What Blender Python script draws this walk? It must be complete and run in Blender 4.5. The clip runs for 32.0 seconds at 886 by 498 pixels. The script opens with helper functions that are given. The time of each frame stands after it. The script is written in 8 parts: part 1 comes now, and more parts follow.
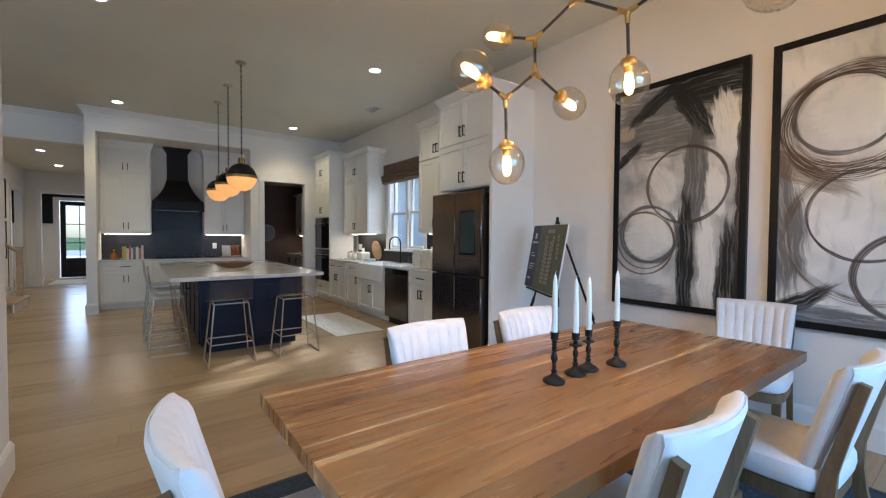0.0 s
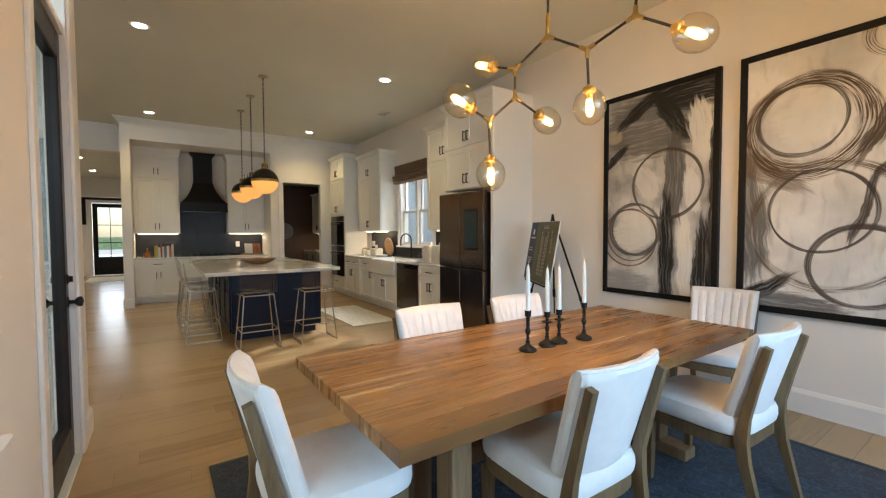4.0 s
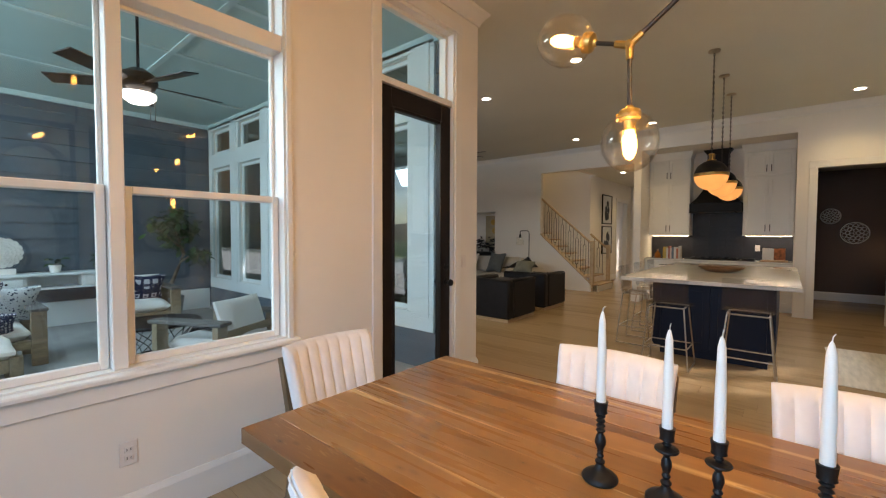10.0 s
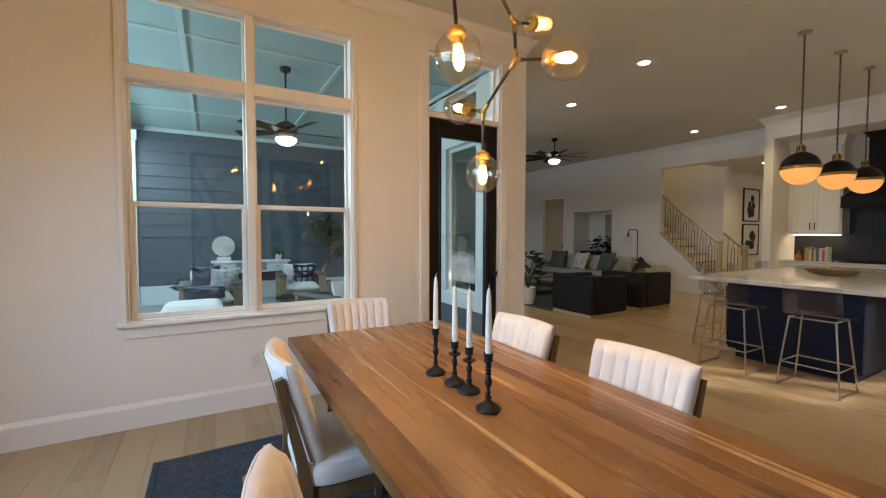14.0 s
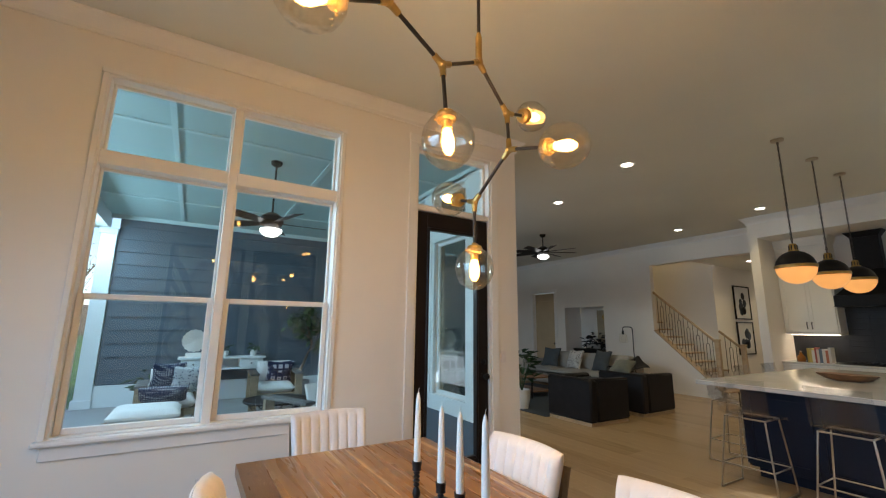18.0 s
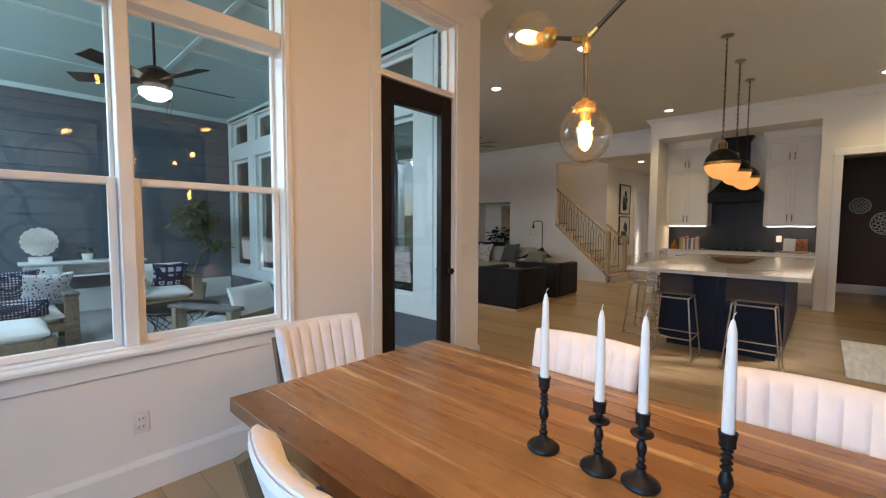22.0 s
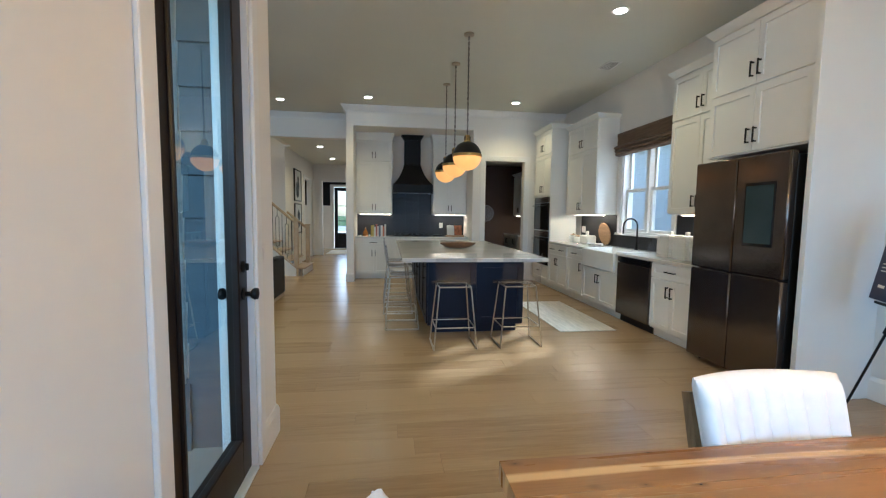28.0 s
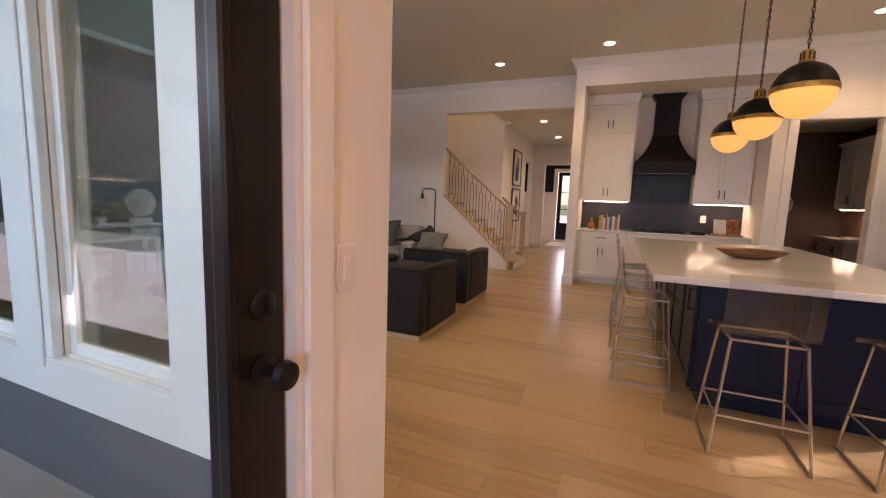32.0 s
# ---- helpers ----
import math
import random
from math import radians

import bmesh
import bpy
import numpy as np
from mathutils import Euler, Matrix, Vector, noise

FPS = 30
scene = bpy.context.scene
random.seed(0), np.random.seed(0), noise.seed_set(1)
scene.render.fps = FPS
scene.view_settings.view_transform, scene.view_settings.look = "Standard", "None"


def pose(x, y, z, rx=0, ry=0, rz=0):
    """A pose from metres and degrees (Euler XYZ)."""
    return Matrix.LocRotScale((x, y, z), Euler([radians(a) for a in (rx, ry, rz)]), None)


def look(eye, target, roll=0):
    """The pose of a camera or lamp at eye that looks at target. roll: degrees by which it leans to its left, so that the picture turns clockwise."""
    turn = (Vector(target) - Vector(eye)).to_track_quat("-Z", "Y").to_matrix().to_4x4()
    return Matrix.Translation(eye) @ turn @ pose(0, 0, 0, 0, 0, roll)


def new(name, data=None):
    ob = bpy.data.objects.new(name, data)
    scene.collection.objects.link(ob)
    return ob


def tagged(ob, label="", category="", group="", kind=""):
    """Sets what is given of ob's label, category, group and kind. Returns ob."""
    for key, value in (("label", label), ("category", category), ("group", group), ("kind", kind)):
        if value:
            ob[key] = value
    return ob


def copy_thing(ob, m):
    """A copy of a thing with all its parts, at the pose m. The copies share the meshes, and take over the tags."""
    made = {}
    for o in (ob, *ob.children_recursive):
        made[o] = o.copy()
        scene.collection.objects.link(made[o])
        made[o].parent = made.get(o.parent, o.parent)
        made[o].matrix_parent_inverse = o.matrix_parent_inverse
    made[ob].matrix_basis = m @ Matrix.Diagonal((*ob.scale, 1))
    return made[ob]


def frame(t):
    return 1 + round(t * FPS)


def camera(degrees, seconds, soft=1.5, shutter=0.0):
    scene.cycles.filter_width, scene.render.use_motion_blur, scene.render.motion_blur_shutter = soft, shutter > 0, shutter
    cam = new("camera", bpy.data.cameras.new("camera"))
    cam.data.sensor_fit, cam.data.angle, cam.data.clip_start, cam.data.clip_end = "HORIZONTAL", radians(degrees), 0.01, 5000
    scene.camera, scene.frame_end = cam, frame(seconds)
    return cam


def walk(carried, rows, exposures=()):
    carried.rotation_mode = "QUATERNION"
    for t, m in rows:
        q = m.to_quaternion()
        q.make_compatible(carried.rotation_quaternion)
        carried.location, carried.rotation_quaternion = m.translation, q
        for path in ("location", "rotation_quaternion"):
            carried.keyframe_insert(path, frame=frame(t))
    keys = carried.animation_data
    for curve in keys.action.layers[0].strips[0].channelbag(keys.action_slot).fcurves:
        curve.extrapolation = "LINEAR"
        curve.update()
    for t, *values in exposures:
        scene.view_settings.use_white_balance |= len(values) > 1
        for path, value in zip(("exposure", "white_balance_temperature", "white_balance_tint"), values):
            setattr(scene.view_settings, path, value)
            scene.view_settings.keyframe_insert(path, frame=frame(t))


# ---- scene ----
cam = camera(94.4, 32.0, 1.2)
PATH = [
    (0, (0.165, 0.232, 1.361), (1.350, 1.843, 1.306), 0.4),
    (0.5, (0.076, 0.159, 1.371), (1.257, 1.772, 1.314), 0.3),
    (1, (0.021, 0.092, 1.369), (1.201, 1.705, 1.308), 0.2),
    (1.5, (-0.013, 0.026, 1.381), (1.177, 1.632, 1.313), 0.1),
    (2, (-0.030, -0.075, 1.383), (1.160, 1.531, 1.313), -0.2),
    (2.5, (-0.062, -0.145, 1.387), (1.131, 1.459, 1.312), -0.3),
    (4.5, (0.062, -0.168, 1.370), (1.108, 1.535, 1.293), -0.2),
    (5, (0.248, -0.103, 1.375), (1.155, 1.678, 1.294), -0.1),
    (5.5, (0.405, -0.076, 1.377), (1.131, 1.786, 1.290), 0.0),
    (6, (0.642, -0.102, 1.395), (1.159, 1.828, 1.302), -0.2),
    (6.5, (0.814, -0.109, 1.401), (1.123, 1.864, 1.295), -0.4),
    (7, (0.978, -0.035, 1.384), (1.063, 1.960, 1.274), -0.5),
    (7.5, (1.137, 0.119, 1.412), (0.976, 2.109, 1.302), -0.5),
    (8, (1.297, 0.188, 1.399), (0.846, 2.134, 1.305), -0.1),
    (8.5, (1.494, 0.304, 1.423), (0.752, 2.159, 1.342), 0.2),
    (9, (1.616, 0.278, 1.402), (0.630, 2.016, 1.337), 0.7),
    (9.5, (1.780, 0.247, 1.393), (0.621, 1.876, 1.326), 0.5),
    (10, (1.902, 0.231, 1.414), (0.618, 1.763, 1.340), 0.2),
    (10.5, (2.087, 0.286, 1.417), (0.697, 1.721, 1.336), 0.0),
    (11, (2.265, 0.339, 1.417), (0.787, 1.685, 1.337), 0.0),
    (11.5, (2.446, 0.353, 1.406), (0.890, 1.608, 1.330), 0.2),
    (12, (2.585, 0.357, 1.406), (0.976, 1.542, 1.325), 0.3),
    (12.5, (2.748, 0.437, 1.397), (1.083, 1.542, 1.314), 0.4),
    (13, (2.912, 0.500, 1.400), (1.206, 1.541, 1.319), 0.5),
    (13.5, (3.036, 0.482, 1.420), (1.305, 1.480, 1.342), 0.4),
    (14, (3.174, 0.427, 1.410), (1.435, 1.412, 1.332), 0.1),
    (14.5, (3.285, 0.389, 1.404), (1.549, 1.379, 1.312), -0.1),
    (16.5, (3.287, 0.384, 1.414), (1.573, 1.415, 1.374), 0.4),
    (17, (3.172, 0.428, 1.429), (1.459, 1.458, 1.494), 0.6),
    (17.5, (3.036, 0.513, 1.429), (1.328, 1.531, 1.648), 0.6),
    (18, (2.951, 0.566, 1.453), (1.266, 1.578, 1.824), 0.7),
    (18.5, (2.874, 0.557, 1.485), (1.217, 1.581, 1.938), 1.1),
    (19, (2.770, 0.493, 1.495), (1.138, 1.550, 1.962), 1.4),
    (19.5, (2.656, 0.415, 1.523), (1.033, 1.517, 1.913), 1.8),
    (20, (2.573, 0.353, 1.473), (0.956, 1.490, 1.778), 1.4),
    (20.5, (2.481, 0.297, 1.456), (0.883, 1.486, 1.631), 0.9),
    (21, (2.418, 0.290, 1.410), (0.866, 1.550, 1.461), 0.3),
    (21.5, (2.269, 0.264, 1.410), (0.801, 1.621, 1.355), 0.2),
    (22, (2.103, 0.284, 1.404), (0.743, 1.746, 1.285), 0.2),
    (22.5, (1.981, 0.284, 1.386), (0.780, 1.876, 1.240), 0.6),
    (23, (1.760, 0.243, 1.399), (0.763, 1.970, 1.242), 1.0),
    (23.5, (1.580, 0.216, 1.392), (0.808, 2.054, 1.231), 1.1),
    (24, (1.435, 0.236, 1.380), (0.870, 2.146, 1.207), 1.1),
    (24.5, (1.222, 0.329, 1.379), (0.820, 2.280, 1.202), 1.3),
    (25, (1.060, 0.408, 1.379), (0.799, 2.383, 1.202), 1.6),
    (25.5, (0.900, 0.476, 1.373), (0.793, 2.465, 1.198), 1.8),
    (26, (0.671, 0.524, 1.375), (0.719, 2.516, 1.204), 1.6),
    (26.5, (0.531, 0.547, 1.371), (0.707, 2.532, 1.198), 1.5),
    (28.5, (0.175, 1.133, 1.383), (0.465, 3.105, 1.224), 1.0),
    (29, (0.125, 1.306, 1.372), (0.466, 3.270, 1.212), 1.4),
    (29.5, (0.115, 1.453, 1.360), (0.481, 3.413, 1.198), 1.1),
    (30, (0.107, 1.702, 1.373), (0.460, 3.663, 1.195), 1.3),
    (30.5, (0.085, 1.904, 1.354), (0.363, 3.876, 1.165), 1.4),
    (31, (0.044, 2.197, 1.335), (0.125, 4.186, 1.142), 1.4),
    (31.5, (0.067, 2.373, 1.322), (-0.210, 4.342, 1.109), 1.7),
    (32, (0.161, 2.514, 1.332), (-0.610, 4.344, 1.091), 2.0),
]
LIGHT_METER = [(0, 0.78, 5100, 11), (1, 0.80, 5450, 10), (2, 0.80, 5950, 8), (4.5, 0.84, 6400, 10), (6, 0.86, 6500, 11), (8, 0.74, 6500, 15), (11, 0.68, 6550, 17), (14, 0.66, 6350, 13), (18, 0.6, 5850, 11), (21, 0.66, 5800, 17), (23, 0.72, 6650, 18),
               (24, 0.72, 6750, 18), (26, 0.76, 6300, 16), (28.5, 1.02, 4950, 4), (29, 1.02, 4950, 4), (30, 1.04, 5800, 14), (31, 1.06, 6250, 22), (32, 1.06, 6950, 38)]
walk(cam, [(t, look(eye, target, roll)) for t, eye, target, roll in PATH], LIGHT_METER)

# ---- world, sun, exposure ----
SUN_WAY = Vector((-2.75, -1.5, -1.9)).normalized()
world = bpy.data.worlds.new("sky")
scene.world = world
world.use_nodes = True
wn = world.node_tree
sky = wn.nodes.new("ShaderNodeTexSky")
sky.sky_type = 'NISHITA'
sky.sun_disc = False
sky.sun_elevation = math.asin(-SUN_WAY.z)
sky.sun_rotation = math.atan2(-SUN_WAY.x, -SUN_WAY.y)
bg = wn.nodes["Background"]
bg.inputs["Strength"].default_value = 0.15
wn.links.new(sky.outputs["Color"], bg.inputs["Color"])
sun = new("sun", bpy.data.lights.new("sun", 'SUN'))
sun.data.energy, sun.data.angle, sun.data.color = 3.0, radians(3.2), (1.0, 0.95, 0.86)
sun.matrix_world = look((0, 0, 0), SUN_WAY)


def area(name, eye, target, power, sx, sy, color, spread=180):
    la = bpy.data.lights.new(name, 'AREA')
    la.energy, la.shape, la.size, la.size_y, la.color, la.spread = power, 'RECTANGLE', sx, sy, color, radians(spread)
    ob = new(name, la)
    ob.matrix_world = look(eye, target)
    return ob


COOL = (0.42, 0.71, 1.0)
area("south_window_light", (1.75, -1.72, 1.75), (1.75, 2.4, -0.9), 35, 2.3, 1.9, COOL, 125)
area("porch_sky_light", (-3.7, -1.28, 2.98), (-3.7, 2.0, 0.9), 96, 5.8, 0.5, (0.66, 0.90, 1.0))
area("front_door_light", (-1.44, 17.84, 1.45), (-1.44, 12.0, 0.6), 6, 0.66, 1.6, (0.92, 0.96, 1.0))
area("kitchen_window_light", (5.2, 6.54, 3.4), (2.2, 6.2, 0.7), 60, 1.6, 0.6, (0.86, 0.94, 1.0))
area("living_window_light", (-4.0, 3.62, 1.7), (-4.0, 9, 1.2), 20, 5.0, 2.0, (0.95, 0.97, 1.0))

# ---- materials ----


def mat(name, color, rough=0.5, metal=0.0, var=0.06, scale=5.0, bump=0.0, bscale=200.0, coat=0.0, rand=0.0, sheen=0.0, stretch=(1, 1, 1), spec=0.5):
    """Principled material with stain-like variation at two scales, fine relief and a shift per object."""
    m = bpy.data.materials.new(name)
    m.use_nodes = True
    nt = m.node_tree
    p = nt.nodes["Principled BSDF"]
    p.inputs["Roughness"].default_value, p.inputs["Metallic"].default_value = rough, metal
    p.inputs["Coat Weight"].default_value = coat
    p.inputs["Sheen Weight"].default_value = sheen
    p.inputs["Specular IOR Level"].default_value = spec
    tc, mp = nt.nodes.new("ShaderNodeTexCoord"), nt.nodes.new("ShaderNodeMapping")
    mp.inputs["Scale"].default_value = stretch
    nt.links.new(tc.outputs["Object"], mp.inputs["Vector"])
    big, fine = nt.nodes.new("ShaderNodeTexNoise"), nt.nodes.new("ShaderNodeTexNoise")
    big.inputs["Scale"].default_value, big.inputs["Detail"].default_value = scale, 4
    fine.inputs["Scale"].default_value, fine.inputs["Detail"].default_value = bscale, 3
    for n in (big, fine):
        nt.links.new(mp.outputs["Vector"], n.inputs["Vector"])
    ramp = nt.nodes.new("ShaderNodeMapRange")
    ramp.inputs["From Min"].default_value, ramp.inputs["From Max"].default_value = 0.3, 0.7
    ramp.inputs["To Min"].default_value, ramp.inputs["To Max"].default_value = 1 - var, 1 + var
    nt.links.new(big.outputs["Fac"], ramp.inputs["Value"])
    val = ramp.outputs["Result"]
    if rand:
        oi, rr, mu = nt.nodes.new("ShaderNodeObjectInfo"), nt.nodes.new("ShaderNodeMapRange"), nt.nodes.new("ShaderNodeMath")
        rr.inputs["To Min"].default_value, rr.inputs["To Max"].default_value = 1 - rand, 1 + rand
        mu.operation = 'MULTIPLY'
        nt.links.new(oi.outputs["Random"], rr.inputs["Value"])
        nt.links.new(rr.outputs["Result"], mu.inputs[0])
        nt.links.new(val, mu.inputs[1])
        val = mu.outputs["Value"]
    hsv = nt.nodes.new("ShaderNodeHueSaturation")
    hsv.inputs["Color"].default_value = (*color, 1)
    nt.links.new(val, hsv.inputs["Value"])
    nt.links.new(hsv.outputs["Color"], p.inputs["Base Color"])
    rg = nt.nodes.new("ShaderNodeMapRange")
    rg.inputs["To Min"].default_value, rg.inputs["To Max"].default_value = rough * 0.85, min(1, rough * 1.15)
    nt.links.new(big.outputs["Fac"], rg.inputs["Value"])
    nt.links.new(rg.outputs["Result"], p.inputs["Roughness"])
    if bump:
        b = nt.nodes.new("ShaderNodeBump")
        b.inputs["Strength"].default_value, b.inputs["Distance"].default_value = bump, 0.002
        nt.links.new(fine.outputs["Fac"], b.inputs["Height"])
        nt.links.new(b.outputs["Normal"], p.inputs["Normal"])
    return m


def wood(name, dark, light, rough=0.45, along='X', rand=0.16, grain=1.0, knots=0.0, island=False, streak=0.0, relief=0.18):
    """Boards: streaks drawn out along one axis, pores, a tone of its own per board, and knots where asked."""
    m = bpy.data.materials.new(name)
    m.use_nodes = True
    nt = m.node_tree
    L, N = nt.links.new, nt.nodes.new
    p = nt.nodes["Principled BSDF"]
    tc, mp, oi = N("ShaderNodeTexCoord"), N("ShaderNodeMapping"), N("ShaderNodeObjectInfo")
    rnd = oi.outputs["Random"]
    if island:
        geo = N("ShaderNodeNewGeometry")
        rnd = geo.outputs["Random Per Island"]
    k = {'X': (0.7, 9, 9), 'Y': (9, 0.7, 9), 'Z': (9, 9, 0.7)}[along]
    mp.inputs["Scale"].default_value = [a * grain for a in k]
    off = N("ShaderNodeMath")
    off.operation = 'MULTIPLY'
    off.inputs[1].default_value = 37.0
    L(rnd, off.inputs[0])
    comb = N("ShaderNodeCombineXYZ")
    for i in range(3):
        L(off.outputs[0], comb.inputs[i])
    L(tc.outputs["Object"], mp.inputs["Vector"])
    L(comb.outputs[0], mp.inputs["Location"])
    n1, n2 = N("ShaderNodeTexNoise"), N("ShaderNodeTexNoise")
    n1.inputs["Scale"].default_value, n1.inputs["Detail"].default_value, n1.inputs["Distortion"].default_value = 1.6, 6, 0.9
    n2.inputs["Scale"].default_value, n2.inputs["Detail"].default_value = 14, 3
    n1.inputs["Roughness"].default_value = 0.62
    L(mp.outputs[0], n1.inputs["Vector"])
    L(mp.outputs[0], n2.inputs["Vector"])
    add = N("ShaderNodeMath")
    add.operation = 'MULTIPLY_ADD'
    add.inputs[1].default_value = 0.45
    L(n2.outputs["Fac"], add.inputs[0])
    L(n1.outputs["Fac"], add.inputs[2])
    sh = N("ShaderNodeMath")
    sh.operation = 'MULTIPLY_ADD'
    sh.inputs[1].default_value = rand * 2
    L(rnd, sh.inputs[0])
    L(add.outputs[0], sh.inputs[2])
    cr = N("ShaderNodeValToRGB")
    cr.color_ramp.elements[0].position, cr.color_ramp.elements[1].position = 0.50, 0.85 + rand * 1.6
    cr.color_ramp.elements[0].color, cr.color_ramp.elements[1].color = (*dark, 1), (*light, 1)
    L(sh.outputs[0], cr.inputs["Fac"])
    col = cr.outputs["Color"]
    if knots:
        vo, kr, mx = N("ShaderNodeTexVoronoi"), N("ShaderNodeMapRange"), N("ShaderNodeMixRGB")
        km = N("ShaderNodeMapping")
        km.inputs["Scale"].default_value = {'X': (1.4, 3.2, 3.2), 'Y': (3.2, 1.4, 3.2), 'Z': (3.2, 3.2, 1.4)}[along]
        L(tc.outputs["Object"], km.inputs["Vector"])
        L(comb.outputs[0], km.inputs["Location"])
        L(km.outputs[0], vo.inputs["Vector"])
        vo.inputs["Scale"].default_value = 1.1
        kr.inputs["From Min"].default_value, kr.inputs["From Max"].default_value = 0.03, 0.10
        kr.inputs["To Min"].default_value, kr.inputs["To Max"].default_value = knots, 0
        L(vo.outputs["Distance"], kr.inputs["Value"])
        L(kr.outputs["Result"], mx.inputs["Fac"])
        L(col, mx.inputs["Color1"])
        mx.inputs["Color2"].default_value = (dark[0] * 0.35, dark[1] * 0.3, dark[2] * 0.28, 1)
        col = mx.outputs["Color"]
    if streak:
        sm, sn, sr, sx = N("ShaderNodeMapping"), N("ShaderNodeTexNoise"), N("ShaderNodeMapRange"), N("ShaderNodeMixRGB")
        sm.inputs["Scale"].default_value = {'X': (0.7, 8, 8), 'Y': (8, 0.7, 8), 'Z': (8, 8, 0.7)}[along]
        L(tc.outputs["Object"], sm.inputs["Vector"])
        L(comb.outputs[0], sm.inputs["Location"])
        L(sm.outputs[0], sn.inputs["Vector"])
        sn.inputs["Scale"].default_value, sn.inputs["Detail"].default_value = 1.7, 2
        sr.inputs["From Min"].default_value, sr.inputs["From Max"].default_value = 0.605, 0.66
        sr.inputs["To Max"].default_value = streak
        L(sn.outputs["Fac"], sr.inputs["Value"])
        L(sr.outputs["Result"], sx.inputs["Fac"])
        L(col, sx.inputs["Color1"])
        sx.inputs["Color2"].default_value = (light[0] * 1.75, light[1] * 2.0, light[2] * 2.4, 1)
        col = sx.outputs["Color"]
    L(col, p.inputs["Base Color"])
    rr = N("ShaderNodeMapRange")
    rr.inputs["To Min"].default_value, rr.inputs["To Max"].default_value = rough - 0.01 - relief * 0.4, rough + 0.01 + relief * 0.5
    L(n1.outputs["Fac"], rr.inputs["Value"])
    L(rr.outputs[0], p.inputs["Roughness"])
    b = N("ShaderNodeBump")
    b.inputs["Strength"].default_value, b.inputs["Distance"].default_value = relief, 0.001
    L(n2.outputs["Fac"], b.inputs["Height"])
    L(b.outputs["Normal"], p.inputs["Normal"])
    return m


def glow(name, color, strength):
    m = bpy.data.materials.new(name)
    m.use_nodes = True
    p = m.node_tree.nodes["Principled BSDF"]
    p.inputs["Base Color"].default_value = (*color, 1)
    p.inputs["Emission Color"].default_value = (*color, 1)
    p.inputs["Emission Strength"].default_value = strength
    return m


def clear(name, tint=(1, 1, 1), rough=0.0, ior=1.45):
    m = bpy.data.materials.new(name)
    m.use_nodes = True
    p = m.node_tree.nodes["Principled BSDF"]
    p.inputs["Base Color"].default_value = (*tint, 1)
    p.inputs["Transmission Weight"].default_value = 1
    p.inputs["Roughness"].default_value, p.inputs["IOR"].default_value = rough, ior
    return m


M_WALL = mat("wall_paint", (0.80, 0.755, 0.695), 0.62, var=0.025, scale=1.2, bump=0.10, bscale=260)
M_CEIL = mat("ceiling_paint", (0.70, 0.69, 0.61), 0.75, var=0.03, scale=0.8, bump=0.10, bscale=220)
M_TRIM = mat("trim_paint", (0.80, 0.77, 0.73), 0.35, var=0.02, scale=3, bump=0.03, bscale=90)
M_FLOOR = wood("oak_floor", (0.290, 0.193, 0.100), (0.402, 0.282, 0.156), 0.24, 'X', rand=0.26, grain=0.55, relief=0.03)
M_FLOORJ = wood("oak_floor_far", (0.290, 0.193, 0.100), (0.402, 0.282, 0.156), 0.24, 'X', rand=0.26, grain=0.55, relief=0.03, island=True)
M_SUB = mat("floor_joint", (0.27, 0.18, 0.105), 0.7)
M_CAB = mat("cabinet_paint", (0.78, 0.755, 0.70), 0.38, var=0.02, scale=2, bump=0.03, bscale=120)
M_BLACK = mat("black_metal", (0.010, 0.009, 0.009), 0.42, 0.0, spec=0.2, var=0.2, scale=20, bump=0.05, bscale=300)
M_BRONZE = mat("bronze_paint", (0.014, 0.009, 0.007), 0.34, 0.0, spec=0.22, var=0.15, scale=8, bump=0.05, bscale=160)
M_IRON = mat("cast_iron", (0.009, 0.008, 0.0075), 0.46, 0.0, spec=0.3, var=0.25, scale=40, bump=0.35, bscale=160)
M_FRIDGE = mat("black_steel", (0.150, 0.125, 0.110), 0.20, 0.92, var=0.10, scale=5)
M_SCREEN = mat("screen_glass", (0.030, 0.052, 0.058), 0.09, var=0.12, scale=3)
M_BLKGLASS = mat("black_glass", (0.008, 0.008, 0.009), 0.06, var=0.02)
M_QUARTZ = mat("quartz", (0.66, 0.645, 0.61), 0.11, var=0.05, scale=3.0, bump=0.0)
M_NAVY = mat("navy_paint", (0.007, 0.011, 0.026), 0.38, spec=0.2, var=0.08, scale=3, bump=0.04, bscale=120)
M_SPLASH = mat("dark_splash", (0.020, 0.019, 0.021), 0.38, spec=0.3, var=0.25, scale=5, bump=0.06, bscale=60)
M_PANTRY = mat("pantry_paint", (0.095, 0.054, 0.036), 0.55, var=0.08, scale=2, bump=0.05)


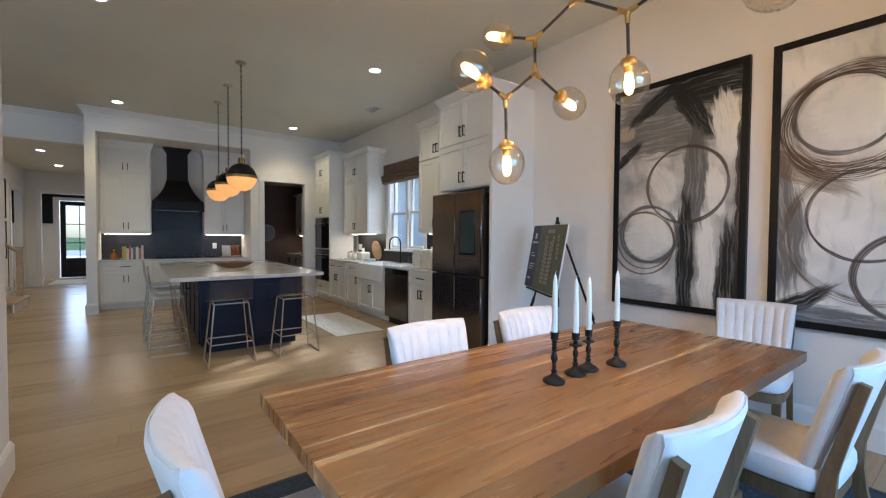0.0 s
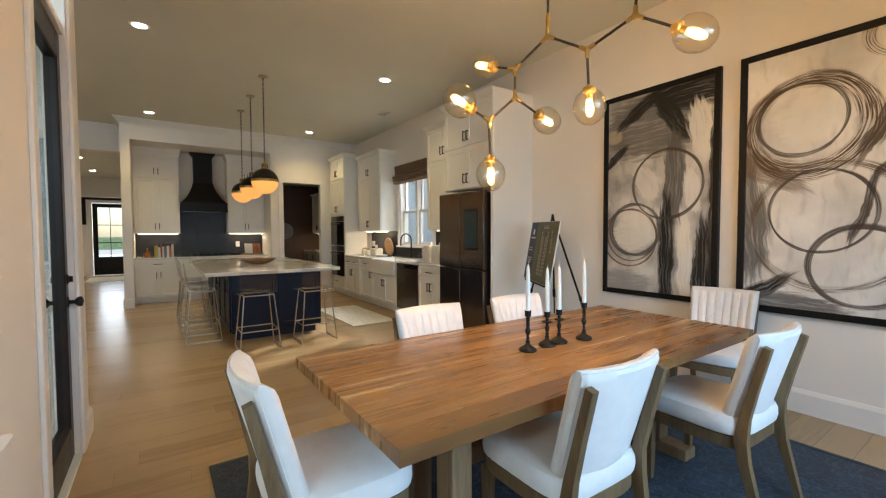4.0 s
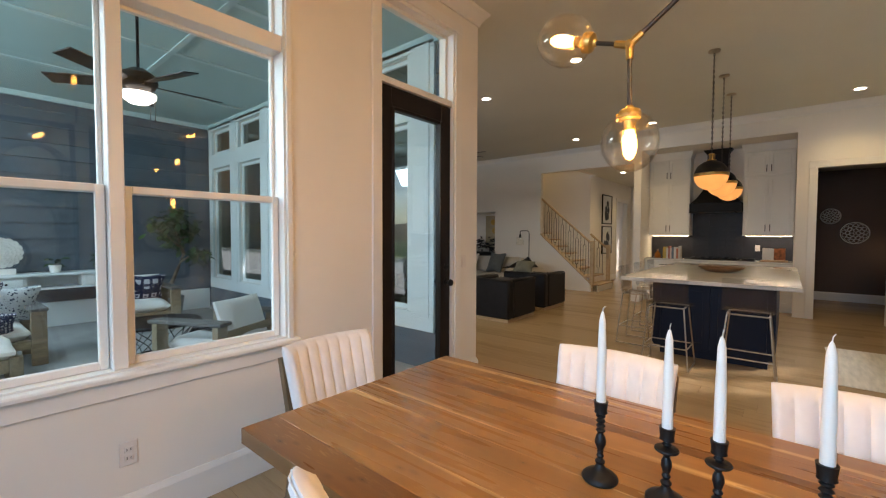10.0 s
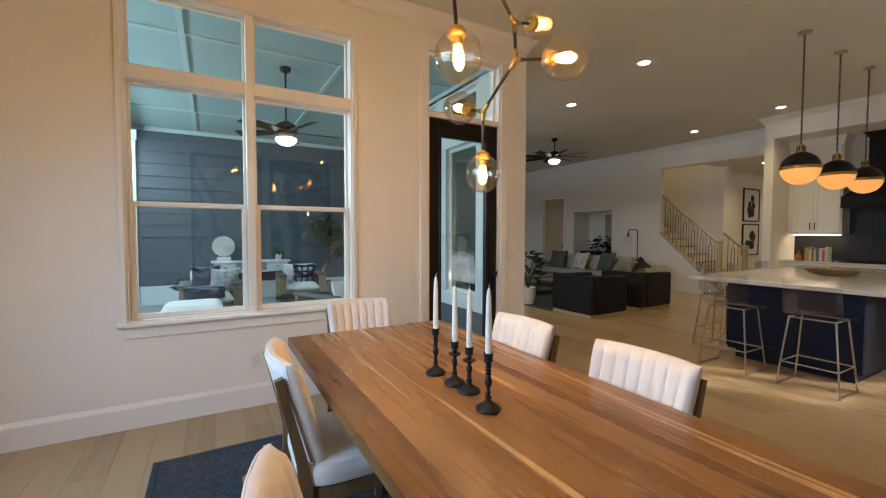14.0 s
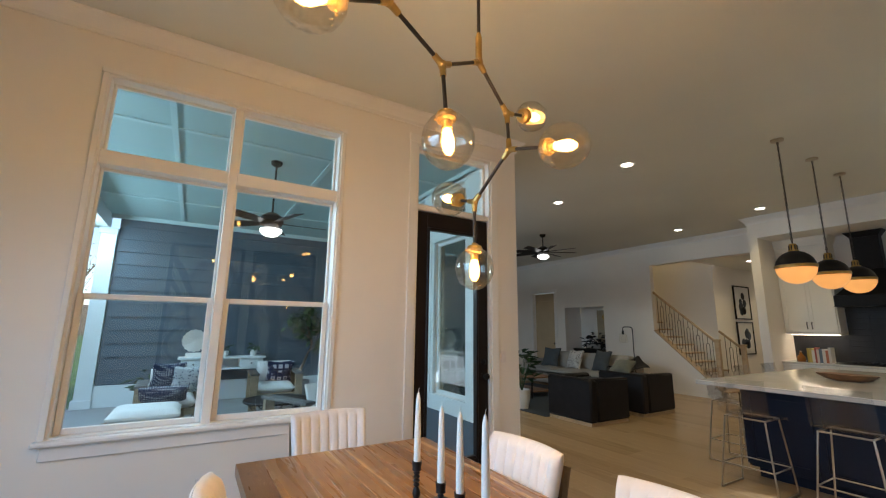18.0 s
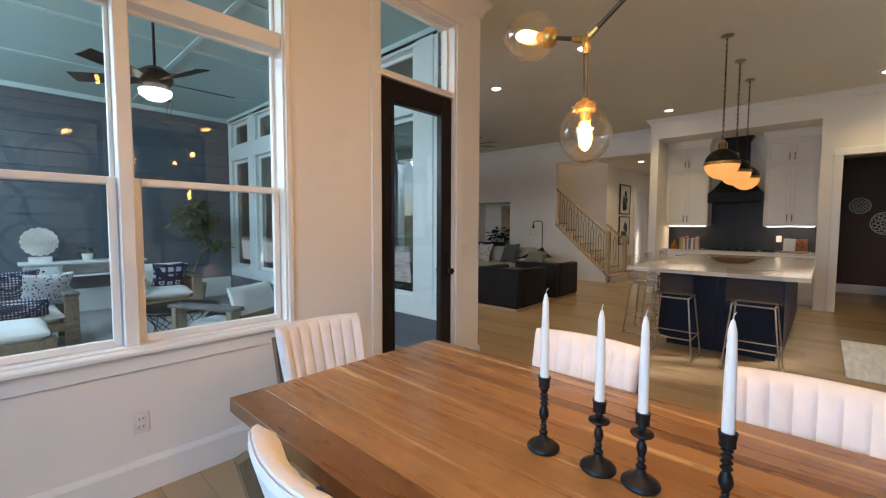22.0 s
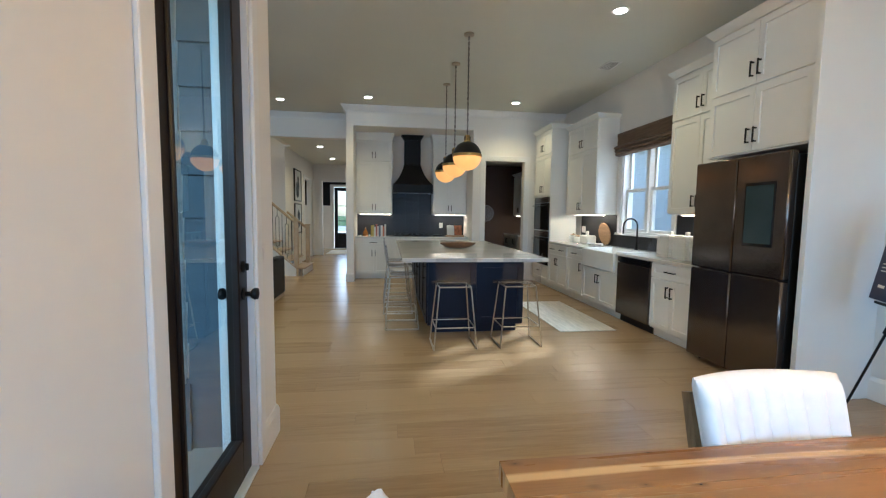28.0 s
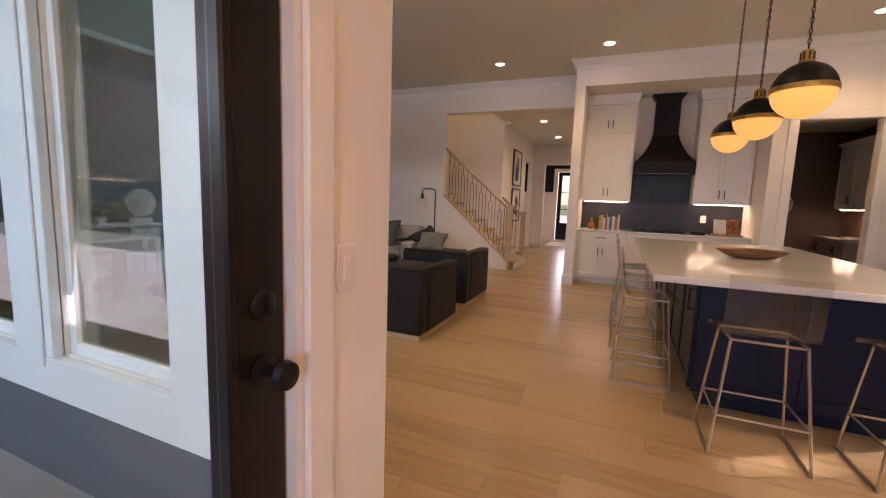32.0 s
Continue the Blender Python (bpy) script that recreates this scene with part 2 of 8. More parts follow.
def flame_oak(name, dark, light, rough, sap):
    """Flat-sawn boards along x: flame figure, pores, pale flecks, a few sapwood streaks and knots; every board has its own draw."""
    m = bpy.data.materials.new(name)
    m.use_nodes = True
    nt = m.node_tree
    L, N = nt.links.new, nt.nodes.new
    p = nt.nodes["Principled BSDF"]
    tc, oi, off, comb = N("ShaderNodeTexCoord"), N("ShaderNodeObjectInfo"), N("ShaderNodeMath"), N("ShaderNodeCombineXYZ")
    off.operation = 'MULTIPLY'
    off.inputs[1].default_value = 41.0
    L(oi.outputs["Random"], off.inputs[0])
    for i in range(3):
        L(off.outputs[0], comb.inputs[i])

    def field(sx, sy, detail, distort=0.0):
        mp, nz = N("ShaderNodeMapping"), N("ShaderNodeTexNoise")
        mp.inputs["Scale"].default_value = (sx, sy, 4)
        nz.inputs["Scale"].default_value, nz.inputs["Detail"].default_value, nz.inputs["Distortion"].default_value = 1.0, detail, distort
        L(tc.outputs["Object"], mp.inputs["Vector"])
        L(comb.outputs[0], mp.inputs["Location"])
        L(mp.outputs[0], nz.inputs["Vector"])
        return nz.outputs["Fac"]

    def calc(op, a, b=None):
        n = N("ShaderNodeMath")
        n.operation = op
        for i, v in enumerate((a, b)):
            if isinstance(v, (int, float)):
                n.inputs[i].default_value = v
            elif v is not None:
                L(v, n.inputs[i])
        return n.outputs[0]

    def ramp(v, a, b, c, d):
        r = N("ShaderNodeMapRange")
        for k, q in (("From Min", a), ("From Max", b), ("To Min", c), ("To Max", d)):
            r.inputs[k].default_value = q
        L(v, r.inputs["Value"])
        return r.outputs["Result"]

    def blend(fac, a, color):
        x = N("ShaderNodeMixRGB")
        L(fac, x.inputs["Fac"])
        L(a, x.inputs["Color1"])
        x.inputs["Color2"].default_value = (*color, 1)
        return x.outputs["Color"]
    flow = field(0.75, 5.0, 1.5, 0.5)
    rings = calc('MULTIPLY_ADD', calc('SINE', calc('MULTIPLY', flow, 105.0)), 0.5)
    rings.node.inputs[2].default_value = 0.5
    tone, pores, fine = field(0.55, 5.0, 2, 0.8), field(9.0, 260.0, 2), field(1.5, 22.0, 2, 0.6)
    v = calc('ADD', calc('MULTIPLY', ramp(tone, 0.3, 0.7, 0, 1), 0.52), calc('MULTIPLY', rings, 0.06))
    v = calc('ADD', v, calc('MULTIPLY', ramp(fine, 0.3, 0.7, 0, 1), 0.08))
    v = calc('ADD', v, calc('MULTIPLY', ramp(pores, 0.35, 0.65, 0, 1), 0.06))
    cr = N("ShaderNodeValToRGB")
    cr.color_ramp.elements[0].position, cr.color_ramp.elements[1].position = 0.02, 0.84
    cr.color_ramp.elements[0].color, cr.color_ramp.elements[1].color = (*dark, 1), (*light, 1)
    L(v, cr.inputs["Fac"])
    col = cr.outputs["Color"]
    fleck = calc('MULTIPLY', ramp(field(16.0, 120.0, 1, 0.8), 0.60, 0.68, 0, 1), ramp(flow, 0.50, 0.60, 0, 0.30))
    col = blend(fleck, col, (0.50, 0.33, 0.17))
    if sap:
        col = blend(ramp(field(0.42, 8.5, 1, 0.5), 0.61, 0.64, 0, sap), col, (0.58, 0.38, 0.17))
    km, vo = N("ShaderNodeMapping"), N("ShaderNodeTexVoronoi")
    km.inputs["Scale"].default_value = (1.5, 3.4, 3.4)
    L(tc.outputs["Object"], km.inputs["Vector"])
    L(comb.outputs[0], km.inputs["Location"])
    L(km.outputs[0], vo.inputs["Vector"])
    warped = calc('ADD', vo.outputs["Distance"], calc('MULTIPLY', fine, 0.05))
    col = blend(ramp(warped, 0.05, 0.22, 0.6, 0), col, tuple(c * 0.55 for c in dark))
    col = blend(ramp(warped, 0.045, 0.07, 0.85, 0), col, tuple(c * 0.2 for c in dark))
    L(col, p.inputs["Base Color"])
    L(ramp(fine, 0.3, 0.7, rough - 0.05, rough + 0.09), p.inputs["Roughness"])
    b = N("ShaderNodeBump")
    b.inputs["Strength"].default_value, b.inputs["Distance"].default_value = 0.13, 0.0008
    L(calc('ADD', pores, calc('MULTIPLY', rings, 0.5)), b.inputs["Height"])
    L(b.outputs["Normal"], p.inputs["Normal"])
    return m


M_TABLE = flame_oak("table_oak", (0.175, 0.076, 0.022), (0.375, 0.192, 0.064), 0.28, 0.8)
M_TABLED = flame_oak("table_heartwood", (0.120, 0.050, 0.015), (0.255, 0.122, 0.040), 0.28, 0.0)
M_TABLEL = flame_oak("table_pale_oak", (0.225, 0.103, 0.031), (0.430, 0.230, 0.081), 0.28, 0.9)
M_TABLEZ = wood("table_oak_end", (0.15, 0.09, 0.045), (0.34, 0.21, 0.11), 0.5, 'Z', rand=0.1)
M_CHAIRW = wood("weathered_oak", (0.088, 0.051, 0.023), (0.205, 0.128, 0.060), 0.55, 'Z', rand=0.1, grain=1.5)
M_FABRIC = mat("ivory_fabric", (0.755, 0.72, 0.70), 0.9, var=0.04, scale=14, bump=0.35, bscale=700, sheen=0.2)
M_WAX = mat("white_wax", (0.86, 0.84, 0.78), 0.42, var=0.02)
M_BRASS = mat("aged_brass", (0.50, 0.33, 0.105), 0.30, 0.95, var=0.16, scale=20)
M_STEM = mat("dark_bronze_rod", (0.05, 0.042, 0.036), 0.35, 0.7, var=0.15, scale=15)
M_GLASS = clear("window_glass", (0.95, 0.985, 0.975), 0.0)


def blown(name, tint, least, most, ripple=0.35):
    """Thin glass: clear straight through, with gloss that grows towards grazing views."""
    m = bpy.data.materials.new(name)
    m.use_nodes = True
    nt = m.node_tree
    nt.nodes.remove(nt.nodes["Principled BSDF"])
    tr, go, fr, mx = nt.nodes.new("ShaderNodeBsdfTransparent"), nt.nodes.new("ShaderNodeBsdfGlossy"), nt.nodes.new("ShaderNodeLayerWeight"), nt.nodes.new("ShaderNodeMixShader")
    tr.inputs["Color"].default_value = (*tint, 1)
    go.inputs["Roughness"].default_value = 0.008
    fr.inputs["Blend"].default_value = 0.13
    rg = nt.nodes.new("ShaderNodeMapRange")
    rg.inputs["To Min"].default_value, rg.inputs["To Max"].default_value = least, most
    nt.links.new(fr.outputs["Facing"], rg.inputs["Value"])
    nz, bp, tc = nt.nodes.new("ShaderNodeTexNoise"), nt.nodes.new("ShaderNodeBump"), nt.nodes.new("ShaderNodeTexCoord")
    nz.inputs["Scale"].default_value, nz.inputs["Detail"].default_value = 26, 1
    bp.inputs["Strength"].default_value, bp.inputs["Distance"].default_value = ripple, 0.004
    nt.links.new(tc.outputs["Object"], nz.inputs["Vector"])
    nt.links.new(nz.outputs["Fac"], bp.inputs["Height"])
    for n in (go, fr):
        nt.links.new(bp.outputs["Normal"], n.inputs["Normal"])
    nt.links.new(rg.outputs[0], mx.inputs[0])
    nt.links.new(tr.outputs[0], mx.inputs[1])
    nt.links.new(go.outputs[0], mx.inputs[2])
    nt.links.new(mx.outputs[0], nt.nodes["Material Output"].inputs["Surface"])
    return m


# clear glass; the faint amber tint stands for glow round the bulbs
M_GLOBE = blown("globe_glass", (1.0, 0.98, 0.935), 0.05, 0.75, 0.12)
M_LOWE = blown("coated_window_glass", (0.52, 0.61, 0.58), 0.20, 0.55, 0.0)
M_ACRYL = blown("acrylic", (0.93, 0.93, 0.94), 0.05, 0.55, 0.0)
M_FIL = glow("filament", (1.0, 0.58, 0.20), 60.0)
M_ENVELOPE = clear("bulb_glass", (1.0, 0.86, 0.60), 0.0, 1.25)
pe = M_ENVELOPE.node_tree.nodes["Principled BSDF"]
# the clear envelope emits too, imitating the halo round the filament
pe.inputs["Emission Color"].default_value, pe.inputs["Emission Strength"].default_value = (1.0, 0.50, 0.13, 1), 3.6
M_CAN = glow("can_light", (1.0, 0.88, 0.70), 20)
M_STRIP = glow("strip_light", (1.0, 0.80, 0.52), 13)
M_OPAL = glow("opal_glass", (1.0, 0.44, 0.115), 0.46)
M_BOWLLIT = glow("lit_bowl", (1.0, 0.92, 0.80), 3)
M_PLEG = mat("brushed_brass", (0.50, 0.42, 0.32), 0.30, 0.95, var=0.1, scale=20)
M_RUG = mat("blue_rug", (0.009, 0.019, 0.036), 0.95, var=0.55, scale=9, bump=0.5, bscale=260, sheen=0.1)
rn = M_RUG.node_tree
rv, rm, rx, rt_ = rn.nodes.new("ShaderNodeTexVoronoi"), rn.nodes.new("ShaderNodeMapRange"), rn.nodes.new("ShaderNodeMixRGB"), rn.nodes.new("ShaderNodeTexCoord")
rv.feature = 'DISTANCE_TO_EDGE'
rv.inputs["Scale"].default_value = 17.0
rm.inputs["From Min"].default_value, rm.inputs["From Max"].default_value, rm.inputs["To Min"].default_value, rm.inputs["To Max"].default_value = 0.01, 0.07, 0.26, 0.0
rw, ra, rs = rn.nodes.new("ShaderNodeTexNoise"), rn.nodes.new("ShaderNodeVectorMath"), rn.nodes.new("ShaderNodeVectorMath")
rw.inputs["Scale"].default_value, rw.inputs["Detail"].default_value = 7.0, 4
ra.operation, rs.operation = 'ADD', 'SCALE'
rs.inputs["Scale"].default_value = 0.22
rn.links.new(rt_.outputs["Object"], rw.inputs["Vector"])
rn.links.new(rw.outputs["Color"], rs.inputs[0])
rn.links.new(rs.outputs[0], ra.inputs[0])
rn.links.new(rt_.outputs["Object"], ra.inputs[1])
rn.links.new(ra.outputs[0], rv.inputs["Vector"])
rn.links.new(rv.outputs["Distance"], rm.inputs["Value"])
rn.links.new(rm.outputs["Result"], rx.inputs["Fac"])
rn.links.new(rn.nodes["Principled BSDF"].inputs["Base Color"].links[0].from_socket, rx.inputs["Color1"])
rx.inputs["Color2"].default_value = (0.13, 0.15, 0.17, 1)
rn.links.new(rx.outputs["Color"], rn.nodes["Principled BSDF"].inputs["Base Color"])
M_MAT = mat("runner_mat", (0.62, 0.58, 0.50), 0.95, var=0.15, scale=6, bump=0.4, bscale=200, stretch=(4, 0.6, 1))
M_SIDING = mat("gray_siding", (0.070, 0.095, 0.120), 0.6, var=0.1, scale=4, bump=0.3, bscale=40, rand=0.08, stretch=(0.3, 0.3, 3))
M_PCEIL = mat("porch_ceiling_paint", (0.40, 0.54, 0.54), 0.6, var=0.04, scale=1)
M_PTRIM = mat("porch_trim_paint", (0.69, 0.74, 0.74), 0.45, var=0.03, scale=2)
M_CONC = mat("porch_concrete", (0.34, 0.34, 0.33), 0.8, var=0.12, scale=3, bump=0.2, bscale=120)
M_CUSH = mat("white_cushion", (0.78, 0.77, 0.74), 0.9, var=0.04, scale=6, bump=0.3, bscale=500)
M_GRAYPLANK = wood("weathered_gray_plank", (0.070, 0.066, 0.062), (0.150, 0.142, 0.132), 0.7, 'Y', rand=0.1, grain=1.4)
M_TEAK = wood("grayed_teak", (0.14, 0.105, 0.065), (0.32, 0.25, 0.16), 0.6, 'X', rand=0.1, grain=1.4)
M_LEATHER = mat("dark_leather", (0.016, 0.011, 0.009), 0.45, spec=0.25, var=0.25, scale=7, bump=0.25, bscale=120)
M_CHARCOAL = mat("charcoal_leather", (0.013, 0.012, 0.014), 0.52, spec=0.22, var=0.25, scale=7, bump=0.25, bscale=140)
M_LINEN = mat("gray_linen", (0.36, 0.34, 0.31), 0.9, var=0.06, scale=9, bump=0.35, bscale=500)
M_SAGE = mat("sage_fabric", (0.15, 0.155, 0.125), 0.9, var=0.12, scale=12, bump=0.4, bscale=400)
M_PEWTER = mat("pewter_fabric", (0.080, 0.092, 0.100), 0.9, var=0.12, scale=12, bump=0.4, bscale=400)
M_SLATE = mat("slate_fabric", (0.032, 0.042, 0.055), 0.9, var=0.12, scale=12, bump=0.4, bscale=400)
M_BLANKET = mat("black_throw", (0.012, 0.012, 0.014), 0.95, var=0.3, scale=30, bump=0.6, bscale=250)


def dotted(name, base, mark, scale, invert=False, hollow=False):
    """Fabric printed with a geometric pattern of pale marks."""
    m = mat(name, base, 0.9, var=0.05, scale=8, bump=0.3, bscale=400)
    nt = m.node_tree
    p = nt.nodes["Principled BSDF"]
    tc, ch, mx = nt.nodes.new("ShaderNodeTexCoord"), nt.nodes.new("ShaderNodeTexVoronoi"), nt.nodes.new("ShaderNodeMixRGB")
    ch.inputs["Scale"].default_value = scale
    ch.inputs["Randomness"].default_value = 0.0 if not invert else 1.0
    rp = nt.nodes.new("ShaderNodeMath")
    rp.operation = 'LESS_THAN'
    rp.inputs[1].default_value = 0.34
    if hollow:
        ch.distance = 'CHEBYCHEV'
        rp.operation = 'COMPARE'
        rp.inputs[1].default_value, rp.inputs[2].default_value = 0.235, 0.085
    nt.links.new(tc.outputs["Object"], ch.inputs["Vector"])
    nt.links.new(ch.outputs["Distance"], rp.inputs[0])
    nt.links.new(rp.outputs[0], mx.inputs["Fac"])
    mx.inputs["Color1"].default_value, mx.inputs["Color2"].default_value = (*base, 1), (*mark, 1)
    nt.links.new(mx.outputs["Color"], p.inputs["Base Color"])
    return m


M_NAVYP = dotted("navy_dotted_print", (0.018, 0.026, 0.065), (0.55, 0.57, 0.60), 34)
M_FLORAL = dotted("blue_floral_print", (0.50, 0.53, 0.55), (0.03, 0.045, 0.085), 30, True)
M_NAVYQ = dotted("navy_square_print", (0.020, 0.022, 0.060), (0.50, 0.50, 0.55), 9, False, True)
M_FLECK = dotted("white_flecked_print", (0.62, 0.60, 0.57), (0.16, 0.14, 0.12), 26, True)
M_LEAF = mat("leaf", (0.030, 0.070, 0.022), 0.45, var=0.4, scale=3, rand=0.2)
M_BARK = mat("bark", (0.16, 0.12, 0.085), 0.85, var=0.3, scale=9, bump=0.5, bscale=60)
M_STAIRW = wood("stair_oak", (0.30, 0.20, 0.11), (0.52, 0.38, 0.23), 0.4, 'X', rand=0.1)
M_CERAM = mat("white_ceramic", (0.78, 0.76, 0.72), 0.25, var=0.03)
M_SHADE = mat("woven_shade", (0.155, 0.098, 0.058), 0.9, var=0.25, scale=20, bump=0.6, bscale=120, stretch=(1, 0.2, 3))
M_PLASTIC = mat("switch_plastic", (0.76, 0.70, 0.66), 0.35, var=0.01)
M_BOARD = wood("cutting_board", (0.20, 0.11, 0.05), (0.42, 0.26, 0.13), 0.5, 'Y', rand=0.1)
M_BOWL = wood("walnut_bowl", (0.10, 0.045, 0.02), (0.26, 0.13, 0.06), 0.4, 'X', rand=0.1)
M_PICMAT = mat("print_paper", (0.70, 0.69, 0.66), 0.7, var=0.05, scale=5)
M_GRASS = mat("lawn", (0.085, 0.15, 0.035), 0.95, var=0.45, scale=0.8, bump=0.6, bscale=8)
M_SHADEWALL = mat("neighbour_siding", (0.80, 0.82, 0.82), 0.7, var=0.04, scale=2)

# ---- mesh building ----
PLACE = {}


class Mesh:
    """Vertices and faces gathered from simple shaped solids, in metres."""

    def __init__(self):
        self.v, self.f = [], []

    def add(self, verts, faces):
        n = len(self.v)
        self.v += [Vector(p) for p in verts]
        self.f += [[i + n for i in q] for q in faces]
        return self

    def box(self, x0, x1, y0, y1, z0, z1, b=0.0):
        x0, x1, y0, y1, z0, z1 = min(x0, x1), max(x0, x1), min(y0, y1), max(y0, y1), min(z0, z1), max(z0, z1)
        b = min(b, (x1 - x0) * 0.45, (y1 - y0) * 0.45, (z1 - z0) * 0.45)
        X, Y, Z = (x0, x1), (y0, y1), (z0, z1)
        if b <= 0:
            return self.add([(X[i], Y[j], Z[k]) for i in (0, 1) for j in (0, 1) for k in (0, 1)],
                            [(0, 1, 3, 2), (4, 6, 7, 5), (0, 4, 5, 1), (2, 3, 7, 6), (0, 2, 6, 4), (1, 5, 7, 3)])
        v, idx = [], {}
        for i in (0, 1):
            for j in (0, 1):
                for k in (0, 1):
                    c = (X[i], Y[j], Z[k])
                    s = [b if a == 0 else -b for a in (i, j, k)]
                    for a in range(3):
                        q = [c[n] + (0 if n == a else s[n]) for n in range(3)]
                        idx[i, j, k, a] = len(v)
                        v.append(q)
        f = []
        for a in range(3):
            o = [n for n in range(3) if n != a]
            for e in (0, 1):
                ring = []
                for p, q in ((0, 0), (1, 0), (1, 1), (0, 1)):
                    c = [0, 0, 0]
                    c[a], c[o[0]], c[o[1]] = e, p, q
                    ring.append(idx[(*c, a)])
                f.append(ring)
            for p in (0, 1):
                for q in (0, 1):
                    c0, c1 = [0, 0, 0], [0, 0, 0]
                    c0[o[0]] = c1[o[0]] = p
                    c0[o[1]] = c1[o[1]] = q
                    c1[a] = 1
                    f.append([idx[(*c0, o[0])], idx[(*c1, o[0])], idx[(*c1, o[1])], idx[(*c0, o[1])]])
        for i in (0, 1):
            for j in (0, 1):
                for k in (0, 1):
                    f.append([idx[i, j, k, a] for a in range(3)])
        return self.add(v, f)

    def cyl(self, p, q, r, r2=None, n=12):
        p, q = Vector(p), Vector(q)
        r2 = r if r2 is None else r2
        u = (q - p).to_track_quat('Z', 'Y').to_matrix()
        v = []
        for c, rad in ((p, r), (q, r2)):
            v += [c + u @ Vector((rad * math.cos(2 * math.pi * i / n), rad * math.sin(2 * math.pi * i / n), 0)) for i in range(n)]
        return self.add(v, [[i, (i + 1) % n, n + (i + 1) % n, n + i] for i in range(n)] + [list(range(n))[::-1], list(range(n, 2 * n))])

    def tube(self, pts, r, n=8):
        pts = [Vector(p) for p in pts]
        v, up = [], Vector((0.13, 0.21, 0.97)).normalized()
        for i, p in enumerate(pts):
            d = (pts[min(i + 1, len(pts) - 1)] - pts[max(i - 1, 0)]).normalized()
            a = d.cross(up)
            a = a.normalized() if a.length > 0.05 else d.cross(Vector((1, 0, 0))).normalized()
            c = a.cross(d)
            rr = r[i] if isinstance(r, (list, tuple)) else r
            v += [p + rr * (a * math.cos(2 * math.pi * k / n) + c * math.sin(2 * math.pi * k / n)) for k in range(n)]
        f = [[i * n + k, i * n + (k + 1) % n, (i + 1) * n + (k + 1) % n, (i + 1) * n + k] for i in range(len(pts) - 1) for k in range(n)]
        m = (len(pts) - 1) * n
        return self.add(v, f + [list(range(n))[::-1], [m + k for k in range(n)]])

    def lathe(self, prof, n=20, at=(0, 0, 0), axis=(0, 0, 1), wob=0.0):
        u = Vector(axis).normalized().to_track_quat('Z', 'Y').to_matrix()
        at = Vector(at)
        v = []
        for r, z in prof:
            for i in range(n):
                a = 2 * math.pi * i / n
                k = 1 + wob * math.sin(2 * a + z * 20) * (1 if r > 0.02 else 0)
                v.append(at + u @ Vector((r * k * math.cos(a), r * k * math.sin(a), z)))
        f = [[j * n + i, j * n + (i + 1) % n, (j + 1) * n + (i + 1) % n, (j + 1) * n + i] for j in range(len(prof) - 1) for i in range(n)]
        if prof[0][0] > 1e-4:
            f.append(list(range(n))[::-1])
        if prof[-1][0] > 1e-4:
            f.append([(len(prof) - 1) * n + i for i in range(n)])
        return self.add(v, f)

    def grid(self, fn, nu, nv, thick=None):
        """A sheet of fn(u, v) -> point; with thick(u, v) -> offset vector it becomes a closed shell."""
        W = nu + 1
        top = [Vector(fn(i / nu, j / nv)) for j in range(nv + 1) for i in range(W)]
        f = [[j * W + i, j * W + i + 1, (j + 1) * W + i + 1, (j + 1) * W + i] for j in range(nv) for i in range(nu)]
        if thick is None:
            return self.add(top, f)
        low = [top[j * W + i] + Vector(thick(i / nu, j / nv)) for j in range(nv + 1) for i in range(W)]
        n = len(top)
        f += [[n + k for k in reversed(q)] for q in f]
        rim = [i for i in range(W)] + [j * W + nu for j in range(1, nv + 1)] + [nv * W + i for i in range(nu - 1, -1, -1)] + [j * W for j in range(nv - 1, 0, -1)]
        f += [[rim[i], n + rim[i], n + rim[(i + 1) % len(rim)], rim[(i + 1) % len(rim)]] for i in range(len(rim))]
        return self.add(top + low, f)

    def ball(self, c, r, nu=14, nv=9):
        rx, ry, rz = r if isinstance(r, (list, tuple)) else (r, r, r)
        c = Vector(c)
        prof = [(math.sin(math.pi * j / nv), -math.cos(math.pi * j / nv)) for j in range(nv + 1)]
        v = [c + Vector((rx * s * math.cos(2 * math.pi * i / nu), ry * s * math.sin(2 * math.pi * i / nu), rz * z)) for s, z in prof for i in range(nu)]
        return self.add(v, [[j * nu + i, j * nu + (i + 1) % nu, (j + 1) * nu + (i + 1) % nu, (j + 1) * nu + i] for j in range(nv) for i in range(nu)])

    def pillow(self, c, sx, sy, sz, m=None, n=8, puff=3.2, ears=0.05):
        """A stuffed cushion: a box whose faces swell, with pinched edges; m turns it about its middle."""
        m = m or Matrix()
        c = Vector(c)

        def at(u, w, s):
            a, b = u * 2 - 1, w * 2 - 1
            e = (1 - abs(a) ** puff) * (1 - abs(b) ** puff)
            k = 1 - ears * (1 - abs(a)) * abs(b) - ears * (1 - abs(b)) * abs(a)
            return c + m.to_3x3() @ Vector((sx / 2 * a * k, sy / 2 * b * k, s * sz / 2 * (0.18 + 0.82 * e ** 0.6)))
        self.grid(lambda u, w: at(u, w, 1), n, n)
        self.grid(lambda u, w: at(w, u, -1), n, n)
        base = len(self.v) - 2 * (n + 1) ** 2
        W = n + 1
        rim = [i for i in range(W)] + [j * W + n for j in range(1, W)] + [n * W + i for i in range(n - 1, -1, -1)] + [j * W for j in range(n - 1, 0, -1)]
        rim2 = [(i % W) * W + i // W + W * W for i in rim]
        L = len(rim)
        self.f += [[base + rim[i], base + rim2[i], base + rim2[(i + 1) % L], base + rim[(i + 1) % L]] for i in range(L)]
        return self

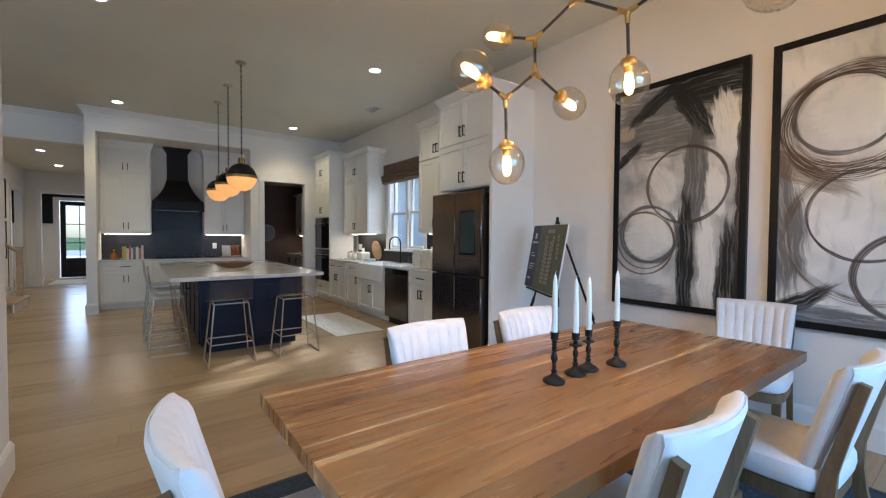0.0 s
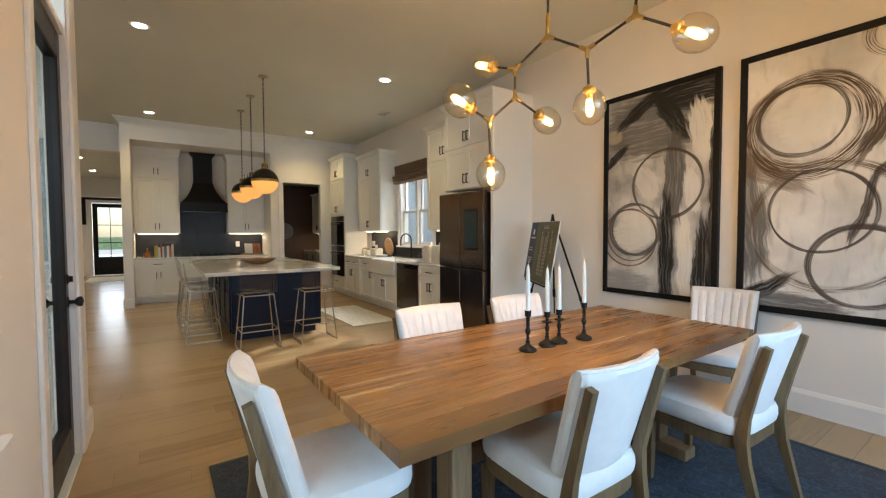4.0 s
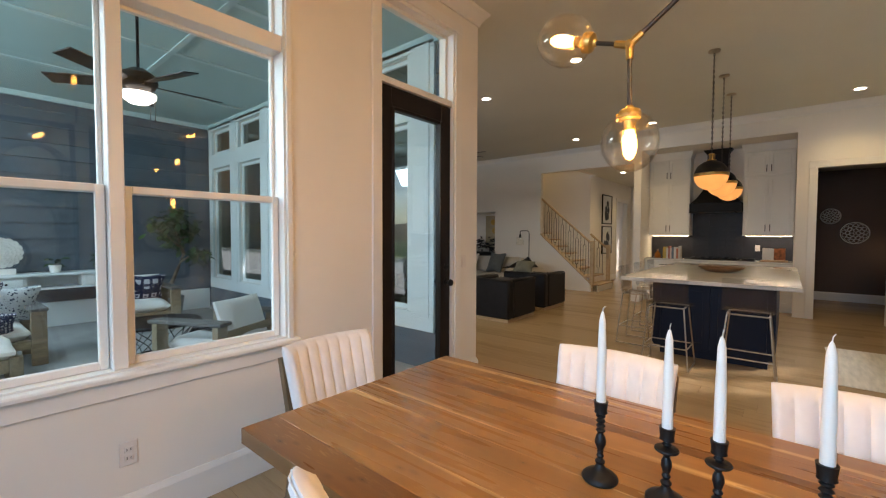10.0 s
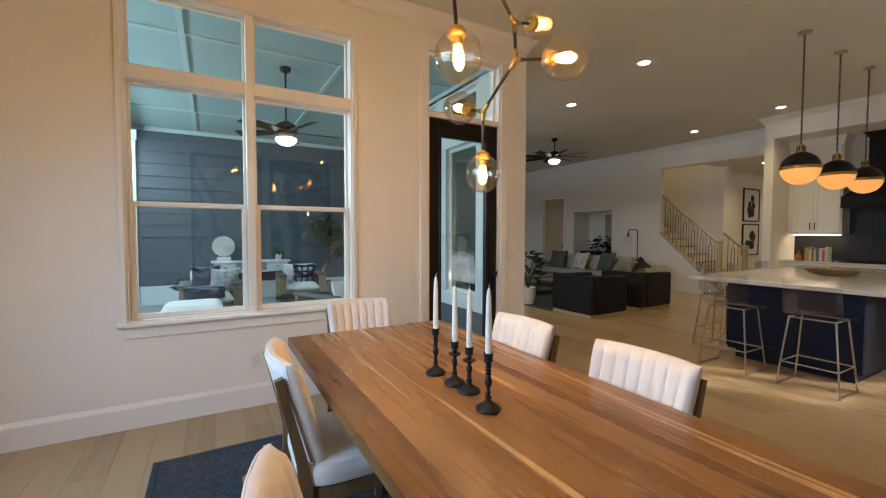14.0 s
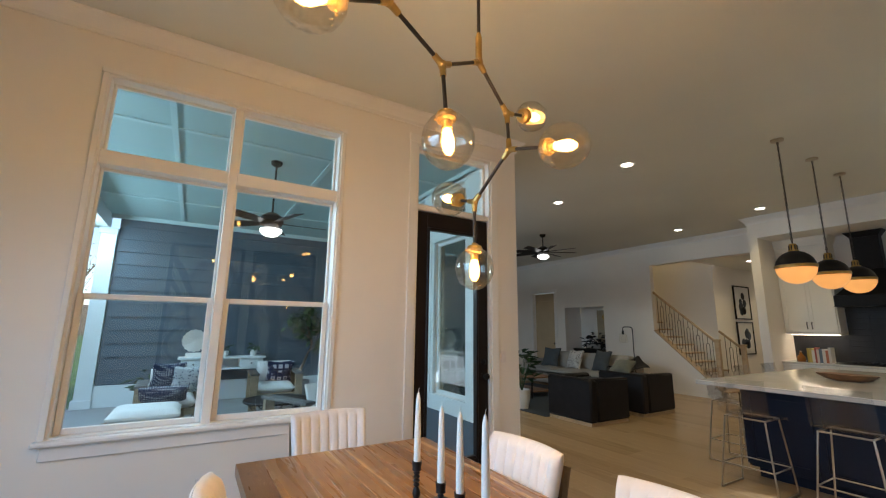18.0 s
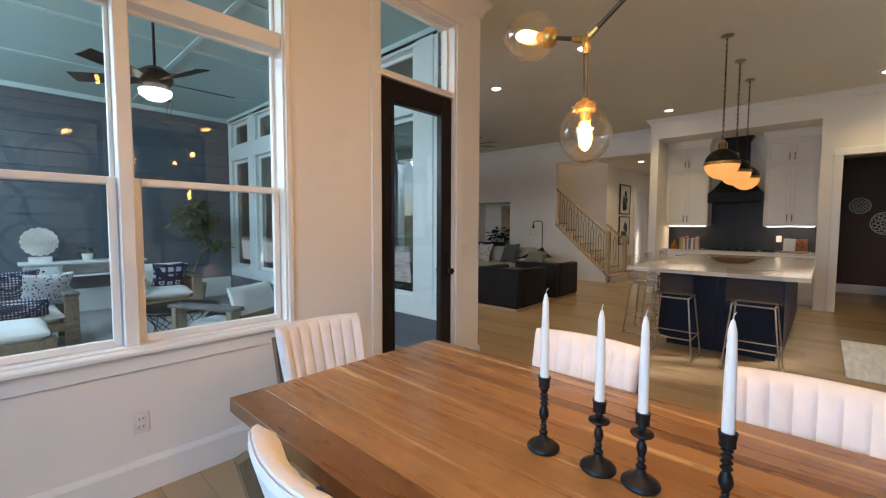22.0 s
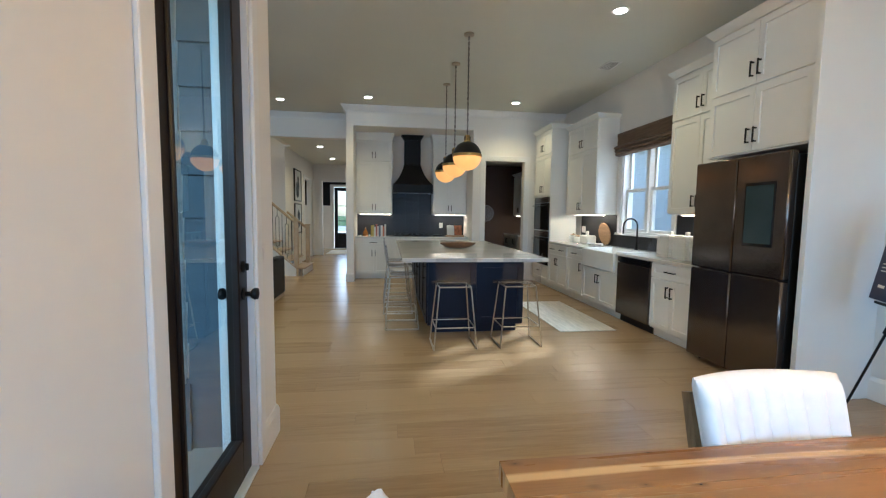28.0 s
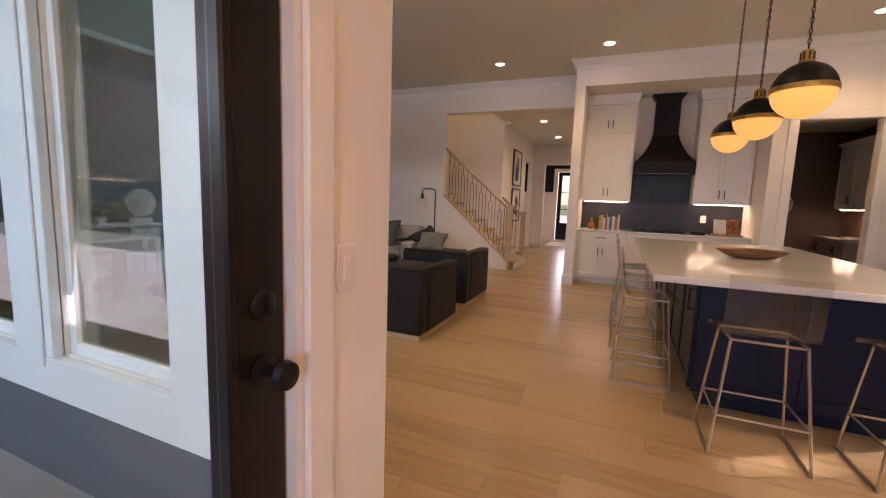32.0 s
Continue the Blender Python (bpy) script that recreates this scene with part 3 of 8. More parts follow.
    def move(self, m):
        self.v = [m @ p for p in self.v]
        return self

    def data(self, name, material, smooth=False):
        me = bpy.data.meshes.new(name)
        me.from_pydata([tuple(p) for p in self.v], [], self.f)
        bm = bmesh.new()
        bm.from_mesh(me)
        bmesh.ops.recalc_face_normals(bm, faces=bm.faces)
        bm.to_mesh(me)
        bm.free()
        if smooth:
            me.shade_smooth()
            me.set_sharp_from_angle(angle=radians(40))
        if material:
            me.materials.append(material)
        return me


def thing(name, label, category, m=None, group="", kind=""):
    ob = new(name)
    ob.empty_display_size = 0.1
    ob.matrix_basis = m or Matrix()
    PLACE[ob] = ob.matrix_basis.copy()
    return tagged(ob, label, category, group, kind)


def part(name, mesh, material, parent=None, label="", smooth=False):
    ob = new(name, mesh.data(name, material, smooth))
    PLACE[ob] = Matrix()
    if parent:
        ob.parent = parent
        ob.matrix_parent_inverse = PLACE[parent].inverted()
    if label:
        ob["label"] = label
    return ob


def solid(name, mesh, material, label, category, group="", kind="", smooth=False):
    return tagged(part(name, mesh, material, None, "", smooth), label, category, group, kind)


def piece(name, me, parent, m):
    """One of many alike pieces on shared mesh data."""
    ob = new(name, me)
    ob.parent = parent
    ob.matrix_parent_inverse = PLACE[parent].inverted()
    ob.matrix_basis = m
    PLACE[ob] = m
    return ob


def B(*a, **k):
    return Mesh().box(*a, **k)

# ---- large structure ----
H = 3.55          # ceiling
XW, XE = -0.455, 3.97   # dining room's west and east wall faces
YS, YB = -1.6, 9.475     # south wall face, kitchen's back wall face


def wall(name, axis, a0, a1, b0, b1, z0, z1, holes=(), material=None, label="off-white painted plaster wall"):
    """A wall a0..a1 thick, b0..b1 long; holes are (b0, b1, z0, z1) cut through it. axis: the way in which it is thick."""
    m = Mesh()
    cuts = sorted({b0, b1, *[h[0] for h in holes], *[h[1] for h in holes]})
    for p, q in zip(cuts, cuts[1:]):
        inside = sorted((h[2], h[3]) for h in holes if h[0] <= p and h[1] >= q)
        z = z0
        for lo, hi in inside + [(z1, z1)]:
            if lo - z > 1e-4:
                m.box(*((a0, a1, p, q) if axis == 'x' else (p, q, a0, a1)), z, lo)
            z = hi
    return solid(name, m, material or M_WALL, label, "wall", kind="structure")


WIN = [(-0.098, 1.545, 0.765, 3.145)]
DOOR = [(2.305, 3.20, 0.0, 3.24)]
wall("wall_west", 'x', XW - 0.17, XW, YS - 0.2, 3.56, 0, H, WIN + DOOR)
wall("wall_east", 'x', XE, XE + 0.18, YS - 0.2, 10.7, 0, H, [(5.93, 7.15, 1.14, 2.50)])
wall("wall_south", 'y', YS - 0.2, YS, XW - 0.17, XE + 0.18, 0, H, [(0.6, 2.9, 0.75, 2.75)])
wall("wall_kitchen_back", 'y', YB, YB + 0.14, -0.6, XE, 0, H, [(-0.455, 2.00, 0, 3.155), (2.27, 3.11, 0, 2.53)])
wall("wall_alcove_back", 'y', 10.47, 10.6, -0.6, 2.24, 0, H)
wall("wall_alcove_side", 'x', -0.6, -0.455, YB + 0.14, 10.47, 0, H)
wall("wall_alcove_side_east", 'x', 2.00, 2.17, YB + 0.14, 10.47, 0, H)
solid("alcove_soffit", B(-0.455, 2.00, YB + 0.14, 10.47, 3.155, 3.5), M_WALL, "off-white plaster soffit over the range alcove", "soffit", kind="structure")
# pantry behind the kitchen's doorway
wall("wall_pantry_back", 'y', 12.4, 12.5, 2.17, 4.4, 0, 2.8, material=M_PANTRY, label="dark brown painted pantry wall")
wall("wall_pantry_west", 'x', 2.17, 2.27, 10.6, 12.4, 0, 2.8, material=M_PANTRY, label="dark brown painted pantry wall")
wall("wall_pantry_east", 'x', 4.0, 4.1, YB + 0.14, 12.4, 0, 2.8, material=M_PANTRY, label="dark brown painted pantry wall")
solid("ceiling_pantry", B(2.0, 4.2, YB + 0.14, 12.5, 2.8, 2.9), M_CEIL, "white painted pantry ceiling", "ceiling", kind="structure")
# living room, stairwell and hall
YL = 10.3
wall("wall_living_north", 'y', YL, YL + 0.14, -9.0, -3.15, 0, H, [(-7.35, -6.4, 0, 2.55), (-5.98, -4.58, 0, 2.06)])
wall("wall_living_west", 'x', -9.15, -9.0, 3.5, YL + 0.14, 0, H)
P_WIN = [(-6.66 + 1.13 * i, -5.86 + 1.13 * i, z0, z1) for i in range(5) for z0, z1 in ((0.56, 2.64), (2.92, 3.36))]
wall("wall_living_south", 'y', 3.52, 3.66, -9.0, XW - 0.17, 0, H, P_WIN)
solid("beam", B(-3.15, -0.6, YL, YL + 0.2, 3.03, H), M_WALL, "off-white plaster header beam over the stair and hall", "beam", kind="structure")
wall("wall_stair_back", 'y', 11.45, 11.57, -6.2, -2.25, 0, 5.8)
wall("wall_stair_west", 'x', -6.3, -6.2, YL + 0.14, 11.57, 0, 5.8)
wall("wall_stair_upper", 'y', YL + 0.02, YL + 0.14, -6.2, -2.25, H + 0.01, 5.8)
solid("ceiling_stair", B(-6.3, -2.2, YL, 11.6, 5.8, 5.9), M_CEIL, "white painted stairwell ceiling", "ceiling", kind="structure")
wall("wall_stair_end", 'x', -2.25, -2.13, YL + 0.2, 11.45, 3.03, 5.8)
wall("wall_hall_west", 'x', -2.37, -2.25, 11.57, 15.2, 0, 3.03, [(13.75, 14.75, 0, 2.45)])
wall("wall_hall_east", 'x', -0.6, -0.5, 10.6, 15.2, 0, 3.03)
wall("wall_hall_end", 'y', 15.2, 15.34, -2.37, -0.5, 0, 3.03, [(-1.95, -0.9, 0, 2.46)])
wall("wall_foyer_end", 'y', 17.9, 18.05, -3.2, 0.6, 0, 3.03, [(-1.92, -0.96, 0, 2.46)])
wall("wall_foyer_west", 'x', -3.3, -3.2, 15.34, 18.05, 0, 3.03)
wall("wall_foyer_east", 'x', 0.5, 0.6, 15.34, 17.9, 0, 3.03)
wall("wall_study", 'x', -3.6, -3.5, 13.2, 15.34, 0, 3.03)
solid("ceiling_hall", Mesh().box(-2.13, 0.6, YL + 0.2, 11.57, 3.03, 3.13).box(-3.6, 0.6, 11.57, 18.05, 3.03, 3.13), M_CEIL, "white painted hall ceiling", "ceiling", kind="structure")
solid("ceiling", Mesh().box(XW - 0.17, XE + 0.18, YS - 0.2, 3.52, H, H + 0.12).box(-9.15, XE + 0.18, 3.52, YL, H, H + 0.12).box(-0.6, XE + 0.18, YL, 10.7, H, H + 0.12).box(-3.15, -0.6, YL, YL + 0.2, H, H + 0.12),
      M_CEIL, "grayish white painted flat ceiling", "ceiling", kind="structure")
# niche and far door in the living room's wall
solid("niche_lining", Mesh().box(-6.0, -5.98, YL + 0.14, 11.0, 0, 2.1).box(-4.58, -4.56, YL + 0.14, 11.0, 0, 2.1).box(-6.0, -4.56, 11.0, 11.03, 0, 2.1).box(-6.0, -4.56, YL + 0.14, 11.03, 2.06, 2.1),
      M_TRIM, "white painted lining of the recessed wall niche", "niche", kind="structure")


def run(name, pts, prof, material, label, category="trim", side=1):
    """A moulding: profile (out, up) swept along points on the floor plan, out to the side of the way."""
    m = Mesh()
    P = [Vector((*p, 0)) for p in pts]
    n = len(prof)
    rings = []
    for i, p in enumerate(P):
        d0 = (P[i] - P[i - 1]).normalized() if i else (P[1] - P[0]).normalized()
        d1 = (P[i + 1] - P[i]).normalized() if i < len(P) - 1 else d0
        n0, n1 = Vector((d0.y, -d0.x, 0)) * side, Vector((d1.y, -d1.x, 0)) * side
        o = (n0 + n1) / max(0.2, 1 + n0.dot(n1))
        rings += [p + o * a + Vector((0, 0, z)) for a, z in prof]
    f = [[i * n + k, i * n + (k + 1) % n, (i + 1) * n + (k + 1) % n, (i + 1) * n + k] for i in range(len(P) - 1) for k in range(n)]
    f += [list(range(n)), [(len(P) - 1) * n + k for k in range(n)]]
    m.add(rings, f)
    return solid(name, m, material, label, category, kind="structure")


SKIRT = [(0, 0), (0.018, 0), (0.018, 0.15), (0.012, 0.165), (0.006, 0.18), (0, 0.18)]
CROWN = [(0, H - 0.13), (0.015, H - 0.13), (0.02, H - 0.10), (0.06, H - 0.045), (0.085, H - 0.02), (0.09, H - 0.002), (0, H - 0.002)]
SKL = "white painted tall baseboard along the wall"
run("baseboard", [(XW, 2.21), (XW, YS), (XE, YS), (XE, 3.62)], SKIRT, M_TRIM, SKL, side=-1)
run("baseboard", [(XW - 0.17, 3.56), (XW, 3.56), (XW, 3.29)], SKIRT, M_TRIM, SKL, side=-1)
run("baseboard", [(-0.6, 10.5), (-0.6, YB), (-0.445, YB)], SKIRT, M_TRIM, SKL, side=1)
run("baseboard", [(-3.15, YL), (-4.58, YL)], SKIRT, M_TRIM, SKL, side=-1)
run("baseboard", [(-5.98, YL), (-6.3, YL)], SKIRT, M_TRIM, SKL, side=-1)
run("baseboard", [(-0.6, 15.2), (-0.6, 10.6)], SKIRT, M_TRIM, SKL, side=1)
run("baseboard", [(-2.25, 11.57), (-2.25, 13.65)], SKIRT, M_TRIM, SKL, side=1)
run("baseboard", [(-2.25, 14.85), (-2.25, 15.2), (-2.05, 15.2)], SKIRT, M_TRIM, SKL, side=1)
run("baseboard", [(2.27, 12.4), (4.0, 12.4)], SKIRT, M_TRIM, "white baseboard along the dark pantry wall", side=1)
CRL = "white painted crown moulding under the ceiling"
run("crown_moulding", [(XW, YS), (XW, 3.56), (XW - 0.165, 3.56), (XW - 0.165, 3.66)], CROWN, M_TRIM, CRL, side=1)
run("crown_moulding", [(-0.6, YL), (-0.6, YB), (XE, YB)], CROWN, M_TRIM, CRL, side=1)
run("crown_moulding", [(-9.0, YL), (-0.6, YL)], CROWN, M_TRIM, CRL, side=1)
run("crown_moulding", [(-9.0, 3.66), (-9.0, YL)], CROWN, M_TRIM, CRL, side=1)


def casing(name, axis, face, out, b0, b1, z1, w=0.1, z0=0.0, t=0.02, foot=False, material=None):
    """Flat boards round an opening on one wall face. out: +1 or -1, the way that the face looks."""
    m = Mesh()
    f0, f1 = face + out * 0.0005, face + out * t
    for p, q, lo, hi in ((b0 - w, b0, z0, z1), (b1, b1 + w, z0, z1), (b0 - w - 0.008, b1 + w + 0.008, z1, z1 + w)):
        e = 0.004 if lo == z1 else 0
        m.box(*((f0, f1 + out * e, p, q) if axis == 'x' else (p, q, f0, f1 + out * e)), lo, hi, b=0.004)
    if foot:
        m.box(*((f0, f1, b0 - w, b1 + w) if axis == 'x' else (b0 - w, b1 + w, f0, f1)), z0 - w, z0, b=0.004)
    return solid(name, m, material or M_TRIM, "white painted flat casing boards round an opening", "casing", kind="structure")


casing("casing_pantry", 'y', YB, -1, 2.27, 3.11, 2.53, 0.11)
casing("casing_living_door", 'y', YL, -1, -7.35, -6.4, 2.55, 0.10)
casing("casing_hall_door", 'x', -2.25, 1, 13.75, 14.75, 2.45, 0.10)
casing("casing_hall_end", 'y', 15.2, -1, -1.95, -0.9, 2.46, 0.10)
casing("casing_foyer_door", 'y', 17.9, -1, -1.92, -0.96, 2.46, 0.09)
casing("casing_west_window", 'x', XW, 1, -0.098, 1.545, 3.145, 0.036, 0.765)
casing("casing_porch_door", 'x', XW, 1, 2.305, 3.20, 3.24, 0.085)
casing("casing_kitchen_window", 'x', XE, -1, 5.93, 7.15, 2.50, 0.08, 1.14)


def sash(parent, axis, face, b0, b1, z0, z1, stile, depth, material, name="sash", pane=True, shade=True):
    """A sash: four stiles and rails and a pane of glass set in them."""
    m = Mesh()
    for p, q, lo, hi in ((b0, b0 + stile, z0, z1), (b1 - stile, b1, z0, z1), (b0 + stile, b1 - stile, z0, z0 + stile), (b0 + stile, b1 - stile, z1 - stile, z1)):
        m.box(*((face, face + depth, p, q) if axis == 'x' else (p, q, face, face + depth)), lo, hi, b=0.004)
    s = part(name, m, material, parent)
    if pane:
        c = face + depth / 2
        g = B(*((c - 0.003, c + 0.003, b0 + stile - 0.006, b1 - stile + 0.006) if axis == 'x' else (b0 + stile - 0.006, b1 - stile + 0.006, c - 0.003, c + 0.003)), z0 + stile - 0.006, z1 - stile + 0.006)
        gl = part("pane", g, M_LOWE if axis == 'y' else M_GLASS, s, "clear window glass")
        gl.visible_shadow = False
    return s


# dining room's twin double-hung window with transoms
w1 = thing("window_1", "white twin double-hung window with transom panes above, looking on the porch", "window", pose(XW, 0.75, 0.745), kind="structure")
fr = Mesh()
for y in (-0.098, 1.533):
    fr.box(XW - 0.168, XW + 0.0, y, y + 0.012, 0.765, 3.145)
fr.box(XW - 0.168, XW, -0.086, 1.533, 3.131, 3.145).box(XW - 0.168, XW - 0.001, -0.086, 1.533, 0.765, 0.775)
fr.box(XW - 0.160, XW - 0.012, 0.69, 0.75, 0.775, 3.131, b=0.004).box(XW - 0.160, XW - 0.014, -0.086, 0.69, 2.505, 2.605, b=0.004).box(XW - 0.160, XW - 0.014, 0.75, 1.533, 2.505, 2.605, b=0.004)
part("window_frame", fr, M_TRIM, w1)
for b0, b1 in ((-0.086, 0.69), (0.75, 1.533)):
    sash(w1, 'x', XW - 0.135, b0, b1, 2.605, 3.131, 0.018, 0.04, M_TRIM, "transom")
    sash(w1, 'x', XW - 0.145, b0, b1, 1.60, 2.505, 0.020, 0.035, M_TRIM, "upper_sash")
    sash(w1, 'x', XW - 0.100, b0 + 0.003, b1 - 0.003, 0.775, 1.638, 0.037, 0.035, M_TRIM, "lower_sash")
part("window_sill", Mesh().box(XW - 0.06, XW + 0.055, -0.155, 1.615, 0.735, 0.765, b=0.008).box(XW + 0.0005, XW + 0.018, -0.115, 1.575, 0.65, 0.734, b=0.004), M_TRIM, w1, "white painted stool and apron board")

# glazed porch door with transom
d1 = thing("door_1", "dark bronze full-glass porch door, closed, with a transom pane above", "door", pose(XW - 0.06, 2.72, 0), kind="structure")
m = Mesh()
for y0, y1 in ((2.305, 2.325), (3.18, 3.20)):
    m.box(XW - 0.168, XW + 0.001, y0, y1, 0.0, 3.24)
m.box(XW - 0.168, XW, 2.325, 3.18, 3.215, 3.24).box(XW - 0.168, XW - 0.006, 2.325, 3.18, 2.565, 2.615, b=0.004)
part("door_frame", m, M_TRIM, d1, "white painted jambs and transom bar")
sash(d1, 'x', XW - 0.11, 2.325, 3.18, 2.615, 3.215, 0.03, 0.04, M_TRIM, "transom")
m = Mesh()
for y0, y1, z0, z1 in ((2.33, 2.45, 0.02, 2.56), (3.055, 3.175, 0.02, 2.56), (2.45, 3.055, 0.02, 0.22), (2.45, 3.055, 2.41, 2.56)):
    m.box(XW - 0.075, XW - 0.028, y0, y1, z0, z1, b=0.003)
leaf = part("leaf", m, M_BRONZE, d1)
m = Mesh()
for y0, y1, z0, z1 in ((2.45, 2.477, 0.22, 2.41), (3.028, 3.055, 0.22, 2.41), (2.477, 3.028, 0.22, 0.247), (2.477, 3.028, 2.383, 2.41)):
    m.box(XW - 0.085, XW - 0.018, y0, y1, z0, z1, b=0.006)
part("glazing_bead", m, M_BRONZE, leaf)
g = part("pane", B(XW - 0.055, XW - 0.048, 2.473, 3.032, 0.243, 2.387), M_GLASS, leaf, "clear door glass")
g.visible_shadow = False
for s, x in ((1, XW - 0.028), (-1, XW - 0.075)):
    k = part("door_knob", Mesh().lathe([(0.001, 0), (0.032, 0.0), (0.034, 0.006), (0.012, 0.012), (0.011, 0.035), (0.022, 0.042), (0.031, 0.055), (0.028, 0.070), (0.001, 0.078)], 18, (x, 3.115, 0.972), (s, 0, 0)), M_BLACK, leaf, "dark round door knob", True)
    if s > 0:
        part("deadbolt", Mesh().lathe([(0.001, 0), (0.030, 0.0), (0.032, 0.006), (0.024, 0.012), (0.001, 0.014)], 18, (x, 3.115, 1.11), (1, 0, 0)).box(x + 0.012, x + 0.03, 3.111, 3.119, 1.092, 1.128, b=0.003), M_BLACK, leaf, "dark thumb-turn deadbolt", True)
for z in (0.30, 1.28, 2.2):
    part("hinge", Mesh().cyl((XW - 0.022, 2.3275, z), (XW - 0.022, 2.3275, z + 0.11), 0.0075, n=10).ball((XW - 0.022, 2.3275, z + 0.115), 0.008, 8, 5).ball((XW - 0.022, 2.3275, z - 0.005), 0.008, 8, 5).box(XW - 0.0275, XW - 0.0245, 2.332, 2.362, z, z + 0.11), M_BLACK, leaf, "dark butt hinge")
part("threshold", B(XW - 0.17, XW + 0.01, 2.325, 3.18, 0.0, 0.018, b=0.004), M_PTRIM, d1, "pale metal door sill")

# kitchen window
w2 = thing("window_2", "white twin double-hung kitchen window over the sink", "window", pose(XE, 6.54, 1.14), kind="structure")
fr = Mesh()
for y in (5.93, 7.125):
    fr.box(XE, XE + 0.178, y, y + 0.025, 1.14, 2.50)
fr.box(XE + 0.001, XE + 0.178, 5.955, 7.125, 2.475, 2.50).box(XE + 0.001, XE + 0.178, 5.955, 7.125, 1.14, 1.165).box(XE + 0.02, XE + 0.15, 6.505, 6.575, 1.165, 2.475, b=0.004)
part("window_frame", fr, M_TRIM, w2)
for b0, b1 in ((5.955, 6.505), (6.575, 7.125)):
    sash(w2, 'x', XE + 0.10, b0, b1, 1.78, 2.475, 0.045, 0.035, M_TRIM, "upper_sash")
    sash(w2, 'x', XE + 0.06, b0, b1, 1.165, 1.83, 0.045, 0.035, M_TRIM, "lower_sash")
part("window_sill", B(XE - 0.05, XE + 0.06, 5.83, 7.25, 1.105, 1.14, b=0.006), M_TRIM, w2)
# window behind the walker in the dining room's south wall
w3 = thing("window_3", "white wide window in the dining room's south wall", "window", pose(1.75, YS, 0.75), kind="structure")
part("window_frame", Mesh().box(0.6, 0.65, YS - 0.19, YS, 0.75, 2.75).box(2.85, 2.9, YS - 0.19, YS, 0.75, 2.75).box(0.65, 2.85, YS - 0.19, YS, 2.70, 2.75).box(0.65, 2.85, YS - 0.19, YS, 0.75, 0.80), M_TRIM, w3)
# porch windows of the living room
for i in range(5):
    x0 = -6.66 + 1.13 * i
    w = thing("window_%d" % (i + 4), "tall white porch-side living room window with a transom pane", "window", pose(x0 + 0.4, 3.52, 0.56), kind="structure")
    sash(w, 'y', 3.54, x0, x0 + 0.8, 0.56, 2.64, 0.05, 0.05, M_PTRIM)
    sash(w, 'y', 3.54, x0, x0 + 0.8, 2.92, 3.36, 0.05, 0.05, M_PTRIM, "transom")
# front door in the foyer
d2 = thing("door_2", "black front door with a tall divided glass light", "door", pose(-1.44, 17.95, 0), kind="structure")
lf2 = sash(d2, 'y', 17.93, -1.90, -0.98, 0.01, 2.44, 0.13, 0.05, M_BLACK, "leaf")
for o in lf2.children:
    o.data.materials[0] = M_GLASS
m = Mesh()
for z in (1.10, 1.70):
    m.box(-1.77, -1.11, 17.945, 17.965, z, z + 0.025)
m.box(-1.45, -1.43, 17.944, 17.966, 0.62, 2.31).box(-1.77, -1.11, 17.935, 17.975, 0.14, 0.62, b=0.01)
part("muntins", m, M_BLACK, d2)
# plain doors
M_TAN = mat("tan_door_paint", (0.52, 0.40, 0.25), 0.5, var=0.05, scale=3)
for nm, ax, c, b0, b1, lab in (("door_3", 'y', YL + 0.10, -7.34, -6.41, "tan panelled living room door, closed"), ("door_4", 'x', -3.2, 13.8, 14.7, "white panelled study door")):
    d = thing(nm, lab, "door", pose(*((b0 + b1) / 2, c, 0) if ax == 'y' else (c, (b0 + b1) / 2, 0)), kind="structure")
    m = Mesh()
    for p, q, lo, hi, k in ((b0, b1, 0.01, 2.542 if ax == 'y' else 2.44, 0.0), (b0 + 0.13, b1 - 0.13, 0.2, 1.0, 0.012), (b0 + 0.13, b1 - 0.13, 1.15, 2.3, 0.012)):
        m.box(*((p, q, c - k, c + 0.035) if ax == 'y' else (c, c + 0.035 + k, p, q)), lo, hi, b=0.008)
    lf = part("leaf", m, M_TAN if nm == "door_3" else M_TRIM, d)
    part("door_knob", Mesh().ball((b1 - 0.08, c - 0.05, 0.97) if ax == 'y' else (c + 0.08, b1 - 0.08, 0.97), 0.03), M_BLACK, lf, "dark round knob", True)

# wall plates
def plate(name, x, y, z, label, slots):
    t = thing(name, label, "wall plate", pose(x, y, z))
    part("cover", B(x, x + 0.006, y - 0.036, y + 0.036, z - 0.058, z + 0.058, b=0.003), M_PLASTIC, t)
    for dz in slots:
        part("insert", B(x + 0.006, x + 0.011, y - 0.017, y + 0.017, z + dz - 0.014 - (0.02 if len(slots) == 1 else 0), z + dz + 0.014 + (0.02 if len(slots) == 1 else 0), b=0.003), M_PLASTIC, t)
        if len(slots) == 2:
            part("slot", Mesh().box(x + 0.0105, x + 0.0118, y - 0.009, y - 0.006, z + dz - 0.006, z + dz + 0.006).box(x + 0.0105, x + 0.0118, y + 0.006, y + 0.009, z + dz - 0.006, z + dz + 0.006), M_BLACK, t)
plate("outlet", XW, 0.735, 0.375, "white duplex outlet low on the wall", (-0.02, 0.02))
plate("light_switch", XW, 3.35, 1.155, "white rocker light switch beside the porch door", (0.0,))

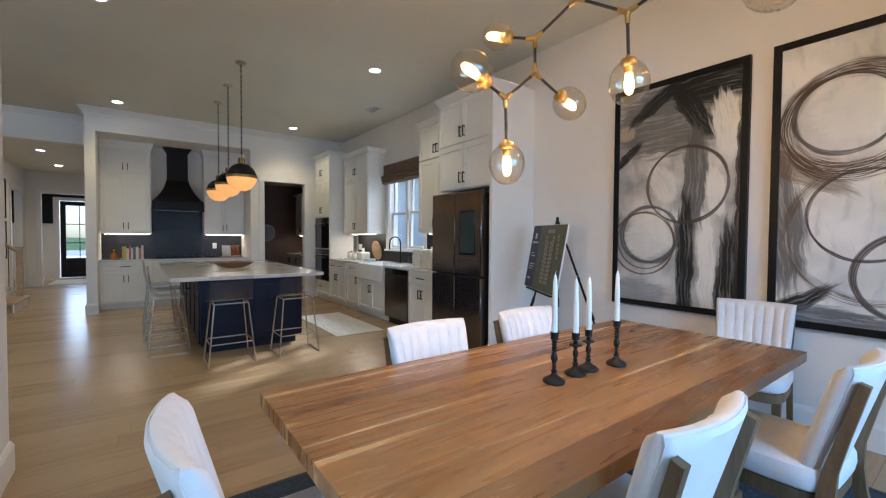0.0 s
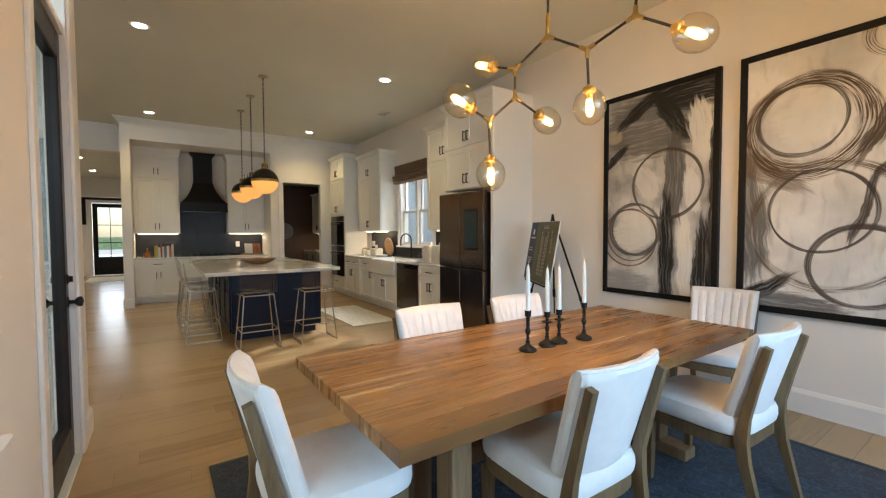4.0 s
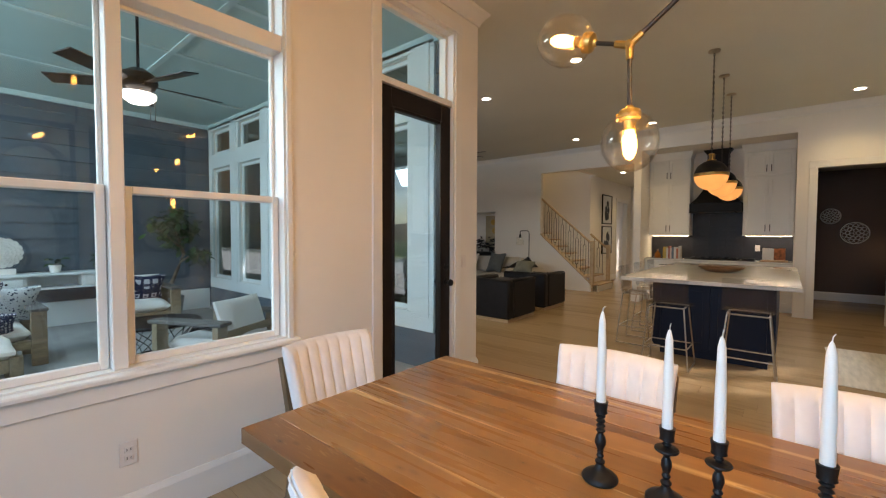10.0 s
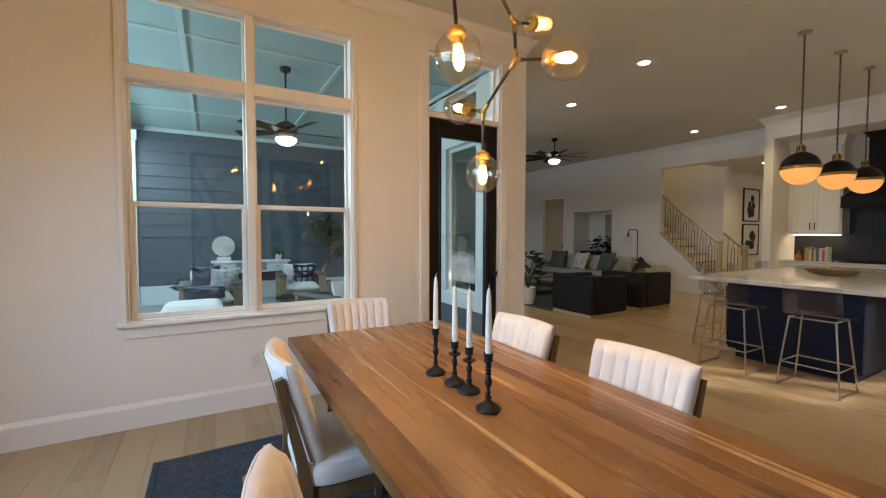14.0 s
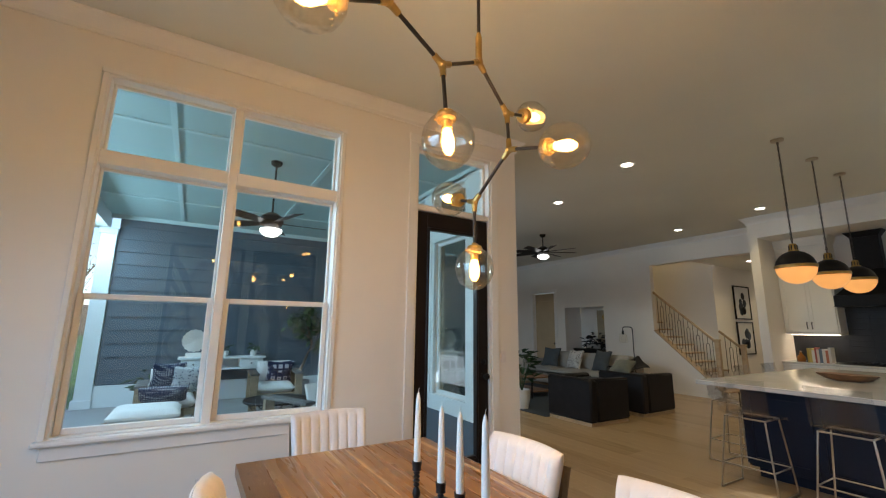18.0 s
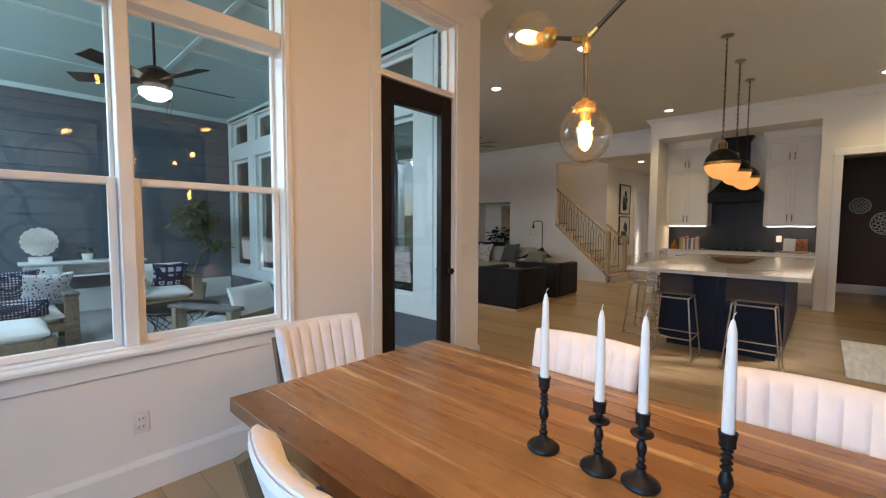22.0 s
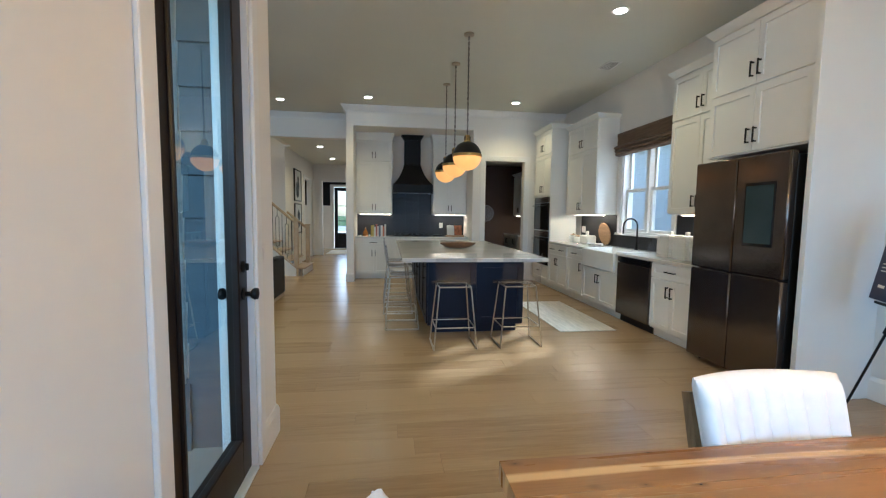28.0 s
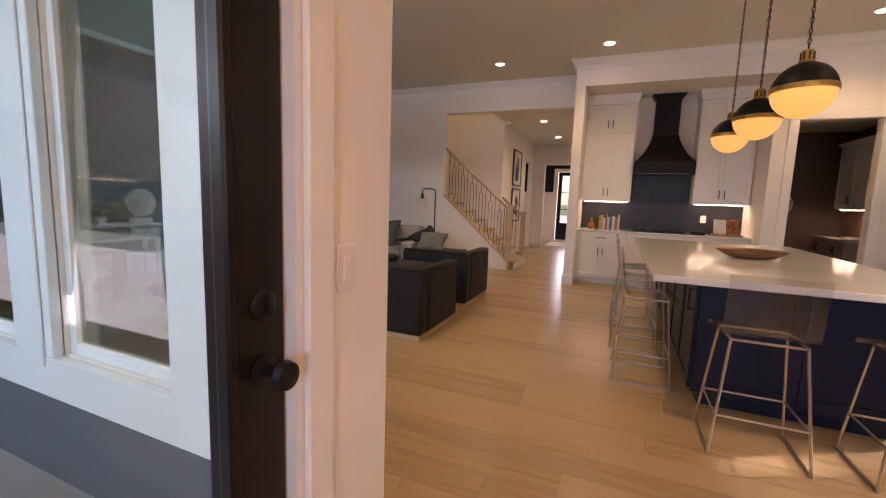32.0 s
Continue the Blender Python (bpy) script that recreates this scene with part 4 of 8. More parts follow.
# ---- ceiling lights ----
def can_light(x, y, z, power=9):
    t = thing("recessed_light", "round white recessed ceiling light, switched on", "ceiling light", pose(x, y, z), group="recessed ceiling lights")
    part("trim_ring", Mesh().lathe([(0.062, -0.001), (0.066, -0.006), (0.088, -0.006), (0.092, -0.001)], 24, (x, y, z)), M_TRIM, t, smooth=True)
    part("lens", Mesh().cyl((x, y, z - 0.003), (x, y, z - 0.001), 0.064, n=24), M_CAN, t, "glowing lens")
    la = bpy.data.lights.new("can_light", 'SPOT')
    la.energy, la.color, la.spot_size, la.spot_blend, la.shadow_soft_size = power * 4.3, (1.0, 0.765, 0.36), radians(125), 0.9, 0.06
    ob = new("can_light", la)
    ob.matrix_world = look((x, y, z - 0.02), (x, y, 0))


for x, y in ((-0.14, 5.2), (2.66, 5.16), (-0.13, 8.88), (2.66, 8.76), (-1.8, 5.7), (-1.8, 9.3)):
    can_light(x, y, H)
# added lamp with no known source, brightens the stairwell's back wall
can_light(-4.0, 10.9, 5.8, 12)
for x, y in ((-1.42, 11.5), (-1.42, 13.7), (-1.42, 16.4)):
    can_light(x, y, 3.03, 6)

vent = thing("ceiling_vent", "white louvred ceiling air vent", "vent", pose(3.38, 6.64, H))
part("frame", Mesh().box(3.28, 3.48, 6.48, 6.50, H - 0.008, H - 0.001).box(3.28, 3.48, 6.78, 6.80, H - 0.008, H - 0.001).box(3.28, 3.30, 6.50, 6.78, H - 0.008, H - 0.001).box(3.46, 3.48, 6.50, 6.78, H - 0.008, H - 0.001), M_TRIM, vent)
part("backing", B(3.30, 3.46, 6.50, 6.78, H - 0.003, H - 0.001), M_BLACK, vent)
for i in range(7):
    part("slat", B(3.30, 3.46, 6.518 + i * 0.037, 6.528 + i * 0.037, H - 0.009, H - 0.004), M_TRIM, vent)

# ---- pendants over the island ----
def pendant(y):
    x, ze = 1.2, 2.11
    t = thing("pendant_light", "black and brass dome pendant with a glowing opal half globe", "pendant light", pose(x, y, ze), group="pendants over the island")
    R = 0.175
    part("canopy", Mesh().lathe([(0.001, 0), (0.062, 0), (0.062, -0.018), (0.02, -0.028), (0.001, -0.028)], 24, (x, y, H)), M_PLEG, t, "brass canopy", True)
    top = ze + R + 0.075
    n = int((H - 0.03 - top) / 0.032)
    ch = Mesh()
    for i in range(n):
        z = top + 0.008 + i * 0.032
        a = (0.009, 0) if i % 2 else (0, 0.009)
        pts = [(x + a[0] * math.cos(q), y + a[1] * math.cos(q), z + 0.014 + 0.020 * math.sin(q)) for q in [2 * math.pi * j / 8 for j in range(9)]]
        ch.tube(pts, 0.0034, 5)
    ch.cyl((x, y, top), (x, y, H - 0.028), 0.0022, n=6)
    part("chain", ch, M_STEM, t, "dark chain")
    part("collar", Mesh().lathe([(0.001, 0.085), (0.012, 0.08), (0.030, 0.075), (0.034, 0.06), (0.034, 0.012), (0.044, 0.008), (0.048, -0.004), (0.04, -0.012)], 20, (x, y, ze + R)), M_BRASS, t, "fluted brass neck", True)
    for i in range(8):
        a = math.pi * i / 4
        part("rib", Mesh().cyl((x + 0.036 * math.cos(a), y + 0.036 * math.sin(a), ze + R + 0.01), (x + 0.036 * math.cos(a), y + 0.036 * math.sin(a), ze + R + 0.06), 0.005, n=6), M_STEM, t)
    part("dome", Mesh().lathe([(R * math.cos(q), R * math.sin(q)) for q in [0.10 + (1.30 - 0.10) * j / 10 for j in range(11)]] + [(0.03, R)], 32, (x, y, ze)), M_BLACK, t, "black metal upper dome", True)
    part("band", Mesh().lathe([(R + 0.001, 0.022), (R + 0.006, 0.018), (R + 0.006, -0.010), (R + 0.001, -0.014)], 32, (x, y, ze)), M_BRASS, t, "brass band", True)
    part("diffuser", Mesh().lathe([(0.001, -R)] + [(R * math.sin(q), -R * math.cos(q)) for q in [0.15 * j for j in range(1, 11)]], 32, (x, y, ze)), M_OPAL, t, "glowing opal glass half globe", True)


for y in (5.96, 6.93, 7.87):
    pendant(y)

# ---- branching chandelier over the table ----
ND = {"n1": (1.79, 1.415, 2.465), "n2": (1.725, 1.607, 2.335), "n3": (1.732, 1.61, 2.172), "n4": (1.513, 1.59, 2.0), "n5": (1.86, 1.21, 2.335), "n6": (1.92, 0.98, 2.43)}
GL = (("n2", (1.664, 1.805, 2.405), 0.070), ("n4", (1.305, 1.587, 2.07), 0.083), ("n3", (2.015, 1.618, 2.08), 0.083), ("n5", (1.893, 1.215, 2.045), 0.085),
      ("n6", (2.00, 0.74, 2.27), 0.084), ("n4", (1.52, 1.585, 1.70), 0.082), ("n6", (1.93, 0.97, 2.78), 0.080))
ch = thing("chandelier", "branching bronze and brass chandelier with seven clear glass globes, lit", "chandelier", pose(1.79, 1.415, H))
part("canopy", Mesh().lathe([(0.001, 0), (0.068, 0), (0.068, -0.02), (0.02, -0.03), (0.001, -0.03)], 24, (1.79, 1.415, H)), M_BRASS, ch, "brass canopy", True)
part("stem", Mesh().cyl((1.79, 1.415, 2.58), (1.79, 1.415, H - 0.03), 0.007), M_STEM, ch, "", True)
part("stem_joint", Mesh().lathe([(0.008, 0.02), (0.013, 0.03), (0.013, 0.12), (0.008, 0.14)], 12, (1.79, 1.415, 2.45)), M_BRASS, ch, "", True)
for a, b in (("n1", "n2"), ("n2", "n3"), ("n3", "n4"), ("n1", "n5"), ("n5", "n6")):
    part("arm", Mesh().cyl(ND[a], ND[b], 0.0072), M_STEM, ch, "dark bronze rod", True)
for nm, p in ND.items():
    p = Vector(p)
    m = Mesh().ball(p, 0.017, 10, 7)
    ends = [Vector(ND[b if a == nm else a]) for a, b in (("n1", "n2"), ("n2", "n3"), ("n3", "n4"), ("n1", "n5"), ("n5", "n6")) if nm in (a, b)] + [Vector(c) for a, c, r in GL if a == nm]
    for e in ends:
        d = (e - p).normalized()
        m.cyl(p, p + d * 0.045, 0.013, 0.011, 8)
    part("joint", m, M_BRASS, ch, "faceted brass joint")
for a, c, r in GL:
    p, c = Vector(ND[a]), Vector(c)
    d = (c - p).normalized()
    s = c - d * r * 1.12
    shell = [(0.26 * r, -1.12 * r), (0.42 * r, -1.06 * r), (0.74 * r, -0.80 * r), (0.95 * r, -0.45 * r), (1.02 * r, -0.05 * r), (0.97 * r, 0.35 * r), (0.80 * r, 0.72 * r), (0.52 * r, 1.0 * r), (0.2 * r, 1.12 * r), (0.0, 1.14 * r)]
    inner = [(max(0.0, q - 0.0022), z - 0.0022 * (1 if z > 0 else -0.5)) for q, z in reversed(shell)]
    gl = part("globe", Mesh().lathe(shell + inner + shell[:1], 28, c, d, 0.02), M_GLOBE, ch, "clear blown glass globe", True)
    gl.visible_shadow = False
    part("arm", Mesh().cyl(p, s, 0.0072), M_STEM, ch, "dark bronze rod", True)
    part("socket", Mesh().lathe([(0.001, -0.022), (0.011, -0.020), (0.014, -0.012), (0.030, -0.006), (0.033, 0.0), (0.033, 0.020), (0.029, 0.024), (0.019, 0.026), (0.017, 0.055), (0.001, 0.056)], 18, s, d), M_BRASS, ch, "brass socket cup", True)
    part("lock_screw", Mesh().cyl(s + d * 0.010 + d.orthogonal().normalized() * 0.032, s + d * 0.010 + d.orthogonal().normalized() * 0.042, 0.005, n=8), M_BRASS, ch, "small brass thumb screw")
    prof = [(0.012, 0.05), (0.016, 0.066), (0.0205, 0.09), (0.0215, 0.108), (0.018, 0.130), (0.010, 0.144), (0.0, 0.148)]
    bulb = part("bulb", Mesh().lathe(prof + [(max(0.0, q - 0.001), z - 0.001) for q, z in reversed(prof)] + prof[:1], 16, s, d), M_ENVELOPE, ch, "glowing tubular filament bulb", True)
    bulb.visible_shadow = False
    o = d.orthogonal().normalized()
    o2 = d.cross(o)
    fl = Mesh()
    for k in range(3):
        q = o * math.cos(k * 2.0944) * 0.010 + o2 * math.sin(k * 2.0944) * 0.010
        fl.cyl(s + d * 0.064 + q * 0.8, s + d * 0.134 + q, 0.0030, n=6)
    part("filament", fl, M_FIL, bulb, "glowing amber filament")
    la = bpy.data.lights.new("bulb_light", 'POINT')
    la.energy, la.color, la.shadow_soft_size = 5.8, (1.0, 0.56, 0.20), 0.02
    new("bulb_light", la).location = s + d * 0.10

# ---- cabinets ----
def door_front(x0, x1, z0, z1, rail=0.055, t=0.02):
    """A shaker front in one piece: flat frame, stepped recess, panel."""
    g, e = 0.0015, 0.0015
    x0, x1, z0, z1 = x0 + g, x1 - g, z0 + g, z1 - g

    def ring(k, y):
        return [(x0 + k, y, z0 + k), (x1 - k, y, z0 + k), (x1 - k, y, z1 - k), (x0 + k, y, z1 - k)]
    v = ring(0, 0) + ring(0, -t + e) + ring(e, -t) + ring(rail, -t) + ring(rail + 0.002, -t * 0.45)
    f = [[a * 4 + i, a * 4 + (i + 1) % 4, a * 4 + 4 + (i + 1) % 4, a * 4 + 4 + i] for a in range(4) for i in range(4)]
    return Mesh().add(v, f + [(16, 17, 18, 19), (3, 2, 1, 0)])


def pull(x, z, L, up):
    m = Mesh()
    if up:
        m.box(x - 0.006, x + 0.006, -0.058, -0.046, z - L / 2, z + L / 2, b=0.002)
        for s in (-1, 1):
            m.box(x - 0.005, x + 0.005, -0.047, -0.02, z + s * L * 0.42 - 0.006, z + s * L * 0.42 + 0.006)
    else:
        m.box(x - L / 2, x + L / 2, -0.058, -0.046, z - 0.006, z + 0.006, b=0.002)
        for s in (-1, 1):
            m.box(x + s * L * 0.42 - 0.006, x + s * L * 0.42 + 0.006, -0.047, -0.02, z - 0.005, z + 0.005)
    return m


def cabinet(name, label, m, w, z0, z1, depth, fronts, group="", material=None, toe=0.0, crown=0.0, ends=0.0):
    """Local: width along x, front at y=0 looking to -y. fronts: (x0, x1, z0, z1, kind, pull x, pull z, up)."""
    mt = material or M_CAB
    t = thing(name, label, "cabinet", Matrix(), group)
    body = B(0, w, 0.0, depth, z0 + toe, z1, b=0.002)
    if toe:
        body.box(0, w, 0.06, depth, z0, z0 + toe)
    part("body", body, mt, t)
    for x0, x1, a, b, kind, px, pz, up in fronts:
        slab = kind == "drawer" and (b - a) < 0.14
        d = part("drawer" if kind == "drawer" else "door", Mesh().box(x0 + 0.002, x1 - 0.002, -0.02, 0, a + 0.002, b - 0.002, b=0.002) if slab else door_front(x0, x1, a, b), mt, t)
        if px is not None:
            part("handle", pull(px, pz, 0.13 if up else 0.16, up), M_BLACK, d, "black bar pull")
    if crown:
        part("crown", Mesh().add([(-ends, 0, z1), (-ends, -0.02, z1), (-ends - 0.05, -0.07, z1 + crown), (-ends - 0.05, depth, z1 + crown), (-ends, depth, z1), (w + ends, 0, z1), (w + ends, -0.02, z1), (w + ends + 0.05, -0.07, z1 + crown), (w + ends + 0.05, depth, z1 + crown), (w + ends, depth, z1)],
             [(0, 1, 2, 3, 4), (5, 9, 8, 7, 6), (1, 6, 7, 2), (2, 7, 8, 3), (3, 8, 9, 4), (0, 4, 9, 5), (0, 5, 6, 1)]), mt, t, "sloped crown moulding")
    t.matrix_basis = m
    PLACE[t] = m
    return t


def pair(w, a, b, low, n=2, x0=0.0):
    """Doors side by side with pulls at their meeting stiles; low: the pulls sit near the bottom."""
    out, dw = [], w / n
    for i in range(n):
        px = x0 + dw * (i + 1) - 0.035 if i % 2 == 0 else x0 + dw * i + 0.035
        out.append((x0 + dw * i, x0 + dw * (i + 1), a, b, "door", px, (a + 0.13 if low else b - 0.13), True))
    return out


def facing_west(y1, x):
    return pose(x, y1, 0, 0, 0, -90)


WD = "white painted shaker "
G1 = "kitchen run along the window wall"
# window-wall run, base units: front at x = 3.33
FX = 3.33
cabinet("base_cabinet", WD + "base cabinet, drawer over two doors, beside the refrigerator", facing_west(5.37, FX), 0.70, 0, 0.875, 0.52,
        [(0.01, 0.69, 0.70, 0.865, "drawer", 0.35, 0.785, False)] + pair(0.68, 0.12, 0.69, False, 2, 0.01), G1, toe=0.1)
cabinet("sink_cabinet", WD + "two-door cabinet under the apron sink", facing_west(7.08, FX), 1.0, 0, 0.62, 0.52, pair(0.98, 0.12, 0.61, False, 2, 0.01), G1, toe=0.1)
cabinet("base_cabinet", WD + "base cabinet with a drawer and one door", facing_west(7.64, FX), 0.56, 0, 0.875, 0.52,
        [(0.01, 0.55, 0.70, 0.865, "drawer", 0.28, 0.785, False), (0.01, 0.55, 0.12, 0.69, "door", 0.50, 0.58, True)], G1, toe=0.1)
cabinet("base_cabinet", WD + "base cabinet with two drawers and two doors", facing_west(8.49, FX), 0.85, 0, 0.875, 0.52,
        [(0.01, 0.41, 0.70, 0.865, "drawer", 0.21, 0.785, False), (0.41, 0.81, 0.70, 0.865, "drawer", 0.61, 0.785, False)] + pair(0.80, 0.12, 0.69, False, 2, 0.01), G1, toe=0.1)
cabinet("oven_tower", WD + "tall cabinet housing the wall oven", facing_west(9.37, FX), 0.87, 0, 3.06, 0.52,
        pair(0.85, 1.80, 2.58, True, 2, 0.01) + pair(0.85, 2.60, 3.04, True, 2, 0.01) + [(0.01, 0.86, 0.12, 0.40, "drawer", 0.43, 0.3, False)], G1, toe=0.1, crown=0.07)
ov = thing("wall_oven", "black glass double wall oven with bar handles", "oven", pose(FX, 8.93, 0.42))
for z0, z1 in ((0.43, 1.10), (1.12, 1.77)):
    d = part("oven_door", B(FX - 0.03, FX - 0.001, 8.55, 9.31, z0, z1 - 0.12, b=0.004), M_BLKGLASS, ov, "black glass oven door")
    part("handle", Mesh().cyl((FX - 0.07, 8.61, z1 - 0.17), (FX - 0.07, 9.25, z1 - 0.17), 0.011).cyl((FX - 0.07, 8.65, z1 - 0.17), (FX - 0.03, 8.65, z1 - 0.17), 0.008).cyl((FX - 0.07, 9.21, z1 - 0.17), (FX - 0.03, 9.21, z1 - 0.17), 0.008), M_FRIDGE, d, "dark steel bar handle", True)
    part("control_panel", B(FX - 0.028, FX - 0.001, 8.55, 9.31, z1 - 0.115, z1, b=0.003), M_FRIDGE, ov)
# uppers
UX = 3.62
cabinet("upper_cabinet", WD + "stacked wall cabinet beside the kitchen window", facing_west(8.42, UX), 1.12, 1.43, 2.98, 0.345, pair(1.10, 1.445, 2.50, True, 2, 0.01) + pair(1.10, 2.52, 2.965, True, 2, 0.01), G1, crown=0.07)
cabinet("upper_cabinet", WD + "stacked wall cabinet beside the refrigerator", facing_west(5.55, UX), 0.93, 1.43, 3.02, 0.345, pair(0.91, 1.445, 2.50, True, 2, 0.01) + pair(0.91, 2.52, 3.0, True, 2, 0.01), G1, crown=0.07)
fcab = cabinet("fridge_cabinet", WD + "deep two-tier cabinet over the refrigerator", facing_west(4.62, 3.33), 1.00, 1.95, 3.06, 0.63, pair(0.98, 1.965, 2.50, True, 2, 0.01) + pair(0.98, 2.52, 3.045, True, 2, 0.01), G1, crown=0.07)
part("side_panel", B(3.29, XE - 0.001, 3.575, 3.617, 0, 3.12, b=0.002), M_CAB, fcab, "tall white painted end panel down to the floor")
# refrigerator
fx, fy0, fy1 = 3.215, 3.67, 4.62
fg = thing("refrigerator", "black stainless four-door refrigerator with a dark screen panel", "refrigerator", pose(fx, 4.14, 0))
part("body", B(fx + 0.075, XE - 0.02, fy0 + 0.01, fy1 - 0.01, 0.03, 1.88, b=0.005), M_BLACK, fg)
ym = (fy0 + fy1) / 2
for y0, y1, z0, z1 in ((fy0, ym - 0.003, 0.92, 1.905), (ym + 0.003, fy1, 0.92, 1.905), (fy0, ym - 0.003, 0.05, 0.905), (ym + 0.003, fy1, 0.05, 0.905)):
    part("fridge_door", B(fx, fx + 0.07, y0, y1, z0, z1, b=0.010), M_FRIDGE, fg, "black stainless door", True)
part("screen", B(fx - 0.003, fx + 0.01, 3.77, 4.05, 1.16, 1.68, b=0.002), M_BLKGLASS, fg, "dark glass touch panel")
part("display", B(fx - 0.0045, fx - 0.003, 3.785, 4.035, 1.185, 1.655), M_SCREEN, fg, "dim bluish display")
for y0, y1 in ((fy0 + 0.03, ym - 0.03), (ym + 0.03, fy1 - 0.03)):
    part("grip", B(fx - 0.012, fx + 0.002, y0, y1, 0.896, 0.915, b=0.003), M_FRIDGE, fg)
for y in (fy0 + 0.06, fy1 - 0.06):
    part("foot", Mesh().cyl((fx + 0.12, y, 0), (fx + 0.12, y, 0.035), 0.02), M_BLACK, fg)
# dishwasher
dw = thing("dishwasher", "black dishwasher built in beside the sink", "dishwasher", pose(FX, 5.72, 0))
part("body", B(FX + 0.002, XE - 0.02, 5.385, 6.065, 0.10, 0.87), M_BLACK, dw)
part("front", B(FX - 0.03, FX, 5.385, 6.065, 0.11, 0.79, b=0.004), M_FRIDGE, dw)
part("control_panel", B(FX - 0.03, FX, 5.385, 6.065, 0.80, 0.872, b=0.004), M_BLKGLASS, dw)
part("kick_plate", B(FX + 0.05, FX + 0.06, 5.385, 6.065, 0.0, 0.10), M_BLACK, dw)
# worktop with the sink let in
solid("worktop", Mesh().box(FX - 0.03, XE - 0.001, 4.63, 6.12, 0.876, 0.912, b=0.004).box(FX - 0.03, XE - 0.001, 7.06, 8.49, 0.876, 0.912, b=0.004).box(3.80, XE - 0.001, 6.12, 7.06, 0.876, 0.912), M_QUARTZ, "white quartz kitchen worktop", "worktop")
sk = thing("apron_sink", "white ceramic apron-front farmhouse sink", "sink", pose(3.5, 6.59, 0.63))
part("apron", B(FX - 0.055, FX - 0.015, 6.125, 7.055, 0.63, 0.90, b=0.012), M_CERAM, sk, "", True)
part("basin", Mesh().box(FX - 0.015, 3.80, 6.125, 6.15, 0.63, 0.90).box(FX - 0.015, 3.80, 7.03, 7.055, 0.63, 0.90).box(3.775, 3.80, 6.15, 7.03, 0.63, 0.90).box(FX - 0.015, 3.775, 6.15, 7.03, 0.63, 0.66), M_CERAM, sk)
fa = thing("faucet", "black gooseneck kitchen faucet", "faucet", pose(3.87, 6.54, 0.912))
part("base", Mesh().lathe([(0.028, 0), (0.028, 0.012), (0.017, 0.02), (0.016, 0.10), (0.001, 0.10)], 16, (3.87, 6.54, 0.912)), M_BLACK, fa, "", True)
part("spout", Mesh().tube([(3.87, 6.54, 1.0), (3.87, 6.54, 1.26)] + [(3.87 - 0.11 + 0.11 * math.cos(a), 6.54, 1.26 + 0.11 * math.sin(a)) for a in [math.pi * j / 10 for j in range(1, 10)]] + [(3.65, 6.54, 1.24), (3.65, 6.54, 1.15)], 0.012, 10), M_BLACK, fa, "", True)
part("lever", Mesh().cyl((3.87, 6.52, 0.98), (3.85, 6.44, 1.03), 0.006), M_BLACK, fa, "", True)
solid("backsplash_east", Mesh().box(XE - 0.012, XE - 0.001, 4.64, 5.83, 0.913, 1.43).box(XE - 0.012, XE - 0.001, 5.83, 7.25, 0.913, 1.104).box(XE - 0.012, XE - 0.001, 7.25, 8.49, 0.913, 1.43), M_SPLASH, "dark charcoal tiled backsplash above the worktop", "backsplash", kind="structure")
for y0, y1 in ((7.36, 8.36), (4.70, 5.48)):
    t = thing("under_cabinet_light", "slim lit light bar under the wall cabinet", "light bar", pose(3.78, y0, 1.43), group="under-cabinet lights")
    part("housing", B(3.74, 3.82, y0, y1, 1.418, 1.4295), M_TRIM, t)
    part("lens", B(3.745, 3.815, y0 + 0.01, y1 - 0.01, 1.414, 1.4178), M_STRIP, t)
# woven roman shade
rs = thing("roman_shade", "brown woven roman shade, raised above the kitchen window", "window shade", pose(XE, 6.54, 2.75))
part("headrail", B(XE - 0.075, XE - 0.022, 5.86, 7.24, 2.66, 2.72, b=0.006), M_SHADE, rs)
part("panel", B(XE - 0.070, XE - 0.024, 5.862, 7.238, 2.50, 2.665, b=0.004), M_SHADE, rs)
for i in range(3):
    part("fold", Mesh().grid(lambda u, v: (XE - 0.030 - (0.075 + 0.014 * i) * math.sin(math.pi * v) ** 0.7, 5.865 + 1.37 * u, 2.36 + 0.05 * i + 0.085 * v - 0.012 * math.sin(math.pi * v)), 10, 8, lambda u, v: (0.006, 0, 0)), M_SHADE, rs, "soft hanging fold", True)

# range alcove
G2 = "cabinets in the range alcove"
AY, AU = 9.85, 10.14
cabinet("base_cabinet", WD + "base cabinet beside the cooktop drawers", pose(-0.452, AY, 0), 0.78, 0, 0.875, 0.58, [(0.01, 0.76, 0.70, 0.865, "drawer", 0.38, 0.785, False)] + pair(0.75, 0.12, 0.69, False, 2, 0.01), G2, toe=0.1)
cabinet("base_cabinet", WD + "base cabinet of wide drawers under the cooktop", pose(0.33, AY, 0), 0.875, 0, 0.875, 0.58, [(0.01, 0.86, z, z + h, "drawer", 0.43, z + h - 0.07, False) for z, h in ((0.12, 0.27), (0.40, 0.27), (0.68, 0.185))], G2, toe=0.1)
cabinet("base_cabinet", WD + "base cabinet beside the cooktop drawers", pose(1.207, AY, 0), 0.79, 0, 0.875, 0.58, [(0.01, 0.78, 0.70, 0.865, "drawer", 0.40, 0.785, False)] + pair(0.77, 0.12, 0.69, False, 2, 0.01), G2, toe=0.1)
cabinet("upper_cabinet", WD + "stacked wall cabinet beside the range hood", pose(-0.452, AU, 0), 0.78, 1.40, 3.0, 0.325, pair(0.75, 1.415, 2.52, True, 2, 0.01) + pair(0.75, 2.54, 2.985, True, 2, 0.01), G2, crown=0.15)
